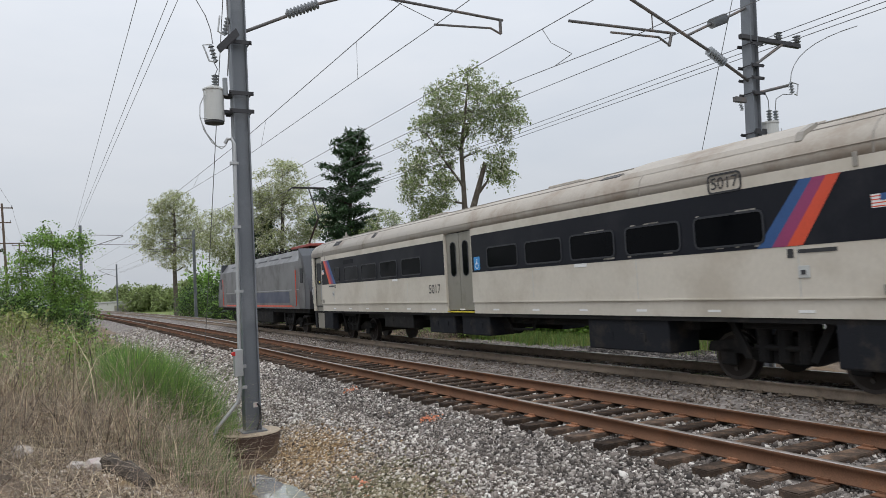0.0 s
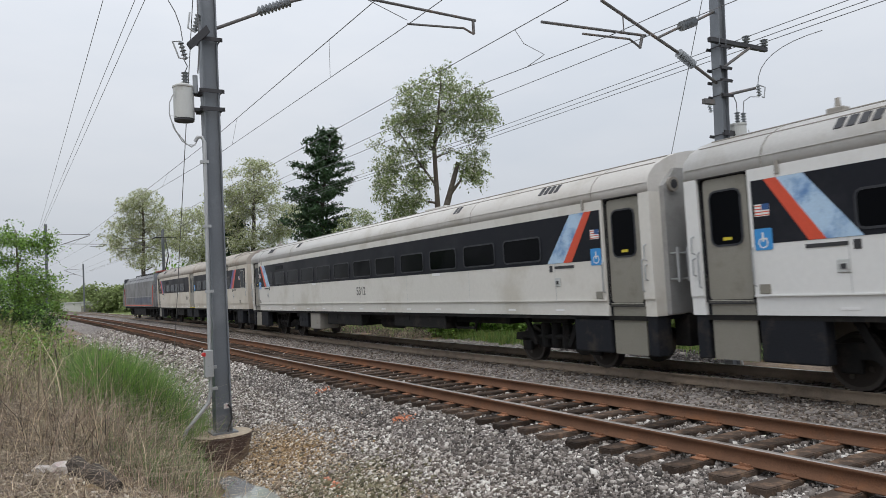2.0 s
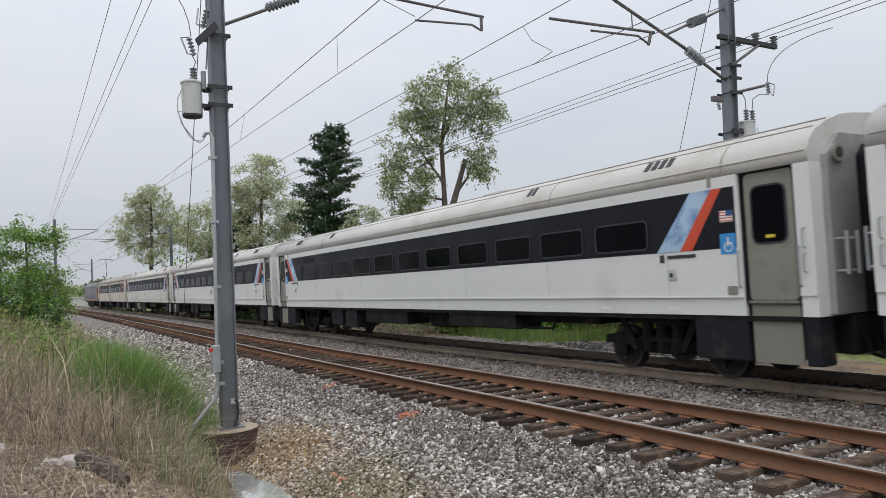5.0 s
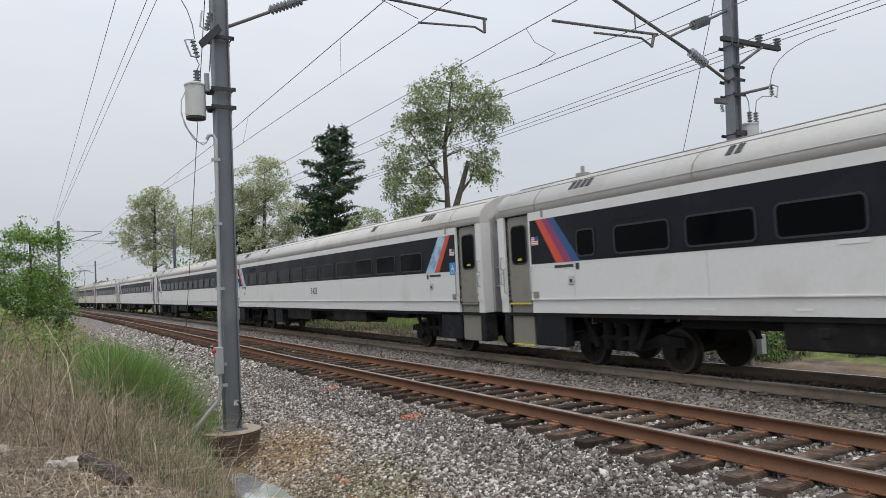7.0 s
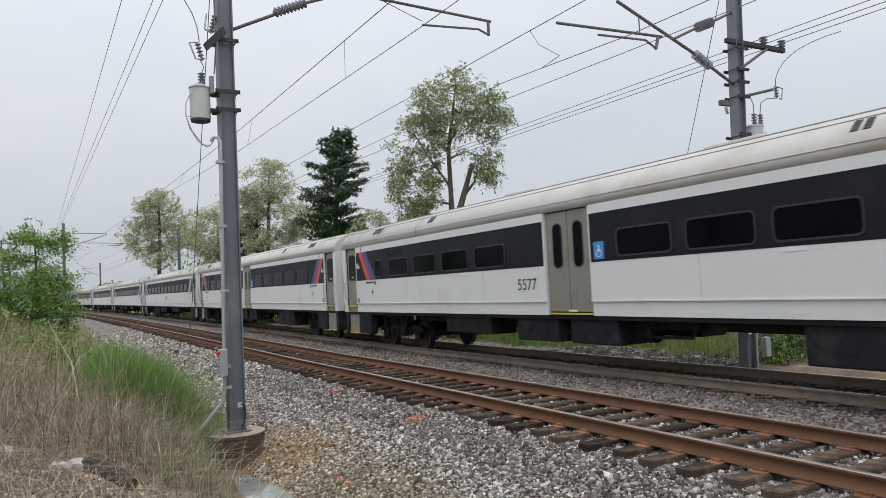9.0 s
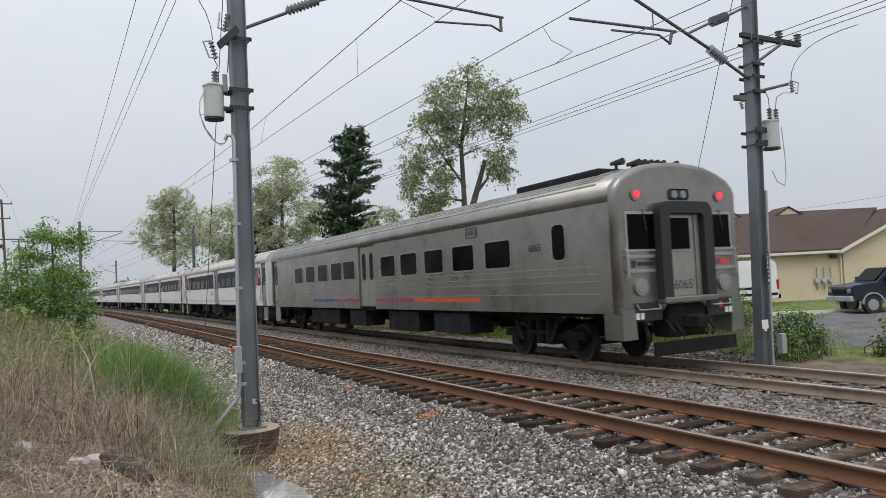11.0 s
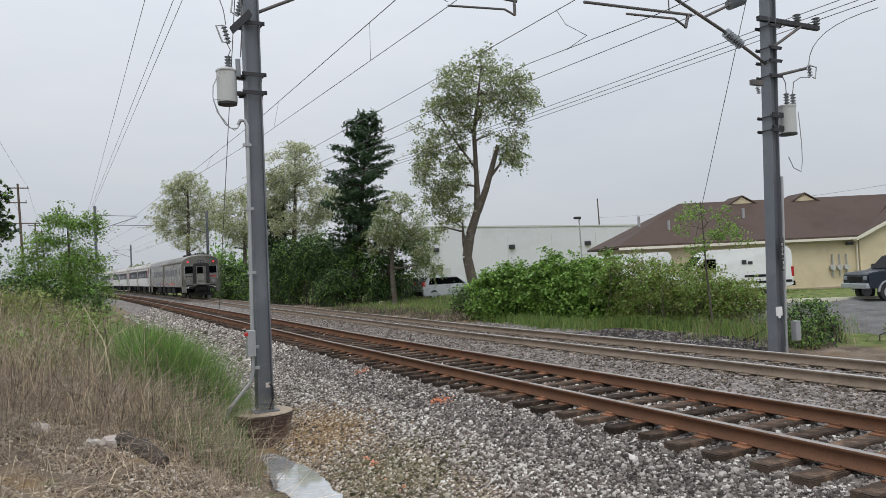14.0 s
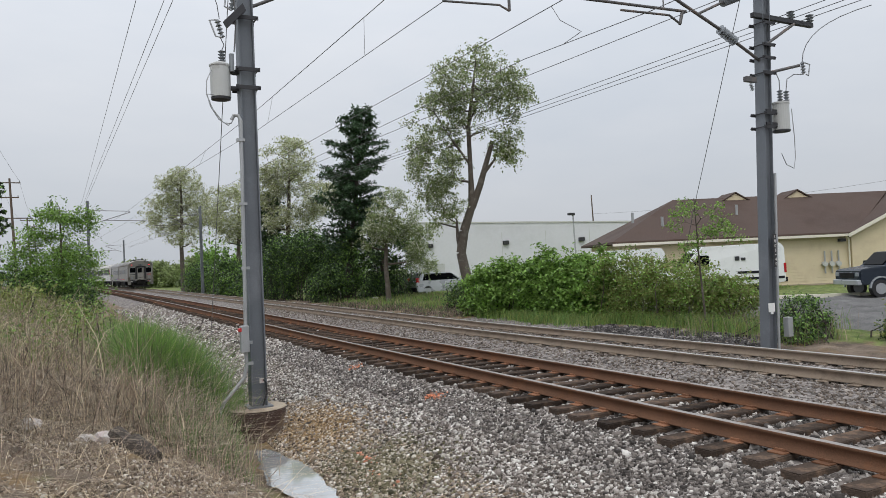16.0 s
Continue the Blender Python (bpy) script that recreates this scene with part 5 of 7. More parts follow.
    part("registration_tube", tube(B(), (5.4, 13.2, 7.86), (8.95, 13.2, 7.74), 0.03, n=10), "strut_steel", e)
    part("stay_tube", tube(B(), (3.2, 13.2, 8.9), (7.2, 13.2, 8.6), 0.03, n=10), "strut_steel", e)
    part("diagonal_tube", tube(B(), (5.4, 13.2, 7.86), (7.2, 13.2, 8.6), 0.03, n=10), "strut_steel", e)
    part("drop_bracket", pipe(B(), [(8.88, 13.2, 7.76), (8.88, 13.2, 7.42)], 0.035, 10), "strut_steel", e)
    part("steady_arm", pipe(B(), [(8.88, 13.2, 7.42), (8.62, 13.2, 7.52), (7.2, 13.2, 7.42)], 0.024, 8), "strut_steel", e)
    part("steady_wire", pipe(B(), [(6.3, 13.2, 7.8), (7.2, 13.2, 7.5)], 0.008, 5), "wire", e)
    return e


def right_mast(full=True):
    x, y = 14.06, 11.02
    e = thing("catenary_mast", "grey steel catenary mast with transformer and number sign", "mast", group="catenary masts")
    part("shaft", mast_shaft(B(), 13.97, y, -0.7, 10.6, 0.25, 0.05), "steel_pole", e, "blue-grey painted steel column")
    for z in (7.06, 6.55, 6.25, 5.9, 4.97, 4.66):
        clamp_band(e, 13.97 + 0.05 * (z + 0.7), y, z, 0.27)
    # feeder arm to the outside with two pin insulators
    part("cross_arm", box(B(), 13.95, 16.05, 10.9, 11.0, 7.16, 7.27, 0.008), "dark_steel", e)
    part("arm_brace", tube(B(), (15.35, 10.92, 7.16), (14.3, 10.92, 6.55), 0.035, n=8), "strut_steel", e)
    for xx in (15.30, 15.98):
        part("pin_insulator", insulator(B(), (xx, 10.95, 7.27), (xx, 10.95, 7.47), 0.085, 3), "porcelain", e)
    part("lower_arm", tube(B(), (14.2, 10.95, 5.88), (15.5, 10.95, 6.2), 0.035, n=8), "strut_steel", e)
    part("back_arm", box(B(), 13.6, 13.95, 10.9, 11.0, 5.66, 5.78, 0.008), "strut_steel", e)
    part("cutout", insulator(B(), (15.55, 10.9, 6.28), (15.58, 10.9, 6.0), 0.06, 4), "porcelain", e)
    part("cutout", insulator(B(), (13.72, 10.9, 5.62), (13.78, 10.9, 5.46), 0.05, 3), "porcelain", e)
    part("fuse_tube", pipe(B(), [(15.5, 10.85, 6.25), (15.75, 10.85, 6.22), (15.68, 10.85, 5.95), (15.6, 10.85, 5.97)], 0.016, 8), "galv", e)
    tr = part("transformer", tube(B(), (14.74, 10.95, 4.62), (14.74, 10.95, 5.22), 0.19, n=24), "grey_paint", e, "pale grey can transformer")
    part("lid", tube(B(), (14.74, 10.95, 5.22), (14.74, 10.95, 5.26), 0.205, n=24), "grey_paint", tr)
    part("bottom_rim", tube(B(), (14.74, 10.95, 4.58), (14.74, 10.95, 4.62), 0.195, n=24), "dark_steel", tr)
    for xx in (14.62, 14.84):
        part("bushing", insulator(B(), (xx, 10.85, 5.26), (xx, 10.85, 5.52), 0.06, 4), "porcelain", tr)
    for z in (4.75, 5.05):
        part("bracket", box(B(), 14.2, 14.66, 10.9, 11.0, z - 0.03, z + 0.03), "dark_steel", tr)
    part("lead", pipe(B(), [(14.84, 10.85, 5.52), (14.9, 10.85, 5.8), (15.15, 10.85, 5.93), (15.5, 10.85, 5.96)], 0.01, 6), "wire", tr)
    part("lead", pipe(B(), [(14.62, 10.85, 5.52), (14.62, 10.85, 5.75), (14.5, 10.85, 5.95)], 0.01, 6), "wire", tr)
    part("lead", pipe(B(), [(14.93, 10.8, 5.1), (14.98, 10.8, 4.4), (14.97, 10.8, 3.95), (14.9, 10.8, 3.72), (14.65, 10.8, 3.8), (14.5, 10.8, 4.05)], 0.01, 6), "galv", tr)
    part("feeder_tap", pipe(B(), [*[(15.55 * (1 - k) ** 2 + 2 * 15.6 * k * (1 - k) + 16.9 * k * k, 10.9 - 0.9 * k * k, 6.28 * (1 - k) ** 2 + 2 * 7.15 * k * (1 - k) + 7.5 * k * k) for k in (0.0, 0.12, 0.25, 0.38, 0.5, 0.62, 0.75, 0.88, 1.0)]], 0.01, 6), "wire", e)
    part("conduit", pipe(B(), [(14.31, 10.86, 3.6), (14.15, 10.86, 0.3), (14.12, 10.86, -0.6)], 0.03, 8), "galv", e)
    part("meter_box", box(B(), 14.30, 14.46, 10.72, 10.86, -0.10, 0.34, 0.012), "galv", e)
    # number sign and white tag on the face towards the track
    sg = part("number_sign", box(B(), 14.10, 14.22, 10.842, 10.852, 1.48, 2.22, 0.003), "ink", e, "narrow black mileage sign with white characters")
    for k, ch in enumerate("1006+40"):
        q = lettering(ch, 0.10, "white_paint", sg, 0, 0, 0, "character")
        q.matrix_basis = Matrix.Translation((14.16, 10.839, 2.16 - 0.102 * k)) @ pose(0, 0, 0, 90, 0, 0)
    part("white_tag", box(box(B(), 13.83, 14.04, 10.842, 10.852, 0.48, 0.68, 0.003), 13.9, 13.98, 10.842, 10.852, 0.43, 0.48), "white_paint", e)
    # cantilever over the far track
    st = part("strut", tube(B(), (14.2, 11.02, 6.22), (13.46, 11.02, 6.55), 0.035, n=10), "strut_steel", e)
    part("strut", tube(B(), (12.95, 11.02, 6.80), (10.7, 11.02, 7.66), 0.035, n=10), "strut_steel", e)
    part("insulator", insulator(B(), (13.46, 11.02, 6.55), (12.95, 11.02, 6.80), 0.095, 8), "porcelain", st)
    st = part("stay_tube", tube(B(), (14.3, 11.02, 7.95), (13.6, 11.02, 7.62), 0.03, n=10), "strut_steel", e)
    part("stay_tube", tube(B(), (13.1, 11.02, 7.42), (12.3, 11.02, 7.05), 0.03, n=10), "strut_steel", e)
    part("insulator", insulator(B(), (13.6, 11.02, 7.62), (13.1, 11.02, 7.42), 0.1, 8), "porcelain", st)
    part("registration_tube", tube(B(), (9.05, 11.02, 6.96), (11.95, 11.02, 7.06), 0.03, n=10), "strut_steel", e)
    part("drop_bracket", pipe(B(), [(11.85, 11.02, 7.06), (11.75, 11.02, 6.76)], 0.035, 10), "strut_steel", e)
    part("steady_arm", pipe(B(), [(11.75, 11.02, 6.78), (11.45, 11.02, 6.92), (10.12, 11.02, 6.86)], 0.024, 8), "strut_steel", e)
    part("hanger", pipe(B(), [(11.3, 11.02, 7.03), (11.3, 11.02, 7.42)], 0.015, 6), "strut_steel", e)
    return e


def far_mast(x, y, top, reach, label):
    """A mast further down the line; reach is signed, towards its track."""
    e = thing("catenary_mast", label, "mast", group="catenary masts")
    g = float(land(x, y))
    part("shaft", mast_shaft(B(), x, y, g - 0.1, top), "steel_pole", e)
    s = 1 if reach > 0 else -1
    part("strut", tube(B(), (x, y, top - 2.6), (x + reach, y, top - 1.2), 0.035, n=8), "strut_steel", e)
    part("stay_tube", tube(B(), (x, y, top - 1.0), (x + reach, y, top - 1.1), 0.03, n=8), "strut_steel", e)
    part("registration_tube", tube(B(), (x + reach * 0.4, y, top - 2.05), (x + reach * 1.4, y, top - 2.15), 0.03, n=8), "strut_steel", e)
    part("steady_arm", pipe(B(), [(x + reach * 1.35, y, top - 2.15), (x + reach * 1.3, y, top - 2.4), (x + reach, y, top - 2.35)], 0.024, 6), "strut_steel", e)
    return e


mast_a = near_mast()
mast_b = right_mast()
mast_c = far_mast(2.25, 84.0, 10.4, 4.1, "distant grey catenary mast with cantilever arm")
mast_d = far_mast(13.42, 83.0, 9.8, -3.4, "distant grey catenary mast beside the trees")
mast_e = far_mast(10.7, 160.0, 10.2, -3.4, "far grey catenary mast on the bend")
mast_f = far_mast(-0.6, 160.0, 10.2, 4.1, "far grey catenary mast on the bend")


def wire(name, pts, r, label, sag=0.0):
    """A hung wire through the points; sag in metres between each pair."""
    out = []
    for a, b in zip(pts, pts[1:]):
        for i in range(8):
            t = i / 8
            p = Vector(a).lerp(Vector(b), t)
            p.z -= 4 * sag * t * (1 - t)
            out.append(p)
    out.append(Vector(pts[-1]))
    return tagged(link(name, pipe(B(), out, r, 5), "wire"), label, "cable")


# contact and messenger wires
wire("contact_wire", [(7.6, -25, 7.3), (7.12, 13.2, 7.34), (6.84, 27.8, 7.5), (6.45, 42, 7.92), (5.96, 84, 8.1), (1.5, 160, 7.9)], 0.0095, "thin dark contact wire over the near track")
wire("messenger_wire", [(7.4, -25, 8.3), (7.17, 13.2, 8.45), (7.08, 29.1, 8.52), (6.83, 46.7, 8.77), (6.1, 84, 9.3), (1.5, 160, 9.0)], 0.012, "dark messenger wire over the near track")
wire("contact_wire", [(11.8, -25, 6.8), (10.95, 11.02, 6.95), (10.85, 15.5, 7.18), (10.66, 33, 7.28), (10.1, 83, 7.5), (7.5, 160, 7.8)], 0.0095, "thin dark contact wire over the far track")
wire("messenger_wire", [(11.4, -25, 8.2), (11.11, 13.57, 8.3), (11.05, 20.8, 8.3), (10.93, 34.3, 8.33), (10.3, 83, 8.75), (7.5, 160, 9.0)], 0.012, "dark messenger wire over the far track")
wire("auxiliary_wire", [(13.5, -25, 6.9), (11.94, 10.0, 7.0), (11.5, 16.1, 7.0), (11.2, 34, 7.25), (10.6, 83, 8.0)], 0.009, "thin dark auxiliary wire over the far track")
for x0, z0, x1, z1 in ((15.5, 7.5, 14.2, 8.6), (15.88, 7.35, 14.45, 8.4), (15.7, 7.42, 14.3, 8.5)):
    wire("feeder_wire", [(x0 + 1.0, -25, z0 - 0.1), (x0, 10.0, z0), (x0 - 0.3, 22.5, z0 + 0.02), (x1, 83, z1), (x1 - 3.0, 160, z1)], 0.0095, "dark feeder wire on the far masts")
for a, b in (((2.1, 22.63, 10.2), (1.74, 82.36, 10.2)), ((2.86, 22.34, 10.2), (1.92, 83.53, 10.2)), ((3.1, 22.25, 10.2), (2.08, 83.53, 10.2))):
    a, b = Vector(a), Vector(b)
    wire("feeder_wire", [a + (a - b) * 0.75, b, b + Vector((-2.7, 76, 0))], 0.0095, "dark feeder wire along the mast tops")
for (x, y, zt, zb, xb) in ((7.12, 17.4, 8.46, 7.42, 7.1), (7.09, 26.7, 8.5, 7.5, 6.87), (6.9, 40, 8.7, 7.85, 6.52), (11.07, 18.0, 8.3, 7.2, 10.82), (11.0, 27.0, 8.31, 7.25, 10.72)):
    wire("dropper", [(x, y, zt), (xb, y, zb)], 0.006, "thin hanger between messenger and contact wire")
wire("guy_wire", [(3.0, 13.3, 9.5), (4.24, 25.0, -0.29), (4.4, 26.5, -1.3)], 0.0095, "taut steel guy wire anchored in the ballast edge")
wire("guy_wire", [(14.43, 11.3, 8.8), (18.47, 17.0, 3.76), (21.5, 21.1, 0.1), (21.8, 21.5, -0.3)], 0.0095, "taut steel guy wire running into the hedge")
wire("jumper_wire", [(11.1, 14.6, 8.3), (11.05, 14.2, 7.8), (11.2, 13.6, 7.35), (10.9, 14.0, 7.1)], 0.009, "looped jumper between overhead wires")


# ---- plants ----
RNG = np.random.default_rng(21)


def limbs_mesh(name, segs, material, parent, n=7):
    """Tapered limbs: rows of start, end, start radius, end radius."""
    V, F = [], []
    ang = np.linspace(0, 2 * np.pi, n, endpoint=False)
    for a, b, r0, r1 in segs:
        a, b = np.array(a, float), np.array(b, float)
        d = b - a
        d = d / (np.linalg.norm(d) + 1e-9)
        u = np.cross(d, [0.3, 0.9, 0.1] if abs(d[1]) < 0.9 else [1, 0, 0])
        u /= np.linalg.norm(u)
        w = np.cross(d, u)
        base = len(V) * n
        circ = np.cos(ang)[:, None] * u + np.sin(ang)[:, None] * w
        V.append(a + circ * r0)
        V.append(b + circ * r1)
        for i in range(n):
            j = (i + 1) % n
            F.append((base + i, base + j, base + n + j, base + n + i))
    return mesh_np(name, np.concatenate(V), np.array(F), material, parent, smooth=True)


def leaf_quads(centres, size, rng, level=0.7, stretch=1.8):
    """Leaf-shaped quads at the centres, turned at random."""
    n = len(centres)
    d = rng.normal(size=(n, 3))
    d[:, 2] = d[:, 2] * 0.6 - 0.25
    d /= np.linalg.norm(d, axis=1)[:, None]
    up = rng.normal(size=(n, 3)) * level + [0, 0, 1]
    s = np.cross(d, up)
    s /= np.linalg.norm(s, axis=1)[:, None] + 1e-9
    L = size * rng.uniform(0.6, 1.3, n)[:, None]
    Wd = L / stretch
    p0 = centres - d * L * 0.5
    p1 = centres + s * Wd * 0.5 - d * L * 0.05
    p2 = centres + d * L * 0.5 + np.array([0, 0, -0.12]) * L
    p3 = centres - s * Wd * 0.5 - d * L * 0.05
    V = np.stack([p0, p1, p2, p3], 1).reshape(-1, 3)
    F = np.arange(4 * n).reshape(n, 4)
    return V, F


def crown_points(blobs, per_tip, spread, rng, spray=0.0):
    """Tips spread in ellipsoids, and leaf centres clustered round them."""
    tips = []
    for c, r, n in blobs:
        q = rng.normal(size=(n, 3))
        q /= np.linalg.norm(q, axis=1)[:, None]
        rad = rng.uniform(0.25, 1.0, n) ** 0.45
        rad *= 1 + 0.09 * rng.normal(size=n)
        tips.append(np.array(c) + q * rad[:, None] * np.array(r))
    tips = np.concatenate(tips)
    k = rng.integers(int(per_tip * 0.5), int(per_tip * 1.5) + 1, len(tips))
    idx = np.repeat(np.arange(len(tips)), k)
    sp = spread * rng.uniform(0.6, 1.3, len(tips))[idx][:, None]
    if spray:
        # leaves sit along short drooping twigs, about a dozen to a twig
        twig_of = np.concatenate([np.sort(rng.integers(0, max(2, c // 12), c)) for c in k]) + np.repeat(np.cumsum(np.concatenate([[0], np.maximum(2, k[:-1] // 12)])), k)
        m = int(twig_of.max()) + 1
        d = rng.normal(size=(m, 3))
        d[:, 2] = d[:, 2] * 0.45 - 0.1
        d /= np.linalg.norm(d, axis=1)[:, None]
        root = rng.normal(size=(m, 3)) * spread * [0.75, 0.75, 0.5]
        u = rng.uniform(0, 1, len(idx))
        off = root[twig_of] + d[twig_of] * (u * spray)[:, None] + rng.normal(size=(len(idx), 3)) * spray * 0.11
        off[:, 2] -= 0.35 * spray * u ** 2
    else:
        off = rng.normal(size=(len(idx), 3)) * sp * [1, 1, 0.65]
    return tips, tips[idx] + off


def leafy_tree(name, label, trunk, blobs, per_tip, spread, leaf, leaf_mat, bark="bark", pale=None, pale_share=0.0, seed=1, extra_limbs=(), category="tree", twig=0.03, spray=0.5):
    rng = np.random.default_rng(seed)
    e = thing(name, label, category)
    tips, pts = crown_points(blobs, per_tip, spread, rng, spray)
    segs = []
    for (a, ra), (b, rb) in zip(trunk, trunk[1:]):
        segs.append((a, b, ra, rb))
    for path in extra_limbs:
        for (a, ra), (b, rb) in zip(path, path[1:]):
            segs.append((a, b, ra, rb))
    skel = []
    for a, b, ra, rb in segs:
        for t in np.linspace(0, 1, 6):
            skel.append(np.concatenate([np.array(a) * (1 - t) + np.array(b) * t, [ra * (1 - t) + rb * t]]))
    skel = np.array(skel)
    order = np.argsort(np.min(np.linalg.norm(tips[:, None, :] - skel[None, :, :3], axis=2), axis=1))
    for i in order:
        tip = tips[i]
        d = skel[:, :3] - tip
        cost = np.linalg.norm(d, axis=1) + 1.2 * np.clip(d[:, 2] + 0.2, 0, None)
        j = int(np.argmin(cost))
        if cost[j] < 0.1:
            continue
        a = skel[j, :3]
        r = max(min(skel[j, 3] * 0.7, 0.05 + 0.02 * np.linalg.norm(tip - a)), twig * 0.5)
        m = (a + tip) / 2 + rng.normal(size=3) * 0.10 * np.linalg.norm(tip - a) + [0, 0, -0.05]
        r2 = max(r * 0.45, twig * 0.35)
        segs.append((a, m, r, (r + r2) / 2))
        segs.append((m, tip, (r + r2) / 2, r2))
        skel = np.concatenate([skel, [[*m, (r + r2) / 2], [*((m + tip) / 2), r2], [*tip, r2]]])
    limbs_mesh("trunk", segs, bark, e)
    V, F = leaf_quads(pts, leaf, rng)
    mi = (rng.uniform(size=len(F)) < pale_share).astype(int) if pale else None
    mesh_np("crown", V, F, [leaf_mat] + ([pale] if pale else []), e, mat_index=mi)
    return e


def shrub(name, label, blobs, per_tip, spread, leaf, mat, seed, category="shrub", pale=None, pale_share=0.0, stems=True, level=0.7, stretch=1.8, bark="bark_dark"):
    rng = np.random.default_rng(seed)
    e = thing(name, label, category)
    tips, pts = crown_points(blobs, per_tip, spread, rng)
    g = land(pts[:, 0], pts[:, 1])
    pts = pts[pts[:, 2] > g + 0.02]
    if stems:
        segs = []
        for tip in tips[:: max(1, len(tips) // 90)]:
            base = tip + rng.normal(size=3) * [0.35, 0.35, 0]
            base[2] = float(land(base[0], base[1])) - 0.05
            if tip[2] > base[2] + 0.3:
                mid = (base + tip) / 2 + rng.normal(size=3) * 0.12
                segs += [(base, mid, 0.022, 0.016), (mid, tip, 0.016, 0.006)]
        if segs:
            limbs_mesh("branchwork", segs, bark, e, 5)
    V, F = leaf_quads(pts, leaf, rng, level, stretch)
    mi = (rng.uniform(size=len(F)) < pale_share).astype(int) if pale else None
    mesh_np("foliage", V, F, [mat] + ([pale] if pale else []), e, mat_index=mi)
    return e


# the tall locust with its broken limb
leafy_tree("locust_tree", "tall locust tree with sparse crown and one broken limb",
           [((18.62, 32.1, -0.5), 0.36), ((18.3, 32.2, 1.0), 0.28), ((18.05, 32.3, 2.5), 0.25), ((18.2, 32.15, 3.6), 0.24), ((18.62, 31.95, 4.9), 0.20), ((18.6, 31.9, 6.4), 0.13), ((18.55, 31.85, 8.9), 0.11), ((18.8, 31.6, 11.0), 0.07), ((18.97, 31.5, 12.3), 0.03)],
           [((18.9, 31.5, 11.2), (2.35, 2.0, 1.75), 105), ((17.0, 32.4, 9.7), (1.3, 1.2, 1.2), 34), ((20.4, 30.8, 10.4), (1.15, 1.1, 1.2), 32), ((16.9, 32.7, 7.1), (1.4, 1.3, 1.6), 78), ((17.1, 32.6, 5.0), (1.0, 0.9, 1.1), 32), ((20.3, 31.0, 8.0), (0.8, 0.6, 1.0), 24), ((18.4, 31.9, 8.8), (1.2, 1.0, 0.8), 14)],
           130, 0.3, 0.12, "leaf_locust", pale="blossom", pale_share=0.2, seed=3, spray=0.42,
           extra_limbs=[[((18.62, 31.95, 4.8), 0.2), ((19.0, 31.7, 5.9), 0.17), ((19.3, 31.5, 7.0), 0.14), ((19.62, 31.3, 8.15), 0.11)], [((19.25, 31.52, 6.6), 0.09), ((19.7, 31.3, 7.2), 0.06), ((19.85, 31.2, 7.8), 0.03)], [((18.1, 32.3, 2.2), 0.11), ((17.93, 32.35, 3.2), 0.1), ((17.9, 32.35, 4.2), 0.05)], [((18.58, 31.88, 7.0), 0.07), ((17.6, 32.3, 8.6), 0.05), ((17.0, 32.6, 9.8), 0.03)]])
leafy_tree("locust_tree", "small flowering locust tree beside the track",
           [((18.3, 42.4, -0.5), 0.19), ((18.15, 42.4, 1.8), 0.15), ((18.2, 42.3, 3.4), 0.11), ((18.7, 42.0, 5.6), 0.06)],
           [((18.7, 42.0, 5.2), (1.9, 1.6, 1.9), 60), ((20.0, 41.4, 3.7), (1.2, 1.1, 1.2), 30), ((17.4, 42.7, 4.0), (0.9, 0.9, 1.1), 18), ((20.3, 41.2, 2.2), (0.9, 0.8, 0.9), 16)],
           170, 0.26, 0.115, "leaf_locust", pale="blossom", pale_share=0.24, seed=5, spray=0.42)
leafy_tree("ivy_tree", "dark leafy tree behind the small locust",
           [((19.6, 46.5, -0.4), 0.25), ((19.7, 46.4, 2.5), 0.2), ((19.8, 46.3, 4.2), 0.1)],
           [((20.0, 46.0, 3.2), (2.1, 1.6, 1.7), 60)], 130, 0.32, 0.17, "leaf_dark", seed=6, pale="leaf_hedge", pale_share=0.25)
leafy_tree("locust_tree", "pale flowering locust tree behind dark shrubs",
           [((17.0, 61.0, -0.4), 0.3), ((17.0, 61.0, 4.0), 0.24), ((17.2, 60.7, 8.0), 0.15), ((17.3, 60.5, 12.5), 0.05)],
           [((17.3, 60.5, 11.0), (2.2, 2.2, 2.5), 70), ((15.2, 61.7, 9.3), (1.8, 1.8, 1.9), 46), ((19.5, 59.4, 8.2), (2.0, 1.9, 1.7), 40), ((17.2, 60.7, 6.6), (2.4, 2.0, 1.5), 36)],
           170, 0.42, 0.17, "leaf_pale", pale="blossom", pale_share=0.36, seed=8, spray=0.6)
leafy_tree("locust_tree", "distant pale locust tree with open crown",
           [((14.0, 102.0, -0.4), 0.34), ((13.95, 102.1, 6.0), 0.26), ((14.1, 101.8, 12.0), 0.17), ((14.1, 101.7, 16.0), 0.06)],
           [((14.1, 101.7, 13.8), (3.1, 2.9, 3.0), 75), ((11.9, 102.7, 10.6), (2.4, 2.4, 2.4), 44), ((16.5, 100.6, 11.0), (2.3, 2.2, 2.5), 42), ((14.0, 102.0, 8.2), (3.1, 2.4, 1.8), 30)],
           130, 0.6, 0.24, "leaf_pale", pale="blossom", pale_share=0.36, seed=9, spray=0.9)
leafy_tree("locust_tree", "pale flowering locust tree in the row",
           [((16.4, 78.0, -0.4), 0.28), ((16.4, 78.0, 4.0), 0.22), ((16.6, 77.8, 9.8), 0.08)],
           [((16.4, 77.8, 8.6), (3.2, 2.6, 3.0), 110)], 140, 0.5, 0.2, "leaf_pale", pale="blossom", pale_share=0.34, seed=10, spray=0.8)
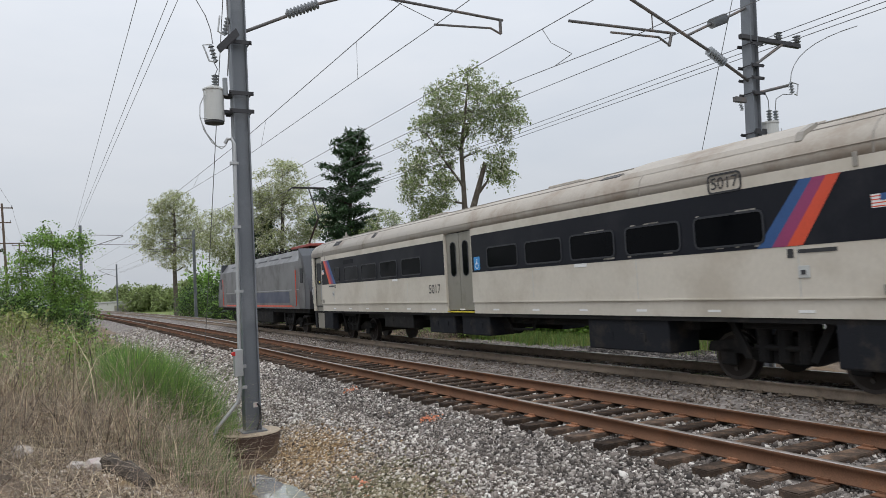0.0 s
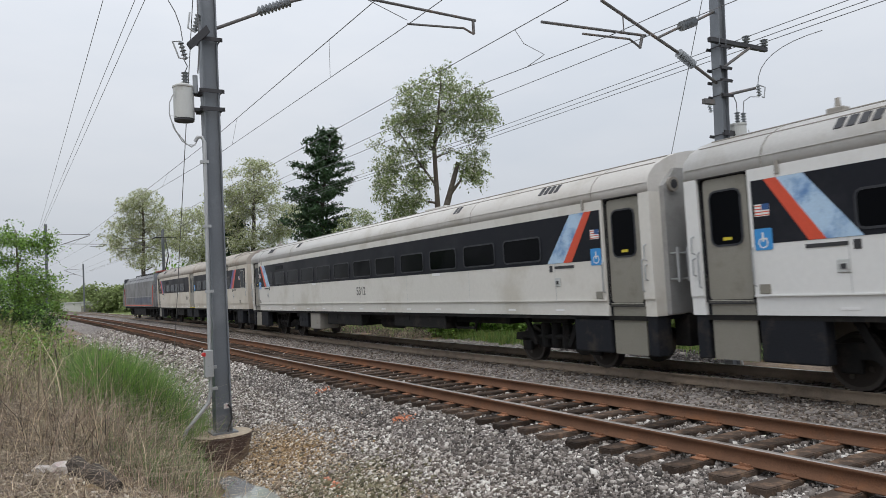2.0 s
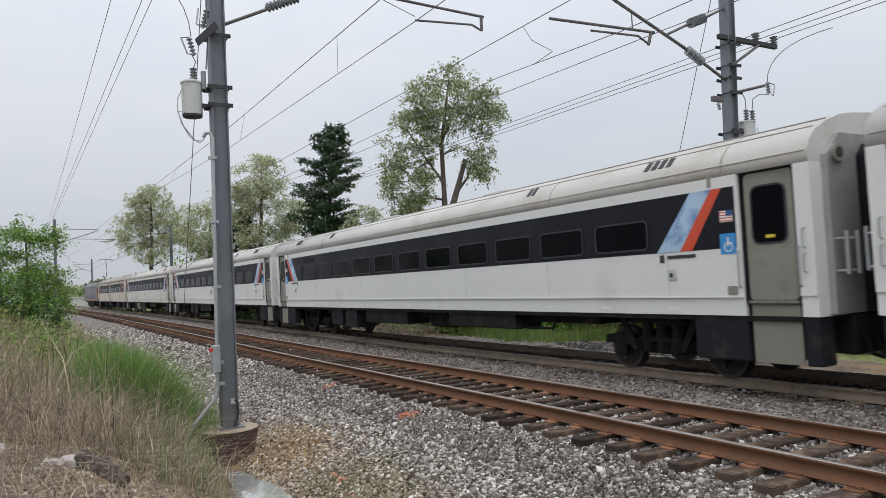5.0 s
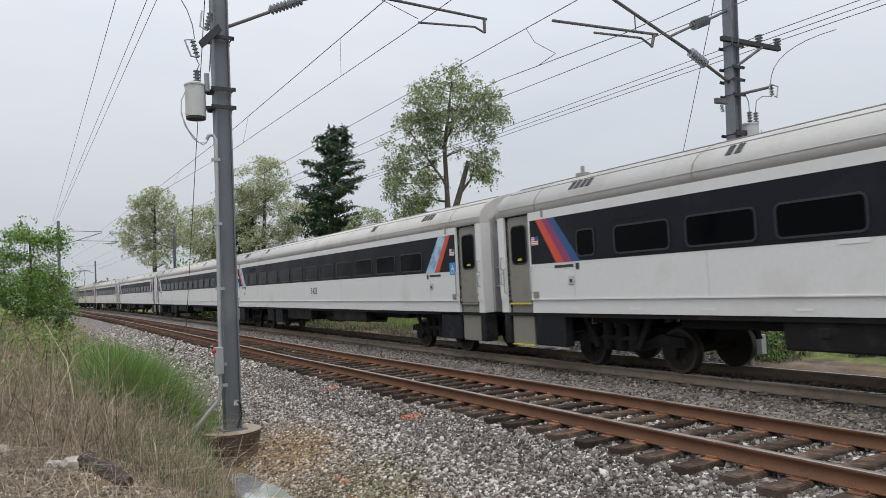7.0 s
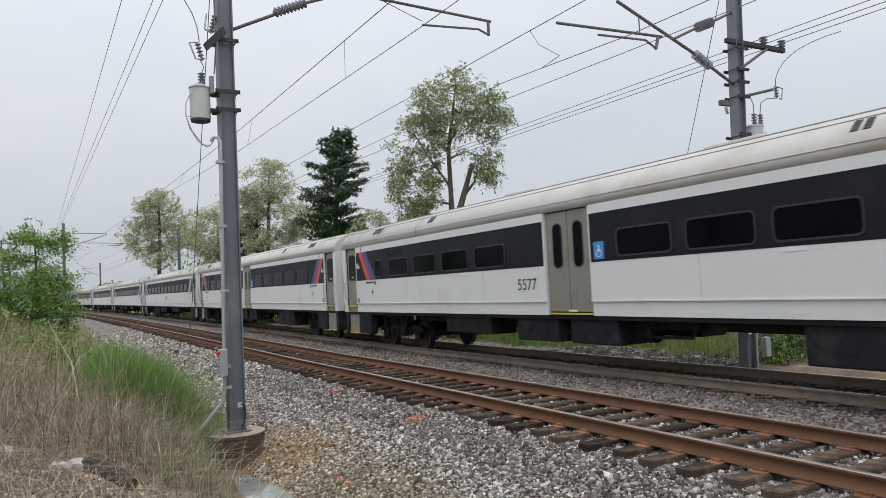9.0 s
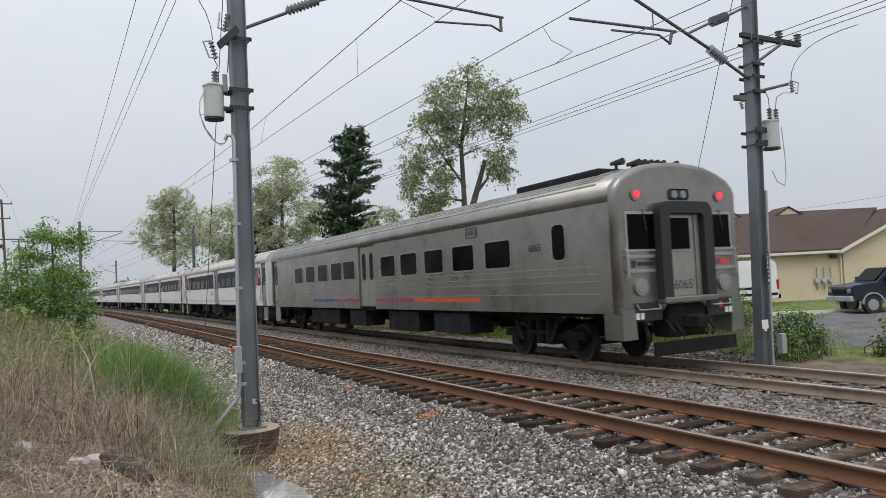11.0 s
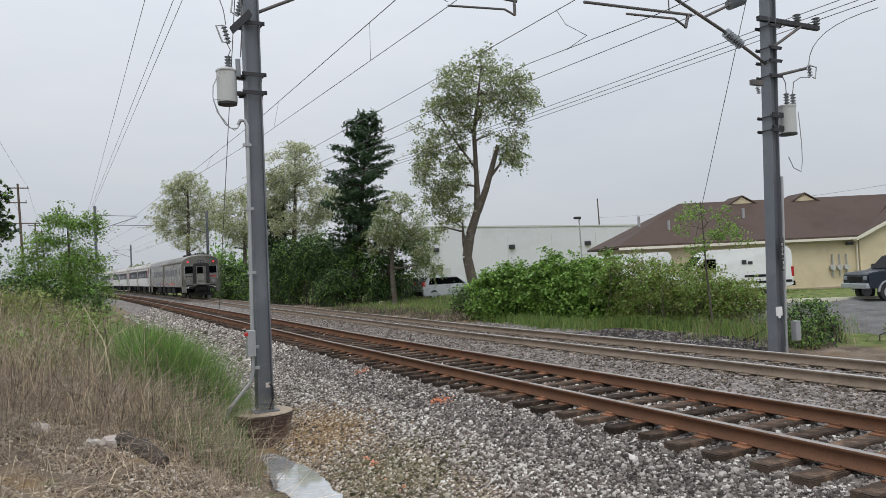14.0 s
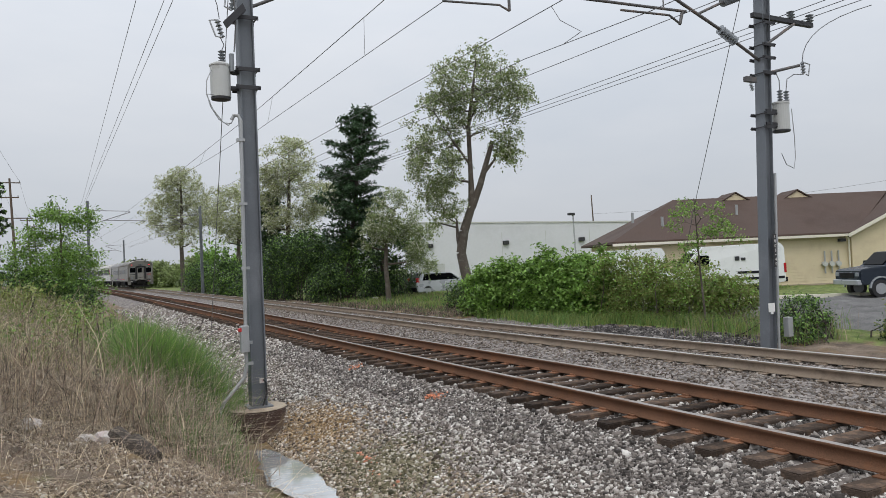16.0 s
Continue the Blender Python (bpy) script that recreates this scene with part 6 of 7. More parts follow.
leafy_tree("ivy_tree", "dark ivy-clad tree among the pale locusts",
           [((16.3, 64.0, -0.4), 0.35), ((16.3, 64.0, 6.0), 0.28), ((16.3, 64.0, 8.6), 0.12)],
           [((16.2, 63.6, 7.4), (0.9, 0.9, 2.2), 50), ((16.0, 63.5, 4.5), (1.6, 1.4, 2.4), 50)], 70, 0.4, 0.28, "leaf_dark", seed=12)


def pine():
    rng = np.random.default_rng(14)
    e = thing("pine_tree", "tall dark pine with ivy on its trunk", "tree")
    base, top = np.array([17.3, 47.4, -0.4]), np.array([18.6, 46.4, 13.2])
    segs = []
    for i in range(8):
        a, b = base + (top - base) * i / 8, base + (top - base) * (i + 1) / 8
        segs.append((a, b, 0.34 * (1 - i / 8.4), 0.34 * (1 - (i + 1) / 8.4)))
    pts, dirs = [], []
    for z in np.arange(3.2, 13.1, 0.30):
        t = (z - base[2]) / (top[2] - base[2])
        p = base + (top - base) * t
        reach = np.interp(z, [3, 5.5, 8, 10.5, 12.2, 13.2], [1.7, 2.3, 2.5, 2.05, 1.2, 0.3])
        for k in range(rng.integers(4, 7)):
            a = rng.uniform(0, 2 * np.pi)
            L = reach * rng.uniform(0.45, 1.2)
            d = np.array([math.cos(a), math.sin(a), 0.04 + 0.22 * t])
            q = p + d * L
            segs.append((p, q, 0.035, 0.010))
            m = int(34 * L) + 8
            s = rng.uniform(0.25, 1.0, m)
            c = p + d * (L * s)[:, None] + rng.normal(size=(m, 3)) * [0.15, 0.15, 0.07]
            c[:, 2] += 0.12 * s ** 2 - 0.02
            pts.append(c)
    limbs_mesh("trunk", segs, "bark_dark", e, 6)
    P_ = np.concatenate(pts)
    P_ = np.concatenate([P_, P_ + rng.normal(size=P_.shape) * 0.09])
    V, F = leaf_quads(P_, 0.30, rng, stretch=3.2)
    mesh_np("needles", V, F, "needle", e)
    tips, q = crown_points([((17.4, 47.2, 2.0), (0.75, 0.75, 2.6), 60), ((17.6, 47.1, 5.0), (0.6, 0.6, 1.8), 26)], 60, 0.22, rng)
    V, F = leaf_quads(q, 0.16, rng, stretch=1.3)
    mesh_np("ivy", V, F, ["leaf_dark", "leaf_hedge"], e, mat_index=(rng.uniform(size=len(F)) < 0.4).astype(int))
    return e


pine()

# shrubs along the far side of the line
shrub("shrub", "dense dark green shrub thicket beside the track", [((15.4, 55.5, 2.2), (1.7, 1.8, 2.6), 120), ((16.6, 53.0, 2.6), (1.8, 1.6, 2.6), 110), ((18.0, 51.8, 1.8), (1.4, 1.4, 2.0), 70), ((15.0, 60.0, 1.3), (1.4, 1.8, 1.9), 70)], 130, 0.36, 0.17, "leaf_dark", 31, pale="leaf_hedge", pale_share=0.33)
shrub("shrub", "dark undergrowth at the foot of the pine", [((16.4, 48.5, 0.8), (1.6, 1.4, 1.3), 70), ((18.6, 46.2, 0.5), (1.4, 1.2, 1.0), 40), ((20.5, 46.8, 0.9), (1.8, 1.2, 1.4), 50)], 110, 0.32, 0.15, "leaf_dark", 32, pale="leaf_hedge", pale_share=0.3)
shrub("shrub", "row of green shrubs along the bend", [((15.4, 66.0, 1.2), (1.6, 3.0, 1.9), 80), ((15.0, 77.0, 1.5), (1.5, 3.5, 2.2), 80), ((14.6, 92.0, 1.3), (1.7, 4.0, 2.4), 80)], 110, 0.46, 0.22, "leaf_dark", 33, pale="leaf_hedge", pale_share=0.45)
shrub("shrub", "distant line of trees past the bend", [((4.0 + 2.2 * i, 225.0 - 4 * i, 2.0 + (i % 3)), (3.0, 5.0, 2.2 + (i % 2)), 40) for i in range(12)], 45, 1.0, 0.8, "leaf_locust", 34, category="trees", stems=False)
shrub("shrub", "wooded far side beyond the buildings", [((22.0 + 6 * i, 118.0 - 2.5 * i, 3.0 + (i % 3) * 0.8), (4.5, 4.5, 3.4), 40) for i in range(4)], 45, 1.0, 0.7, "leaf_hedge", 35, category="trees", stems=False)

# the hedge in front of the parking lot
hedge_blobs = []
for i in np.arange(0, 15.01, 0.5):
    t = i / 15
    hx, hy = 16.2 + 2.4 * t, 27.2 - 11.4 * t
    hedge_blobs.append(((hx + 0.15 * math.sin(i * 2.1), hy, 0.38 + 0.04 * math.sin(i * 1.7)), (1.3, 0.75, float(np.interp(i, [0, 3, 6, 9.6, 12, 15], [1.45, 1.68, 1.8, 1.85, 1.55, 0.75])) + 0.07 * math.sin(i * 2.9)), 95))
shrub("hedge", "dense leafy green hedge along the parking lot", hedge_blobs[:18], 44, 0.14, 0.135, "leaf_hedge", 41, "hedge", pale="leaf_bright", pale_share=0.45, level=0.4, stretch=1.35)
shrub("hedge", "looser olive-green brush at the hedge's end", hedge_blobs[18:], 30, 0.16, 0.095, "leaf_olive", 42, "hedge", pale="leaf_bright", pale_share=0.35, level=0.5, stretch=1.5, bark="bark")
shrub("weed_clump", "low leafy weeds beside the mast", [((16.4, 12.0, 0.0), (0.95, 0.8, 0.75), 80), ((15.6, 11.6, -0.3), (0.6, 0.6, 0.55), 40)], 46, 0.13, 0.075, "leaf_hedge", 43, "weeds", pale="leaf_dark", pale_share=0.4)
shrub("weed_clump", "tangled olive weeds by the asphalt edge", [((17.6, 9.7, -0.1), (1.0, 0.8, 0.7), 70)], 46, 0.14, 0.075, "leaf_olive", 44, "weeds", pale="leaf_dark", pale_share=0.4)
shrub("shrub", "dark bush at the foot of the locust", [((17.4, 31.0, 0.3), (0.9, 0.9, 0.9), 60)], 80, 0.2, 0.11, "leaf_dark", 45, pale="leaf_hedge", pale_share=0.4)
leafy_tree("sapling", "thin bright green sapling above the hedge", [((16.75, 15.3, -0.4), 0.035), ((16.6, 15.3, 1.5), 0.028), ((16.35, 15.15, 3.5), 0.012)],
           [((16.4, 15.15, 2.95), (0.8, 0.75, 0.75), 20), ((17.15, 14.85, 2.55), (0.5, 0.5, 0.4), 11), ((16.2, 15.3, 1.9), (0.5, 0.5, 0.4), 6)], 70, 0.13, 0.07, "leaf_bright", seed=46, category="sapling", twig=0.012, spray=0.3)

# growth on the near bank
shrub("low_weeds", "low green weeds among the dry grass", [((-3.4 + 4.3 * ((i * 0.618) % 1), 14.0 + 0.9 * i, 0.75 + 0.02 * i), (0.55, 0.7, 0.38), 16) for i in range(14)], 36, 0.16, 0.075, "leaf_olive", 55, "weeds", pale="leaf_hedge", pale_share=0.45)
leafy_tree("sapling", "airy green tree-of-heaven sapling on the bank", [((-0.1, 33.8, 0.3), 0.08), ((-0.1, 33.7, 2.5), 0.06), ((-0.15, 33.7, 5.0), 0.02)],
           [((-0.15, 33.7, 4.7), (0.55, 0.6, 0.75), 12), ((-0.9, 34.0, 4.1), (0.5, 0.5, 0.6), 10), ((0.75, 33.4, 4.3), (0.5, 0.5, 0.55), 10), ((-0.2, 33.7, 3.3), (1.2, 1.1, 0.8), 22), ((-1.5, 34.3, 2.7), (0.8, 0.8, 0.8), 16), ((0.75, 33.2, 3.0), (0.5, 0.7, 0.6), 11), ((0.5, 33.3, 1.9), (0.75, 0.8, 0.7), 20), ((-0.6, 33.8, 1.9), (1.2, 1.0, 0.7), 24)], 170, 0.22, 0.10, "leaf_bright", seed=51, category="sapling", pale="leaf_hedge", pale_share=0.5, twig=0.02, spray=0.55)
shrub("shrub", "leafy green bushes on the bank", [((0.45, 32.0, 1.0), (0.75, 1.0, 0.8), 46), ((-0.6, 33.0, 1.3), (1.0, 1.0, 0.8), 46), ((-2.2, 34.0, 1.6), (1.4, 1.2, 1.1), 60), ((-3.6, 36.0, 2.0), (1.5, 1.2, 1.5), 60)], 120, 0.22, 0.10, "leaf_hedge", 52, pale="leaf_dark", pale_share=0.5)
shrub("shrub", "wild rose and brush in the dry grass", [((-1.6, 24.0, 1.1), (1.5, 1.6, 0.7), 50), ((-3.4, 26.0, 1.5), (1.6, 2.0, 0.9), 50)], 40, 0.25, 0.12, "leaf_olive", 53, pale="grass_yellow", pale_share=0.4)
leafy_tree("ivy_tree", "dark green tree at the edge of the bank", [((-4.9, 53.0, 0.5), 0.3), ((-4.9, 53.0, 5.0), 0.22), ((-4.9, 53.0, 9.0), 0.08)],
           [((-4.9, 53.0, 6.4), (1.5, 1.5, 3.4), 120)], 70, 0.35, 0.26, "leaf_dark", seed=54, pale="leaf_hedge", pale_share=0.3)


# ---- utility poles beyond the bank ----
def utility_pole(x, y, top, arms=((0.5, 1.1), (2.2, 0.9), (4.6, 2.2))):
    e = thing("utility_pole", "weathered wooden utility pole with cross arms", "utility pole", group="utility poles")
    g = float(land(x, y))
    part("pole", tube(B(), (x + 0.5, y, g - 0.2), (x, y, top), 0.17, 0.11, n=10), "wood_pole", e)
    for drop, w in arms:
        z = top - drop
        part("cross_arm", box(B(), x - w, x + w, y - 0.06, y + 0.06, z - 0.06, z + 0.06), "wood_pole", e)
        for k in (-1, 1):
            part("insulator", tube(B(), (x + k * w * 0.9, y, z + 0.06), (x + k * w * 0.9, y, z + 0.28), 0.05, n=8), "porcelain", e)
    return e


utility_pole(-5.4, 96.0, 14.2)
utility_pole(-5.8, 148.0, 13.9)
utility_pole(-5.5, 171.0, 14.4)
utility_pole(92.7, 112.0, 14.8, ())
utility_pole(93.6, 112.0, 9.6, ((0.6, 0.8),))
for k in (-1.0, 1.0):
    wire("utility_wire", [(-6.5 + k, 20, 15.2), (-5.4 + k, 96, 13.9), (-5.8 + k, 148, 13.6), (-5.5 + k, 171, 14.1)], 0.012, "thin dark utility line on wooden poles", 0.8)
wire("utility_wire", [(92.7, 112.0, 11.0), (80.0, 44.0, 9.2), (110, 20, 9.2)], 0.016, "thin dark utility line behind the houses", 0.7)


# ---- buildings ----
U = Vector((14.81, -7.66, 0)).normalized()
N = Vector((0.459, 0.888, 0))
HOUSE_O = Vector((29.99, 36.26, -0.45))


def at_house(u, n, z):
    return HOUSE_O + U * u + N * n + Vector((0, 0, z))


def quad_prism(bm, pts, depth_vec):
    va = [bm.verts.new(p) for p in pts]
    vb = [bm.verts.new(Vector(p) + Vector(depth_vec)) for p in pts]
    fs = [bm.faces.new(va), bm.faces.new(vb[::-1])]
    for i in range(len(va)):
        j = (i + 1) % len(va)
        fs.append(bm.faces.new((va[j], va[i], vb[i], vb[j])))
    bmesh.ops.recalc_face_normals(bm, faces=fs)
    return bm


def house():
    e = thing("house", "low house with tan siding and brown shingle roof", "house")
    Lw = 16.7
    L0 = 1.5
    part("wall", quad_prism(B(), [at_house(L0 + 0.4, 0.4, 0), at_house(Lw, 0.4, 0), at_house(Lw, 0.4, 3.2), at_house(L0 + 0.4, 0.4, 3.2)], N * 9.2), "siding", e, "tan clapboard wall")
    part("wall", quad_prism(B(), [at_house(Lw, 0.2, 0), at_house(Lw + 11, 0.2, 0), at_house(Lw + 11, 0.2, 3.2), at_house(Lw + 5.5, 0.2, 5.9), at_house(Lw, 0.2, 3.2)], N * 9.6), "siding", e, "tan clapboard gable wall")
    for k in range(16):
        z = 0.1 + 0.2 * k
        part("clapboard", quad_prism(B(), [at_house(L0 + 0.4, 0.37, z), at_house(Lw, 0.37, z), at_house(Lw, 0.395, z + 0.196), at_house(L0 + 0.4, 0.395, z + 0.196)], N * 0.02), "siding", e)
    for k in range(30):
        z = 0.1 + 0.2 * k
        cut = max(0.0, (z + 0.2 - 3.2) / 2.7 * 5.5)
        if cut < 5.3:
            part("clapboard", quad_prism(B(), [at_house(Lw + cut, 0.17, z), at_house(Lw + 11 - cut, 0.17, z), at_house(Lw + 11 - cut, 0.195, z + 0.196), at_house(Lw + cut, 0.195, z + 0.196)], N * 0.02), "siding", e)
    bm = B()
    zr = 6.15
    f = [at_house(L0 - 0.3, -0.1, 3.22), at_house(Lw + 0.2, -0.1, 3.22), at_house(Lw + 5.5, 5.0, zr), at_house(6.9, 5.0, zr)]
    quad_prism(bm, f, (0, 0, 0.14))
    quad_prism(bm, [at_house(L0 - 0.3, -0.1, 3.22), at_house(6.9, 5.0, zr), at_house(L0 - 0.3, 10.1, 3.22)], (0, 0, 0.14))
    quad_prism(bm, [at_house(L0 - 0.3, 10.1, 3.22), at_house(6.9, 5.0, zr), at_house(Lw + 5.5, 5.0, zr), at_house(Lw + 0.2, 10.1, 3.22)], (0, 0, 0.14))
    part("roof", bm, "shingle", e, "brown asphalt shingle hip roof")
    bm = B()
    quad_prism(bm, [at_house(Lw - 0.35, -0.25, 3.05), at_house(Lw + 5.5, -0.25, 5.95), at_house(Lw + 5.5, 10.2, 5.95), at_house(Lw - 0.35, 10.2, 3.05)], (0, 0, 0.16))
    quad_prism(bm, [at_house(Lw + 5.5, -0.25, 5.95), at_house(Lw + 11.35, -0.25, 3.05), at_house(Lw + 11.35, 10.2, 3.05), at_house(Lw + 5.5, 10.2, 5.95)], (0, 0, 0.16))
    part("roof", bm, "shingle", e, "brown asphalt shingle gable roof")
    part("rake_board", quad_prism(B(), [at_house(Lw - 0.4, -0.30, 3.0), at_house(Lw + 5.5, -0.30, 5.9), at_house(Lw + 5.5, -0.30, 6.12), at_house(Lw - 0.4, -0.30, 3.22)], N * 0.05), "trim_white", e)
    part("gutter", quad_prism(B(), [at_house(L0 - 0.3, -0.22, 3.08), at_house(Lw - 0.35, -0.22, 3.08), at_house(Lw - 0.35, -0.22, 3.24), at_house(L0 - 0.3, -0.22, 3.24)], N * 0.12), "trim_white", e)
    part("downspout", pipe(B(), [at_house(Lw - 0.5, -0.1, 3.1), at_house(Lw - 0.15, 0.2, 2.9), at_house(Lw - 0.12, 0.3, 0.2)], 0.05, 6), "trim_white", e)
    for u, zz in ((11.2, 6.2), (15.6, 6.2)):
        g = part("roof_gable", quad_prism(B(), [at_house(u - 0.95, 4.6, zz - 0.25), at_house(u + 0.95, 4.6, zz - 0.25), at_house(u, 4.6, zz + 0.32)], N * 2), "siding", e)
        part("gable_roof", quad_prism(quad_prism(B(), [at_house(u - 1.1, 4.5, zz - 0.3), at_house(u, 4.5, zz + 0.36), at_house(u, 7, zz + 0.36), at_house(u - 1.1, 7, zz - 0.3)], (0, 0, 0.08)), [at_house(u, 4.5, zz + 0.36), at_house(u + 1.1, 4.5, zz - 0.3), at_house(u + 1.1, 7, zz - 0.3), at_house(u, 7, zz + 0.36)], (0, 0, 0.08)), "shingle", g)
    for u, n in ((3.2, 2.2), (5.0, 1.6), (10.4, 2.6)):
        z = 3.3 + n * 0.65
        part("vent_pipe", tube(B(), at_house(u, n, z - 0.1), at_house(u, n, z + 0.6), 0.09, n=10), "galv", e)
    for u in (14.9, 15.35, 15.8):
        mtr = part("gas_meter", tube(B(), at_house(u, 0.1, 1.35), at_house(u, 0.32, 1.35), 0.16, n=14), "grey_paint", e)
        part("meter_pipe", pipe(B(), [at_house(u + 0.05, 0.25, 2.2), at_house(u + 0.05, 0.25, 0.9), at_house(u + 0.05, 0.25, 0.75)], 0.05, 8), "galv", mtr)
    part("security_lamp", quad_prism(B(), [at_house(15.9, 0.1, 2.75), at_house(16.3, 0.1, 2.75), at_house(16.3, 0.1, 2.95), at_house(15.9, 0.1, 2.95)], N * 0.25), "dark_steel", e)
    part("foundation", quad_prism(B(), [at_house(L0 + 0.4, 0.34, -0.3), at_house(Lw, 0.34, -0.3), at_house(Lw, 0.34, 0.12), at_house(L0 + 0.4, 0.34, 0.12)], N * 0.1), "concrete", e)
    return e


house()


def warehouse():
    e = thing("warehouse", "long pale grey warehouse with a flat roof", "warehouse")
    a, b = Vector((38.0, 82.0, -0.4)), Vector((76.0, 62.0, -0.4))
    d = Vector((0.46, 0.89, 0)) * 30
    part("wall", quad_prism(B(), [a, b, b + Vector((0, 0, 6.3)), a + Vector((0, 0, 7.9))], d), "warehouse", e, "pale grey wall panels")
    u = (b - a).normalized()
    nrm = Vector((-0.46, -0.89, 0))
    part("coping", quad_prism(B(), [a + nrm * 0.1 + Vector((0, 0, 7.85)), b + nrm * 0.1 + Vector((0, 0, 6.25)), b + nrm * 0.1 + Vector((0, 0, 6.42)), a + nrm * 0.1 + Vector((0, 0, 8.02))], d * 0.01), "far_white", e)
    for k in range(4):
        p = a + u * (3 + 9.5 * k) + nrm * 0.15 + Vector((0, 0, 4.9))
        part("wall_lamp", box(B(), p.x - 0.3, p.x + 0.3, p.y - 0.3, p.y + 0.3, p.z - 0.25, p.z + 0.25, 0.05), "dark_steel", e)
    for k in range(7):
        p = a + u * (1 + 5.5 * k)
        part("wall_joint", quad_prism(B(), [p + nrm * 0.02, p + u * 0.06 + nrm * 0.02, p + u * 0.06 + nrm * 0.02 + Vector((0, 0, 6.2)), p + nrm * 0.02 + Vector((0, 0, 6.2))], d * 0.002), "grey_paint", e)
    p = a + u * 1.5 + nrm * 0.03
    part("loading_door", quad_prism(B(), [p, p + u * 3.2, p + u * 3.2 + Vector((0, 0, 2.6)), p + Vector((0, 0, 2.6))], d * 0.003), "grey_paint", e)
    return e


warehouse()


def lot_lamp():
    e = thing("street_lamp", "grey parking-lot lamp on a slim pole", "street lamp")
    x, y = 47.1, 60.0
    part("pole", tube(B(), (x + 0.2, y, -0.4), (x, y, 6.7), 0.09, 0.07, n=10), "galv", e)
    part("lamp_head", box(B(), x - 0.55, x + 0.1, y - 0.25, y + 0.25, 6.6, 6.85, 0.05), "dark_steel", e)


lot_lamp()
far_house = thing("far_building", "distant low white building past the bend", "building")
part("wall", box(B(), 8.4, 19.0, 200.0, 212.0, -0.5, 2.6, 0.05), "far_white", far_house)
part("roof", box(B(), 8.2, 19.2, 199.8, 212.2, 2.6, 2.9, 0.05), "grey_paint", far_house)
part("door", box(B(), 12.6, 15.6, 199.9, 200.05, -0.5, 1.8), "under_pale", far_house)


def yard_fence():
    e = thing("fence", "low dark grey slatted fence behind the parked car", "fence")
    a, b = Vector((20.6, 52.6, 0)), Vector((23.9, 50.9, 0))
    u = (b - a).normalized()
    g = float(land(22.0, 51.8))
    n = 22
    for k in range(n + 1):
        p = a.lerp(b, k / n)
        if k % 11 == 0:
            part("post", box(B(), p.x - 0.05, p.x + 0.05, p.y - 0.05, p.y + 0.05, g - 0.2, g + 1.75), "dark_steel", e)
        else:
            part("slat", quad_prism(B(), [p + Vector((0, 0, g + 0.05)), p + u * 0.135 + Vector((0, 0, g + 0.05)), p + u * 0.135 + Vector((0, 0, g + 1.6)), p + Vector((0, 0, g + 1.6))], (0.01, 0.02, 0)), "loco_dark", e)
    return e


yard_fence()


def kerb():
    """A concrete kerb along the far edge of the asphalt."""
    bm = B()
    a, b = Vector((21.5, 24.35, 0)), Vector((44.0, 12.7, 0))
    u, w = (b - a).normalized(), Vector((0.46, 0.888, 0)) * 0.18
    e = thing("kerb", "weathered tan concrete kerb along the parking lot", "kerb", kind="structure")
    L, n = (b - a).length, 12
    for k in range(n):
        p, q = a + u * (L * k / n + 0.01), a + u * (L * (k + 1) / n - 0.01)
        g = float(land(p.x, p.y))
        part("kerb_stone", quad_prism(B(), [p + Vector((0, 0, g - 0.2)), q + Vector((0, 0, g - 0.2)), q + Vector((0, 0, g + 0.14)), p + Vector((0, 0, g + 0.14))], w), "trim_white", e)
    return e


kerb()


# ---- parked vehicles ----
def wheel_parts(parent, x, y, r, w, rim):
    t = part("wheel", tube(B(), (x, y - w / 2, r), (x, y + w / 2, r), r, n=24), "rubber", parent)
    for s in (-1, 1):
        part("rim", tube(tube(B(), (x, y + s * w / 2, r), (x, y + s * (w / 2 + 0.012), r), r * 0.62, n=18), (x, y + s * (w / 2 + 0.012), r), (x, y + s * (w / 2 + 0.03), r), r * 0.2, n=10), rim, t)
    return t


def extruded_body(outline, half, inset, cut_z):
    """A body from its side outline, narrowing above cut_z."""
    bm = prism(B(), outline, "y", -half, half)
    for v in bm.verts:
        if v.co.z > cut_z:
            v.co.y *= 1 - inset * min(1, (v.co.z - cut_z) / 0.6)
    bmesh.ops.bevel(bm, geom=list(bm.edges), offset=0.04, segments=2, affect="EDGES")
    return bm


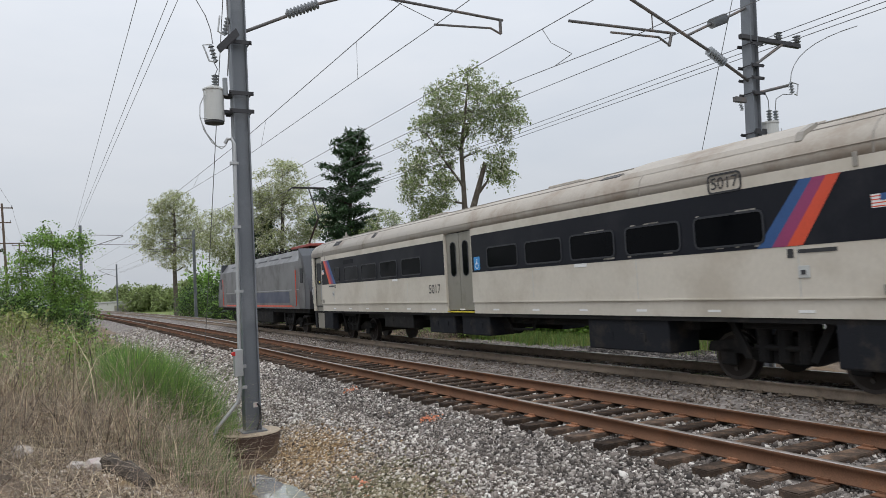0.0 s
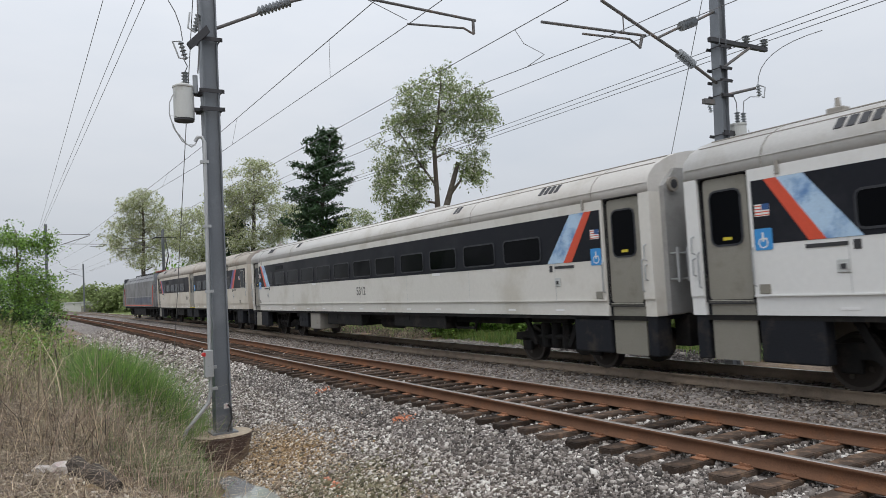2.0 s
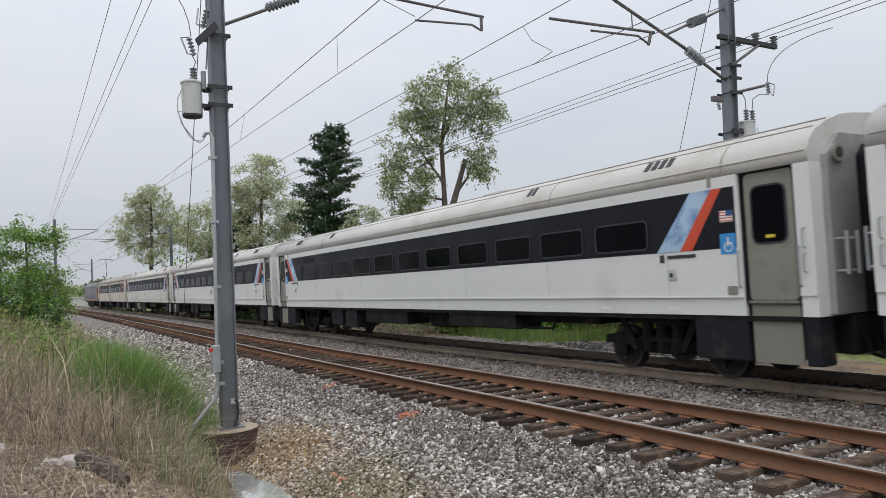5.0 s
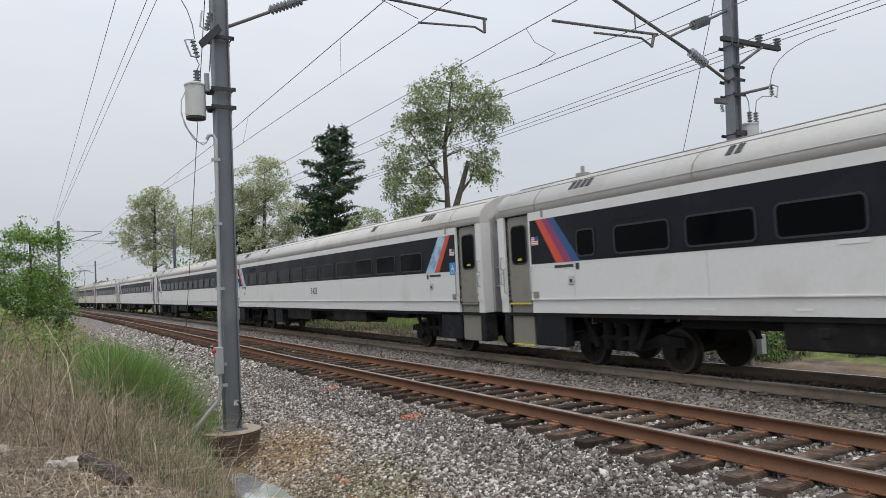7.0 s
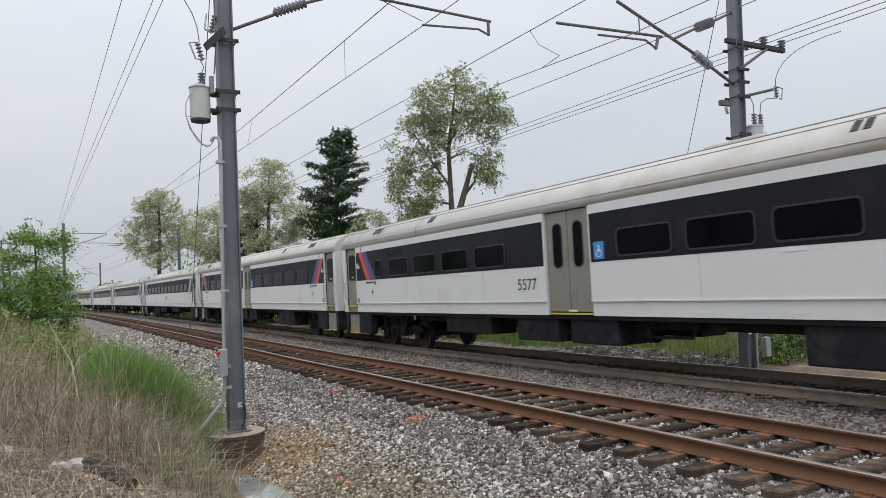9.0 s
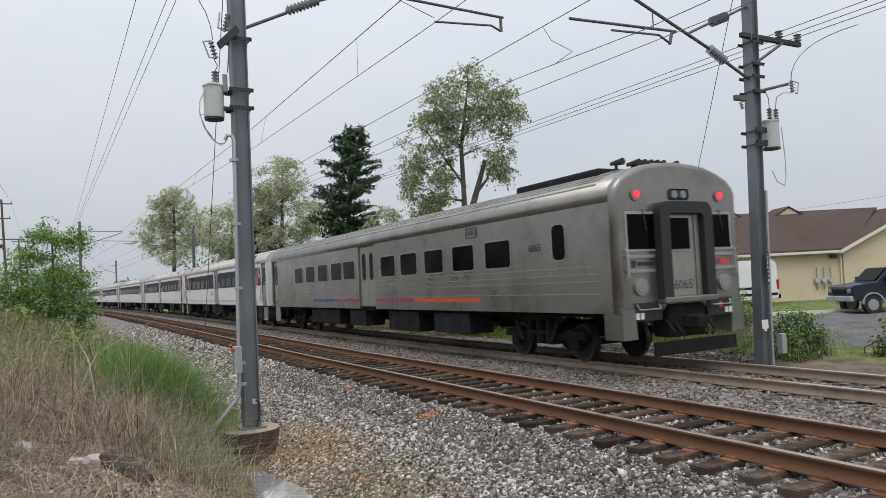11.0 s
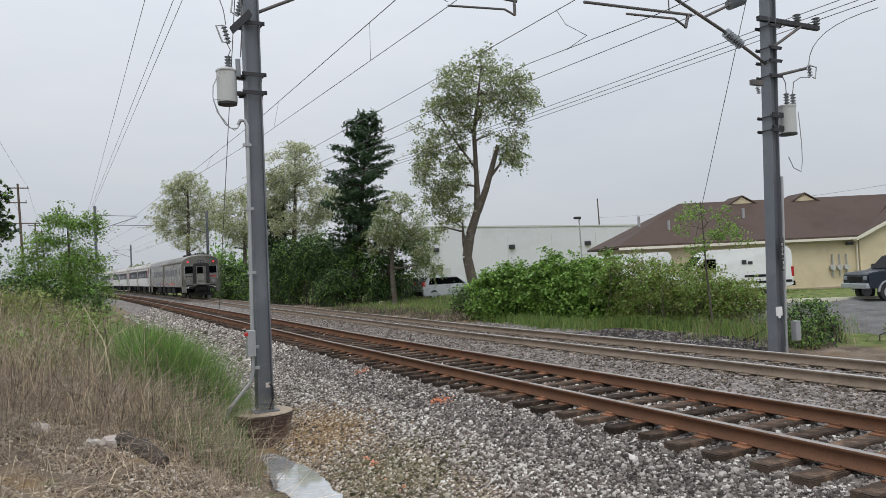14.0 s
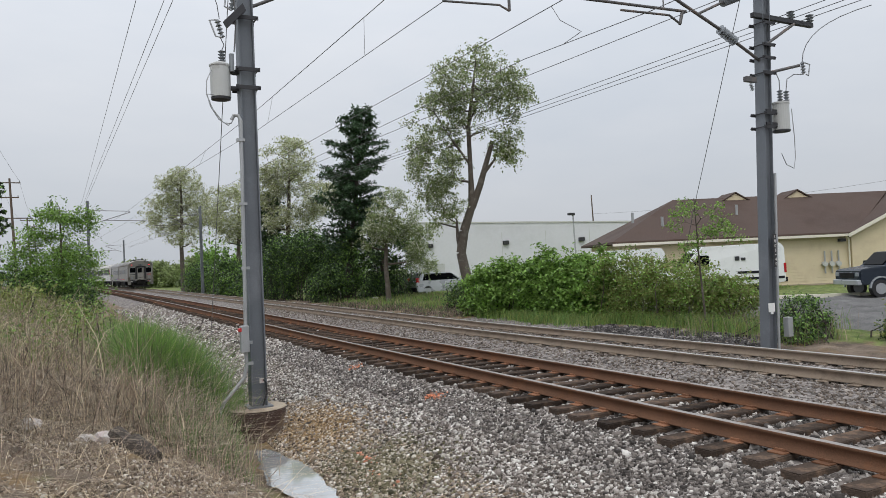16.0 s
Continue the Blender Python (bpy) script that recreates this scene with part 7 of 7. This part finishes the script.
def van(m, label):
    e = thing("delivery_van", label, "van", m, group="white vans")
    out = [(-3.4, 0.45), (-2.9, 0.36), (2.9, 0.36), (3.45, 0.5), (3.5, 0.95), (3.3, 1.15), (2.45, 1.42), (1.65, 2.35), (1.25, 2.62), (-3.2, 2.68), (-3.42, 2.4)]
    part("body", extruded_body(out, 0.98, 0.14, 1.4), "van_white", e, "white panel van body")
    part("windscreen", prism(B(), [(2.42, 1.47), (2.47, 1.5), (1.76, 2.29), (1.70, 2.26)], "y", -0.78, 0.78), "glass_dark", e)
    for s in (-1, 1):
        part("side_window", prism(B(), [(2.05, 1.45), (1.0, 1.45), (1.0, 2.1), (1.62, 2.12)], "y", s * 0.90, s * 0.965), "glass_dark", e)
        part("side_moulding", box(B(), -3.3, 3.0, s * 0.975, s * 0.995, 0.62, 0.76), "under_grey", e)
        part("mirror", box(B(), 1.95, 2.12, s * 0.98, s * 1.2, 1.45, 1.8, 0.03), "under", e)
        part("tail_light", box(B(), -3.44, -3.3, s * 0.86, s * 0.97, 0.95, 1.5, 0.02), "tail_red", e)
        part("lettering_bar", box(B(), -0.75, -0.5, s * 0.905, s * 0.972, 1.74, 1.98), "ink", e)
        part("lettering_bar", box(B(), -1.1, -0.85, s * 0.905, s * 0.972, 1.74, 1.90), "ink", e)
        part("lettering_bar", box(B(), -2.6, -0.6, s * 0.965, s * 0.985, 0.98, 1.12), "under_grey", e)
        for x in (-2.0, 2.35):
            wheel_parts(e, x, s * 0.84, 0.35, 0.24, "grey_paint")
    part("bumper", box(B(), -3.5, -3.3, -0.95, 0.95, 0.42, 0.68, 0.03), "under", e)
    return e


def facing(p, q, z):
    d = Vector(q) - Vector(p)
    return pose(p[0], p[1], z, 0, 0, math.degrees(math.atan2(d.y, d.x)))


van(facing((34.0, 29.8), (31.0, 31.35), float(land(34.0, 29.8))), "white delivery van with dark bars of lettering")
van(facing((30.9, 36.0), (28.0, 37.5), float(land(30.9, 36.0))), "white panel van half hidden behind the hedge")


def pickup(m):
    e = thing("pickup_truck", "dark blue pickup truck with silver fender flares", "pickup truck", m)
    out = [(-2.7, 0.6), (2.4, 0.55), (2.5, 0.65), (2.5, 1.12), (2.38, 1.22), (1.35, 1.33), (0.75, 1.92), (-0.6, 1.96), (-0.85, 1.36), (-2.7, 1.33)]
    part("body", extruded_body(out, 0.93, 0.2, 1.3), "pickup_blue", e, "dark blue painted body")
    for s in (-1, 1):
        part("side_window", prism(B(), [(1.12, 1.38), (-0.55, 1.38), (-0.5, 1.85), (0.72, 1.85)], "y", s * 0.72, s * 0.905), "glass_dark", e)
        part("rocker_trim", box(B(), -1.0, 1.1, s * 0.91, s * 0.97, 0.48, 0.68, 0.02), "suv_silver", e)
        part("mirror", box(B(), 0.95, 1.1, s * 0.92, s * 1.12, 1.36, 1.56, 0.03), "under", e)
        part("headlamp", box(B(), 2.4, 2.525, s * 0.6, s * 0.86, 0.92, 1.08, 0.02), "porcelain", e)
        for x in (-1.75, 1.62):
            wheel_parts(e, x, s * 0.80, 0.38, 0.26, "galv")
            bm = B()
            for k in range(9):
                a0, a1 = math.pi * (k / 9), math.pi * ((k + 1) / 9)
                prism(bm, [(x + 0.43 * math.cos(a0), 0.42 + 0.43 * math.sin(a0)), (x + 0.49 * math.cos(a0), 0.42 + 0.49 * math.sin(a0)), (x + 0.49 * math.cos(a1), 0.42 + 0.49 * math.sin(a1)), (x + 0.43 * math.cos(a1), 0.42 + 0.43 * math.sin(a1))], "y", s * 0.88, s * 0.985)
            part("fender_flare", bm, "suv_silver", e)
    part("front_bumper", box(B(), 2.4, 2.62, -0.92, 0.92, 0.55, 0.78, 0.04), "suv_silver", e)
    part("grille", box(B(), 2.45, 2.53, -0.5, 0.5, 0.85, 1.08, 0.02), "under", e)
    part("windscreen", prism(B(), [(1.32, 1.37), (1.37, 1.39), (0.84, 1.9), (0.78, 1.88)], "y", -0.68, 0.68), "glass_dark", e)
    return e


pickup(facing((32.2, 18.35), (29.65, 19.63), float(land(31.9, 18.5))))


def suv(m):
    e = thing("suv", "silver sport utility car seen from behind", "car", m)
    out = [(-2.3, 0.45), (-2.2, 0.3), (2.25, 0.3), (2.38, 0.55), (2.3, 0.95), (1.2, 1.12), (0.4, 1.66), (-1.75, 1.74), (-2.15, 1.15), (-2.36, 1.0)]
    part("body", extruded_body(out, 0.93, 0.2, 1.0), "suv_silver", e, "silver painted body")
    part("rear_window", prism(B(), [(-2.2, 1.14), (-2.16, 1.14), (-1.82, 1.64), (-1.88, 1.64)], "y", -0.68, 0.68), "glass_dark", e)
    part("rear_bumper", box(B(), -2.42, -2.2, -0.88, 0.88, 0.32, 0.62, 0.04), "under_grey", e)
    for s in (-1, 1):
        part("side_window", prism(B(), [(1.0, 1.12), (-1.85, 1.12), (-1.65, 1.6), (0.38, 1.58)], "y", s * 0.72, s * 0.892), "glass_dark", e)
        part("tail_light", box(B(), -2.34, -2.08, s * 0.76, s * 0.9, 0.95, 1.32, 0.03), "tail_red", e)
        for x in (-1.45, 1.45):
            wheel_parts(e, x, s * 0.80, 0.36, 0.24, "galv")
    part("plate_bar", box(B(), -2.41, -2.37, -0.25, 0.25, 0.78, 0.9), "far_white", e)
    return e


suv(facing((24.3, 46.6), (27.0, 46.4), float(land(24.3, 46.6))))


# ---- puddle, gravel, grass, litter ----
water = bpy.data.materials.new("water")
water.use_nodes = True
wb = water.node_tree.nodes["Principled BSDF"]
wb.inputs["Base Color"].default_value = (0.62, 0.65, 0.66, 1)
wb.inputs["Roughness"].default_value = 0.02
wb.inputs["Metallic"].default_value = 0.6
wnz = water.node_tree.nodes.new("ShaderNodeTexNoise")
wnz.inputs["Scale"].default_value = 9
wbp = water.node_tree.nodes.new("ShaderNodeBump")
wbp.inputs["Strength"].default_value, wbp.inputs["Distance"].default_value = 0.04, 0.02
water.node_tree.links.new(wnz.outputs["Fac"], wbp.inputs["Height"])
water.node_tree.links.new(wbp.outputs["Normal"], wb.inputs["Normal"])
M["water"] = water
bm = B()
rp = random.Random(4)
ring_pts = []
for k in range(56):
    a = 2 * math.pi * k / 56
    ring_pts.append(bm.verts.new((2.80 + (0.36 + 0.05 * math.sin(5 * a) + rp.uniform(-0.09, 0.05)) * math.cos(a), 9.75 + 2.35 * math.sin(a) * (1 + rp.uniform(-0.05, 0.05)), -1.075)))
bm.faces.new(ring_pts)
tagged(link("puddle", bm, "water"), "still puddle reflecting the grey sky", "water", kind="structure")

ICO = None


def stones(name, count, place, size, material, label, seed):
    """Loose stones: place(rng, n) gives x, y, lift."""
    global ICO
    if ICO is None:
        t = bmesh.new()
        bmesh.ops.create_cube(t, size=1.35)
        bmesh.ops.triangulate(t, faces=list(t.faces))
        t.verts.ensure_lookup_table()
        ICO = (np.array([v.co[:] for v in t.verts]), np.array([[v.index for v in f.verts] for f in t.faces]))
        t.free()
    v0, f0 = ICO
    rng = np.random.default_rng(seed)
    x, y, lift = place(rng, count)
    dry = land(x, y) > -1.125
    x, y, lift = x[dry], y[dry], lift[dry]
    n = len(x)
    s = size * rng.lognormal(0, 0.3, n)
    sc = rng.uniform(0.6, 1.25, (n, 1, 3)) * [1, 1, 0.8]
    V = v0[None] * sc * (1 + 0.26 * rng.normal(size=(n, len(v0), 3))) * s[:, None, None]
    a, b = rng.uniform(0, 2 * np.pi, (2, n))
    ca, sa, cb, sb = np.cos(a), np.sin(a), np.cos(b), np.sin(b)
    R = np.zeros((n, 3, 3))
    R[:, 0, 0], R[:, 0, 1], R[:, 1, 0], R[:, 1, 1], R[:, 2, 2] = ca, -sa, sa, ca, 1
    Q = np.zeros((n, 3, 3))
    nb = np.sqrt(cb ** 2 + sb ** 2)
    Q[:, 0, 0], Q[:, 1, 1], Q[:, 1, 2], Q[:, 2, 1], Q[:, 2, 2] = 1, cb / nb, -sb / nb, sb / nb, cb / nb
    V = np.einsum("nij,nvj->nvi", R @ Q, V)
    z = land(x, y) + lift + s * 0.25
    V += np.stack([x, y, z], -1)[:, None, :]
    F = (f0[None] + (np.arange(n) * len(v0))[:, None, None]).reshape(-1, 3)
    ob = mesh_np(name, V.reshape(-1, 3), F, material)
    return tagged(ob, label, "gravel", kind="stuff")


def spread_near(x0, x1, y0, y1, power=1.0):
    def place(rng, n):
        u = rng.uniform(0, 1, n) ** power
        y = y0 + (y1 - y0) * u
        xc = rng.uniform(x0, x1, n)
        return xc + bend(y), y, np.zeros(n)
    return place


def shoulder(rng, n, lo, hi):
    y = 3.5 + 22 * rng.uniform(0, 1, n) ** 1.35
    xc = lo + (hi - lo) * rng.uniform(0, 1, n) ** 0.8
    keep = rng.uniform(size=n) < np.interp(xc + 0.25 * np.sin(y * 1.9), [3.0, 3.6, 4.3], [0.12, 0.45, 1.0])
    return (xc + bend(y))[keep], y[keep], np.zeros(keep.sum())


stones("ballast", 60000, lambda rng, n: shoulder(rng, n, 3.0, 5.0), 0.0178, "stone", "loose grey and brown ballast stones on the shoulder", 61)
stones("ballast", 34000, lambda rng, n: shoulder(rng, n, 4.75, 6.1), 0.0185, "stone_grey", "darker ballast stones along the tie ends", 86)
stones("ballast", 17000, spread_near(3.4, 6.0, 21, 60, 1.4), 0.033, "stone", "loose grey ballast stones farther down the shoulder", 62)
stones("ballast", 24000, spread_near(5.7, 8.8, 2.5, 32, 1.3), 0.022, "stone_grey", "ballast stones between the ties", 63)
stones("ballast", 34000, spread_near(8.5, 13.3, 4.5, 42, 1.3), 0.0195, "stone_brown", "brownish ballast stones round the far track", 64)
stones("gravel", 24000, spread_near(2.85, 4.3, 6.5, 14.5, 1.0), 0.0165, "stone_mud", "small stones in the rusty soil by the puddle", 66)
stones("gravel", 3600, lambda rng, n: (3.75 + rng.normal(size=n) * 0.34, 12.1 + rng.normal(size=n) * 0.75, np.full(n, 0.008)), 0.018, "stone_ochre", "ochre-stained stones by the mast footing", 84)
stones("gravel", 4200, lambda rng, n: (3.75 + rng.normal(size=n) * 0.36, 9.1 + rng.normal(size=n) * 0.75, np.full(n, 0.008)), 0.019, "stone_moss", "mossy stones at the puddle's edge", 85)
stones("gravel", 8000, spread_near(13.2, 16.1, 11.5, 19.0, 1.0), 0.028, "stone_dark", "dark loose gravel below the hedge", 67)
stones("gravel", 24000, spread_near(-2.4, 2.2, 6.0, 11.8, 1.0), 0.0145, "stone_mud", "fine gravel and grit on the bare bank", 65)
for px, py, n in ((5.6, 15.0, 40), (5.4, 10.8, 44), (3.72, 9.7, 18), (3.6, 9.1, 10), (3.75, 8.5, 5)):
    stones("painted_stones", n, lambda rng, k, px=px, py=py: (px + rng.normal(size=k) * 0.08, py + rng.normal(size=k) * 0.13, np.full(k, 0.022)), 0.02, "spray_orange", "ballast stones marked with orange spray paint", int(px * 100))


def blades(name, place, count, height, width, mats, shares, label, seed, lean=0.35, droop=0.35):
    rng = np.random.default_rng(seed)
    x, y = place(rng, count)
    n = len(x)
    h = height(x, y, rng) if callable(height) else height * rng.uniform(0.5, 1.25, n)
    a = rng.uniform(0, 2 * np.pi, n)
    d = np.stack([np.cos(a), np.sin(a), np.zeros(n)], -1)
    l = np.abs(rng.normal(0, lean, n))
    z = land(x, y) - 0.03
    p0 = np.stack([x, y, z], -1)
    p1 = p0 + d * (l * h * 0.35)[:, None] + np.array([0, 0, 1]) * (h * 0.55)[:, None]
    p2 = p1 + d * (l * h * (0.5 + droop))[:, None] + np.array([0, 0, 1]) * (h * 0.45 * np.clip(1 - l * droop, -0.3, 1))[:, None]
    b = rng.uniform(0, 2 * np.pi, n)
    s = np.stack([np.cos(b), np.sin(b), np.zeros(n)], -1) * (width * rng.uniform(0.6, 1.4, n))[:, None]
    V = np.stack([p0 - s, p0 + s, p1 + s * 0.75, p1 - s * 0.75, p2 + s * 0.2, p2 - s * 0.2], 1).reshape(-1, 3)
    k = np.arange(n)[:, None] * 6
    F = np.concatenate([k + [0, 1, 2, 3], k + [3, 2, 4, 5]], 0)
    mi = rng.choice(len(mats), n, p=shares)
    ob = mesh_np(name, V, F, mats, mat_index=np.concatenate([mi, mi]))
    return tagged(ob, label, "grass", kind="stuff")


def clumped(x0, x1, y0, y1, clumps, radius, power=1.0):
    def place(rng, n):
        cy = y0 + (y1 - y0) * rng.uniform(0, 1, clumps) ** power
        cx = rng.uniform(x0, x1, clumps) + bend(cy)
        i = rng.integers(0, clumps, n)
        return cx[i] + rng.normal(size=n) * radius, cy[i] + rng.normal(size=n) * radius
    return place


blades("dry_grass", clumped(-4.8, 1.3, 12.6, 34, 200, 0.2, 1.25), 24000, lambda x, y, r: np.interp(y, [11, 13, 18, 34], [0.45, 0.75, 1.0, 1.15]) * r.uniform(0.35, 1.25, len(x)) * np.interp(x, [-5, 0, 1.6], [1.1, 0.95, 0.8]), 0.006, ["grass_dry", "weed_dead", "grass_yellow", "grass_green"], [0.42, 0.30, 0.19, 0.09], "tall dry tan grass on the bank", 71, 1.05, 0.7)
blades("dead_brush", clumped(-3.2, 1.9, 10.0, 20, 150, 0.3, 1.4), 3800, 0.85, 0.0045, ["weed_dead", "grass_dry", "bark_dark"], [0.5, 0.4, 0.1], "tangled brown dead weed stems on the bank", 70, 0.9, 0.5)
blades("straw_litter", clumped(-1.8, 1.9, 5.5, 11.0, 160, 0.35, 1.0), 4600, 0.26, 0.004, ["grass_dry", "weed_dead"], [0.45, 0.55], "scattered straw on bare soil", 69, 2.4, 0.9)
blades("green_grass", clumped(1.5, 2.25, 11.6, 13.2, 26, 0.12, 1.0), 1500, 0.62, 0.006, ["grass_green", "grass_dry"], [0.7, 0.3], "grass tufts at the mast footing", 68, 0.4, 0.4)
blades("dry_grass", clumped(0.9, 2.05, 9.9, 14.0, 90, 0.15, 1.0), 6500, 0.46, 0.005, ["grass_dry", "grass_green", "weed_dead"], [0.34, 0.46, 0.2], "mixed dry and green grass by the ditch", 72, 0.55, 0.5)
blades("green_grass", clumped(0.95, 2.75, 13.1, 30, 300, 0.22, 1.4), 31000, 0.78, 0.007, ["grass_green", "leaf_bright", "grass_dry"], [0.62, 0.28, 0.10], "tall fresh green grass in the ditch", 73, 0.3, 0.35)
blades("green_grass", clumped(1.1, 2.3, 13.2, 16.5, 80, 0.14, 1.2), 10000, 1.35, 0.007, ["grass_green", "leaf_bright", "grass_dry"], [0.62, 0.30, 0.08], "tall reedy green grass beside the mast", 81, 0.3, 0.4)
blades("dead_stems", clumped(0.6, 2.3, 10.2, 12.6, 30, 0.25, 1.0), 420, 0.95, 0.005, ["grass_dry", "weed_dead"], [0.6, 0.4], "criss-crossed pale dead stems by the ditch", 82, 1.0, 0.6)
blades("flattened_straw", clumped(-2.8, 1.5, 9.8, 13.5, 200, 0.3, 1.0), 12000, 0.32, 0.004, ["grass_dry", "weed_dead", "bark_dark"], [0.5, 0.4, 0.1], "flattened dead straw on the ground", 74, 2.2, 0.9)
blades("dead_stems", clumped(-3.5, 1.4, 11.5, 24, 110, 0.2, 1.0), 620, 1.4, 0.006, ["weed_dead", "grass_dry"], [0.6, 0.4], "tall dead weed stems on the bank", 75, 0.45, 0.3)
blades("trackside_grass", clumped(15.1, 16.5, 19.0, 26, 110, 0.22, 1.0), 4200, 0.4, 0.008, ["grass_yellow", "grass_green"], [0.5, 0.5], "yellow-green grass along the hedge", 83)
blades("trackside_grass", clumped(16.4, 17.3, 13.5, 19.5, 60, 0.2, 1.0), 2600, 0.42, 0.008, ["grass_yellow", "grass_green"], [0.5, 0.5], "yellow-green grass below the hedge", 76)
blades("trackside_grass", clumped(16.5, 24, 33, 48, 160, 0.5, 1.0), 9000, 0.35, 0.014, ["grass_yellow", "grass_green", "weed_dead"], [0.4, 0.4, 0.2], "rough grass near the parked car", 77)
blades("trackside_weeds", clumped(15.0, 18.0, 10.5, 15.0, 40, 0.25, 1.0), 900, 0.6, 0.006, ["grass_yellow", "weed_dead", "grass_green"], [0.3, 0.35, 0.35], "thin seeding weeds round the mast", 78)
blades("dead_brush", clumped(14.3, 17.5, 27, 44, 120, 0.35, 1.0), 8000, 0.24, 0.010, ["weed_dead", "bark_dark", "grass_green"], [0.45, 0.4, 0.15], "low brown dead brush beside the track", 79, 0.9, 0.6)
blades("lawn", clumped(24, 40, 29.5, 34, 120, 0.6, 1.0), 7000, 0.16, 0.018, ["grass_green", "grass_yellow"], [0.6, 0.4], "mown grass strip along the house", 80)


def crumpled(name, x, y, size, mat, label, seed):
    bm = B()
    bmesh.ops.create_icosphere(bm, subdivisions=2, radius=size)
    r = random.Random(seed)
    for v in bm.verts:
        v.co = v.co * r.uniform(0.6, 1.15)
        v.co.z *= 0.6
        v.co += Vector((x, y, float(land(x, y)) + size * 0.42))
    return tagged(link(name, bm, mat), label, "litter")


crumpled("plastic_bag", -0.42, 9.9, 0.13, "litter", "crumpled white plastic bag in dry grass", 1)
crumpled("plastic_bag", 0.34, 9.3, 0.14, "litter", "torn pale plastic wrapper on the bank", 2)
crumpled("plastic_bag", 0.14, 9.35, 0.09, "litter", "small torn plastic scrap on the bank", 3)
crumpled("plastic_bag", 18.6, 45.4, 0.28, "white_paint", "white plastic sack dumped on the verge", 5)
log = B()
pts = [(0.45, 9.3), (0.62, 9.1), (0.85, 8.8)]
for (a, b), (c, d) in zip(pts, pts[1:]):
    tube(log, (a, b, float(land(a, b)) + 0.09), (c, d, float(land(c, d)) + 0.06), 0.13, 0.09, n=9)
tagged(link("rotten_log", log, "bark_dark"), "dark rotten log lying in the grass", "log")


motions()
